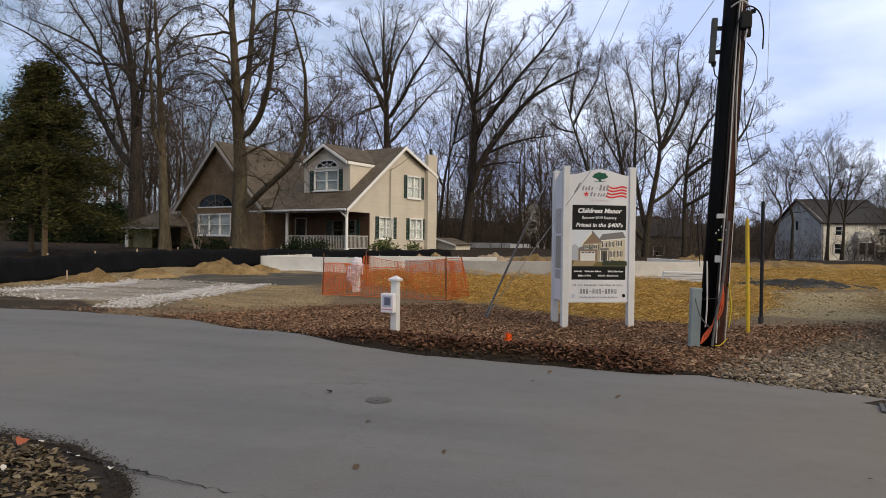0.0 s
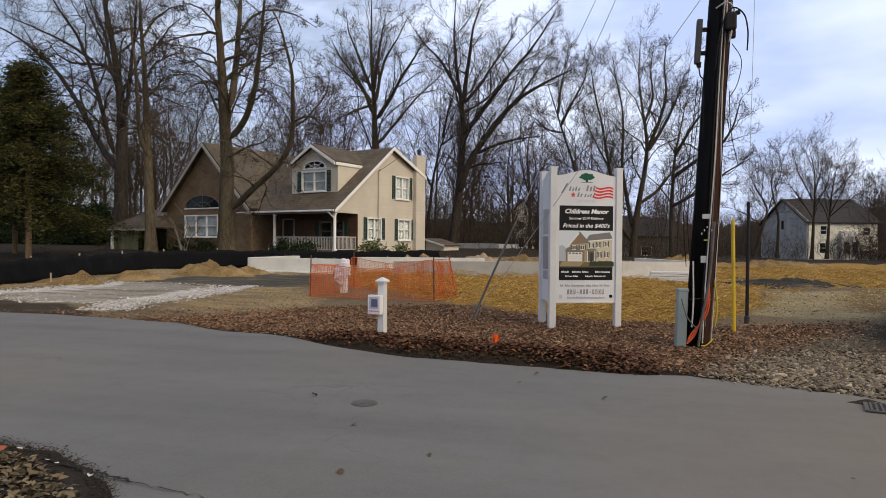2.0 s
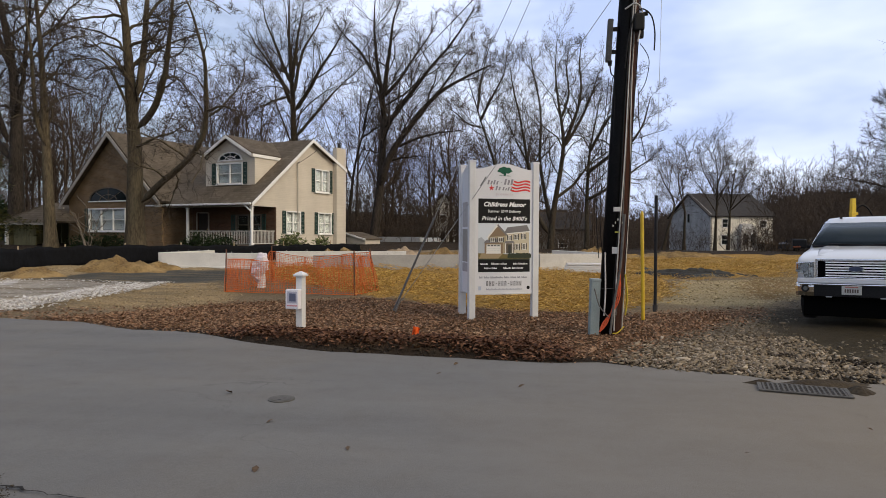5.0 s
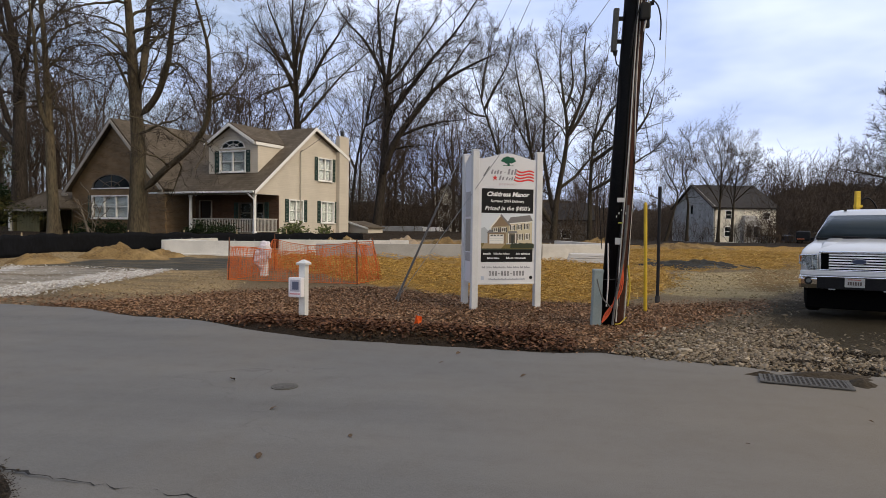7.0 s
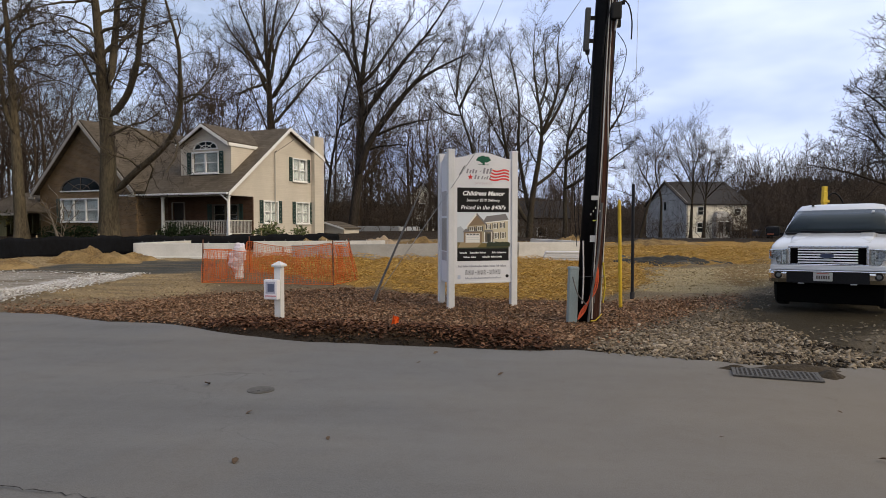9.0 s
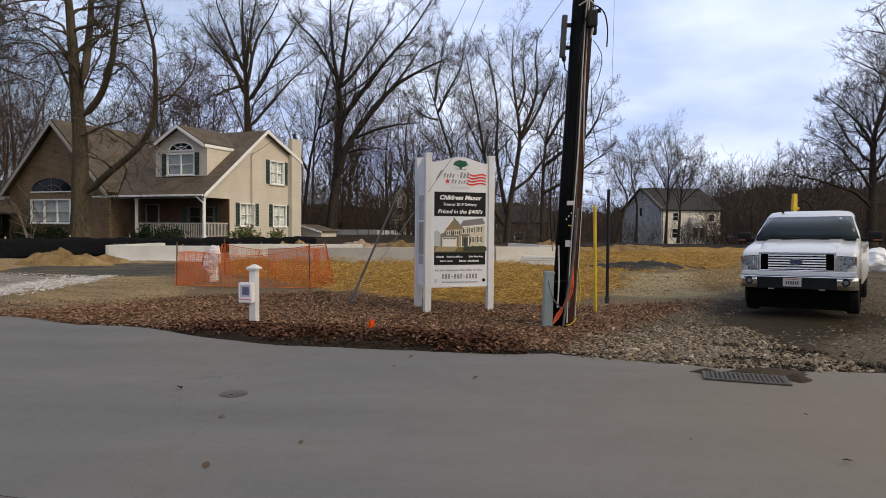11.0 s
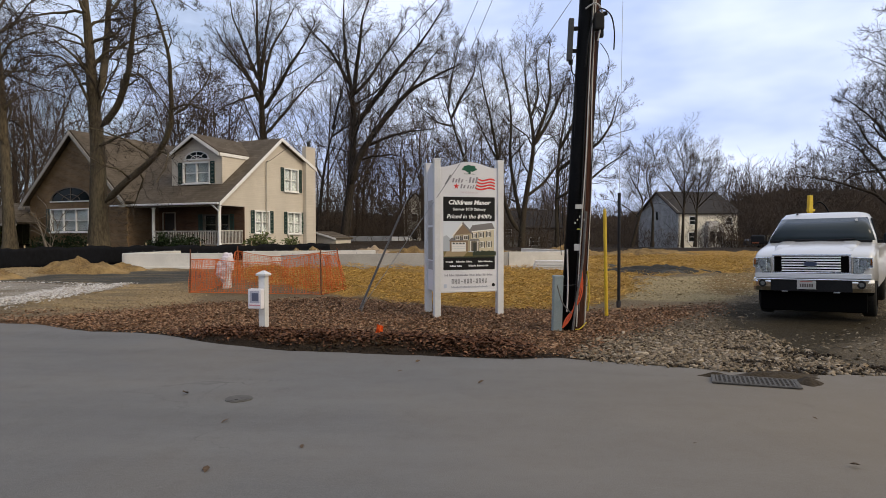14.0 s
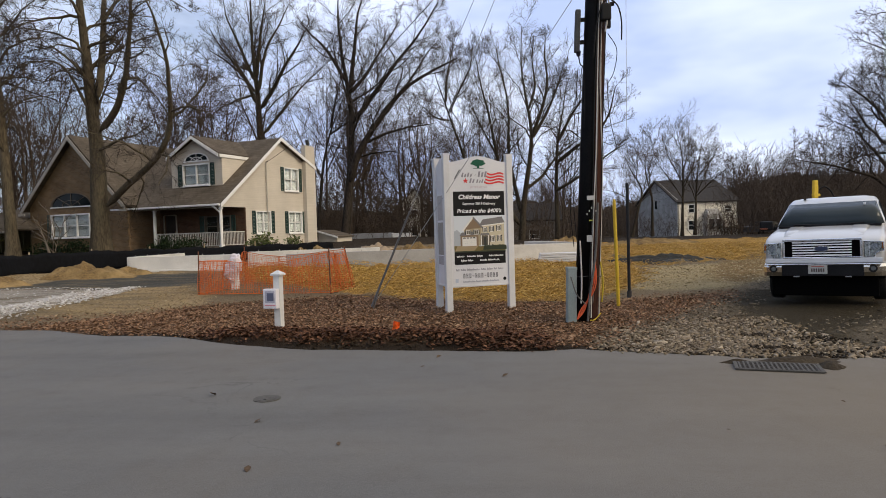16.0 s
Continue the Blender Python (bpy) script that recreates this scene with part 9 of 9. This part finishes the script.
STRAW_MAT = island_surface("dry_straw", [(0.25, 0.138, 0.03), (0.57, 0.37, 0.105), (0.43, 0.255, 0.057), (0.66, 0.47, 0.165), (0.33, 0.184, 0.04), (0.52, 0.33, 0.085)])
tx, ty = scatter(rng, STRAW, 34000, lambda x, y: (y < 40) & (np.hypot((x - 7.8) / 2.2, (y - 25.4) / 1.5) > 1) & (rng.random(len(x)) < np.clip(18 / y, 0.3, 1) ** 1.5))
tuft = np.maximum(0, np.sin(tx * 2.9 + 1.3 * np.sin(ty * 1.7)) * np.sin(ty * 2.3 + 0.8 * tx)) + 0.5 * np.maximum(0, np.sin(tx * 6.1 + ty) * np.sin(ty * 5.2))
tz = rough_land(tx, ty) + rng.uniform(0.02, 0.09, len(tx)) + 0.11 * tuft
n = len(tx)
yaw = rng.uniform(0, np.pi, n)
L = rng.uniform(0.04, 0.13, n)
dirn = np.stack([np.cos(yaw), np.sin(yaw), rng.normal(0, 0.3, n)], -1) * L[:, None]
mid = np.stack([tx, ty, tz], -1)
SP = np.stack([mid - dirn, mid + dirn], 1)
straw = part_mesh("straw", quads_mesh("straw", *cones(SP, np.full((n, 2), 0.0085))), STRAW_MAT)
tagged(straw, "loose golden straw mulch over bare soil", "straw", kind="stuff")

# dark clods of soil pushed up round the drain and the drive's mouth
CLOD = island_surface("dark_clod", [(0.012, 0.009, 0.006), (0.035, 0.026, 0.017), (0.02, 0.015, 0.01), (0.06, 0.045, 0.03)])
kx, ky = [], []
for x, y, a, b, n in ((4.28, 8.8, 0.16, 0.05, 120), (4.05, 7.72, 0.13, 0.1, 260), (4.95, 8.5, 0.2, 0.08, 180), (5.15, 7.42, 0.3, 0.1, 160), (3.2, 7.55, 0.4, 0.04, 70), (4.3, 7.15, 0.2, 0.1, 120),
                      (2.3, 7.95, 0.5, 0.04, 80), (-0.5, 8.35, 1.2, 0.1, 300)):
    kx.append(rng.normal(x, a, n))
    ky.append(rng.normal(y, b, n))
kx, ky = np.concatenate(kx), np.concatenate(ky)
ok = ky > road_edge(kx) + 0.03
kx, ky = kx[ok], ky[ok]
clods = part_mesh("soil_clods", quads_mesh("soil_clods", *stones(rng, kx, ky, rough_land(kx, ky) + rng.uniform(0, 0.03, len(kx)), 0.02, 0.8)), CLOD)
tagged(clods, "dark wet soil clods heaped along the road edge", "soil", kind="stuff")
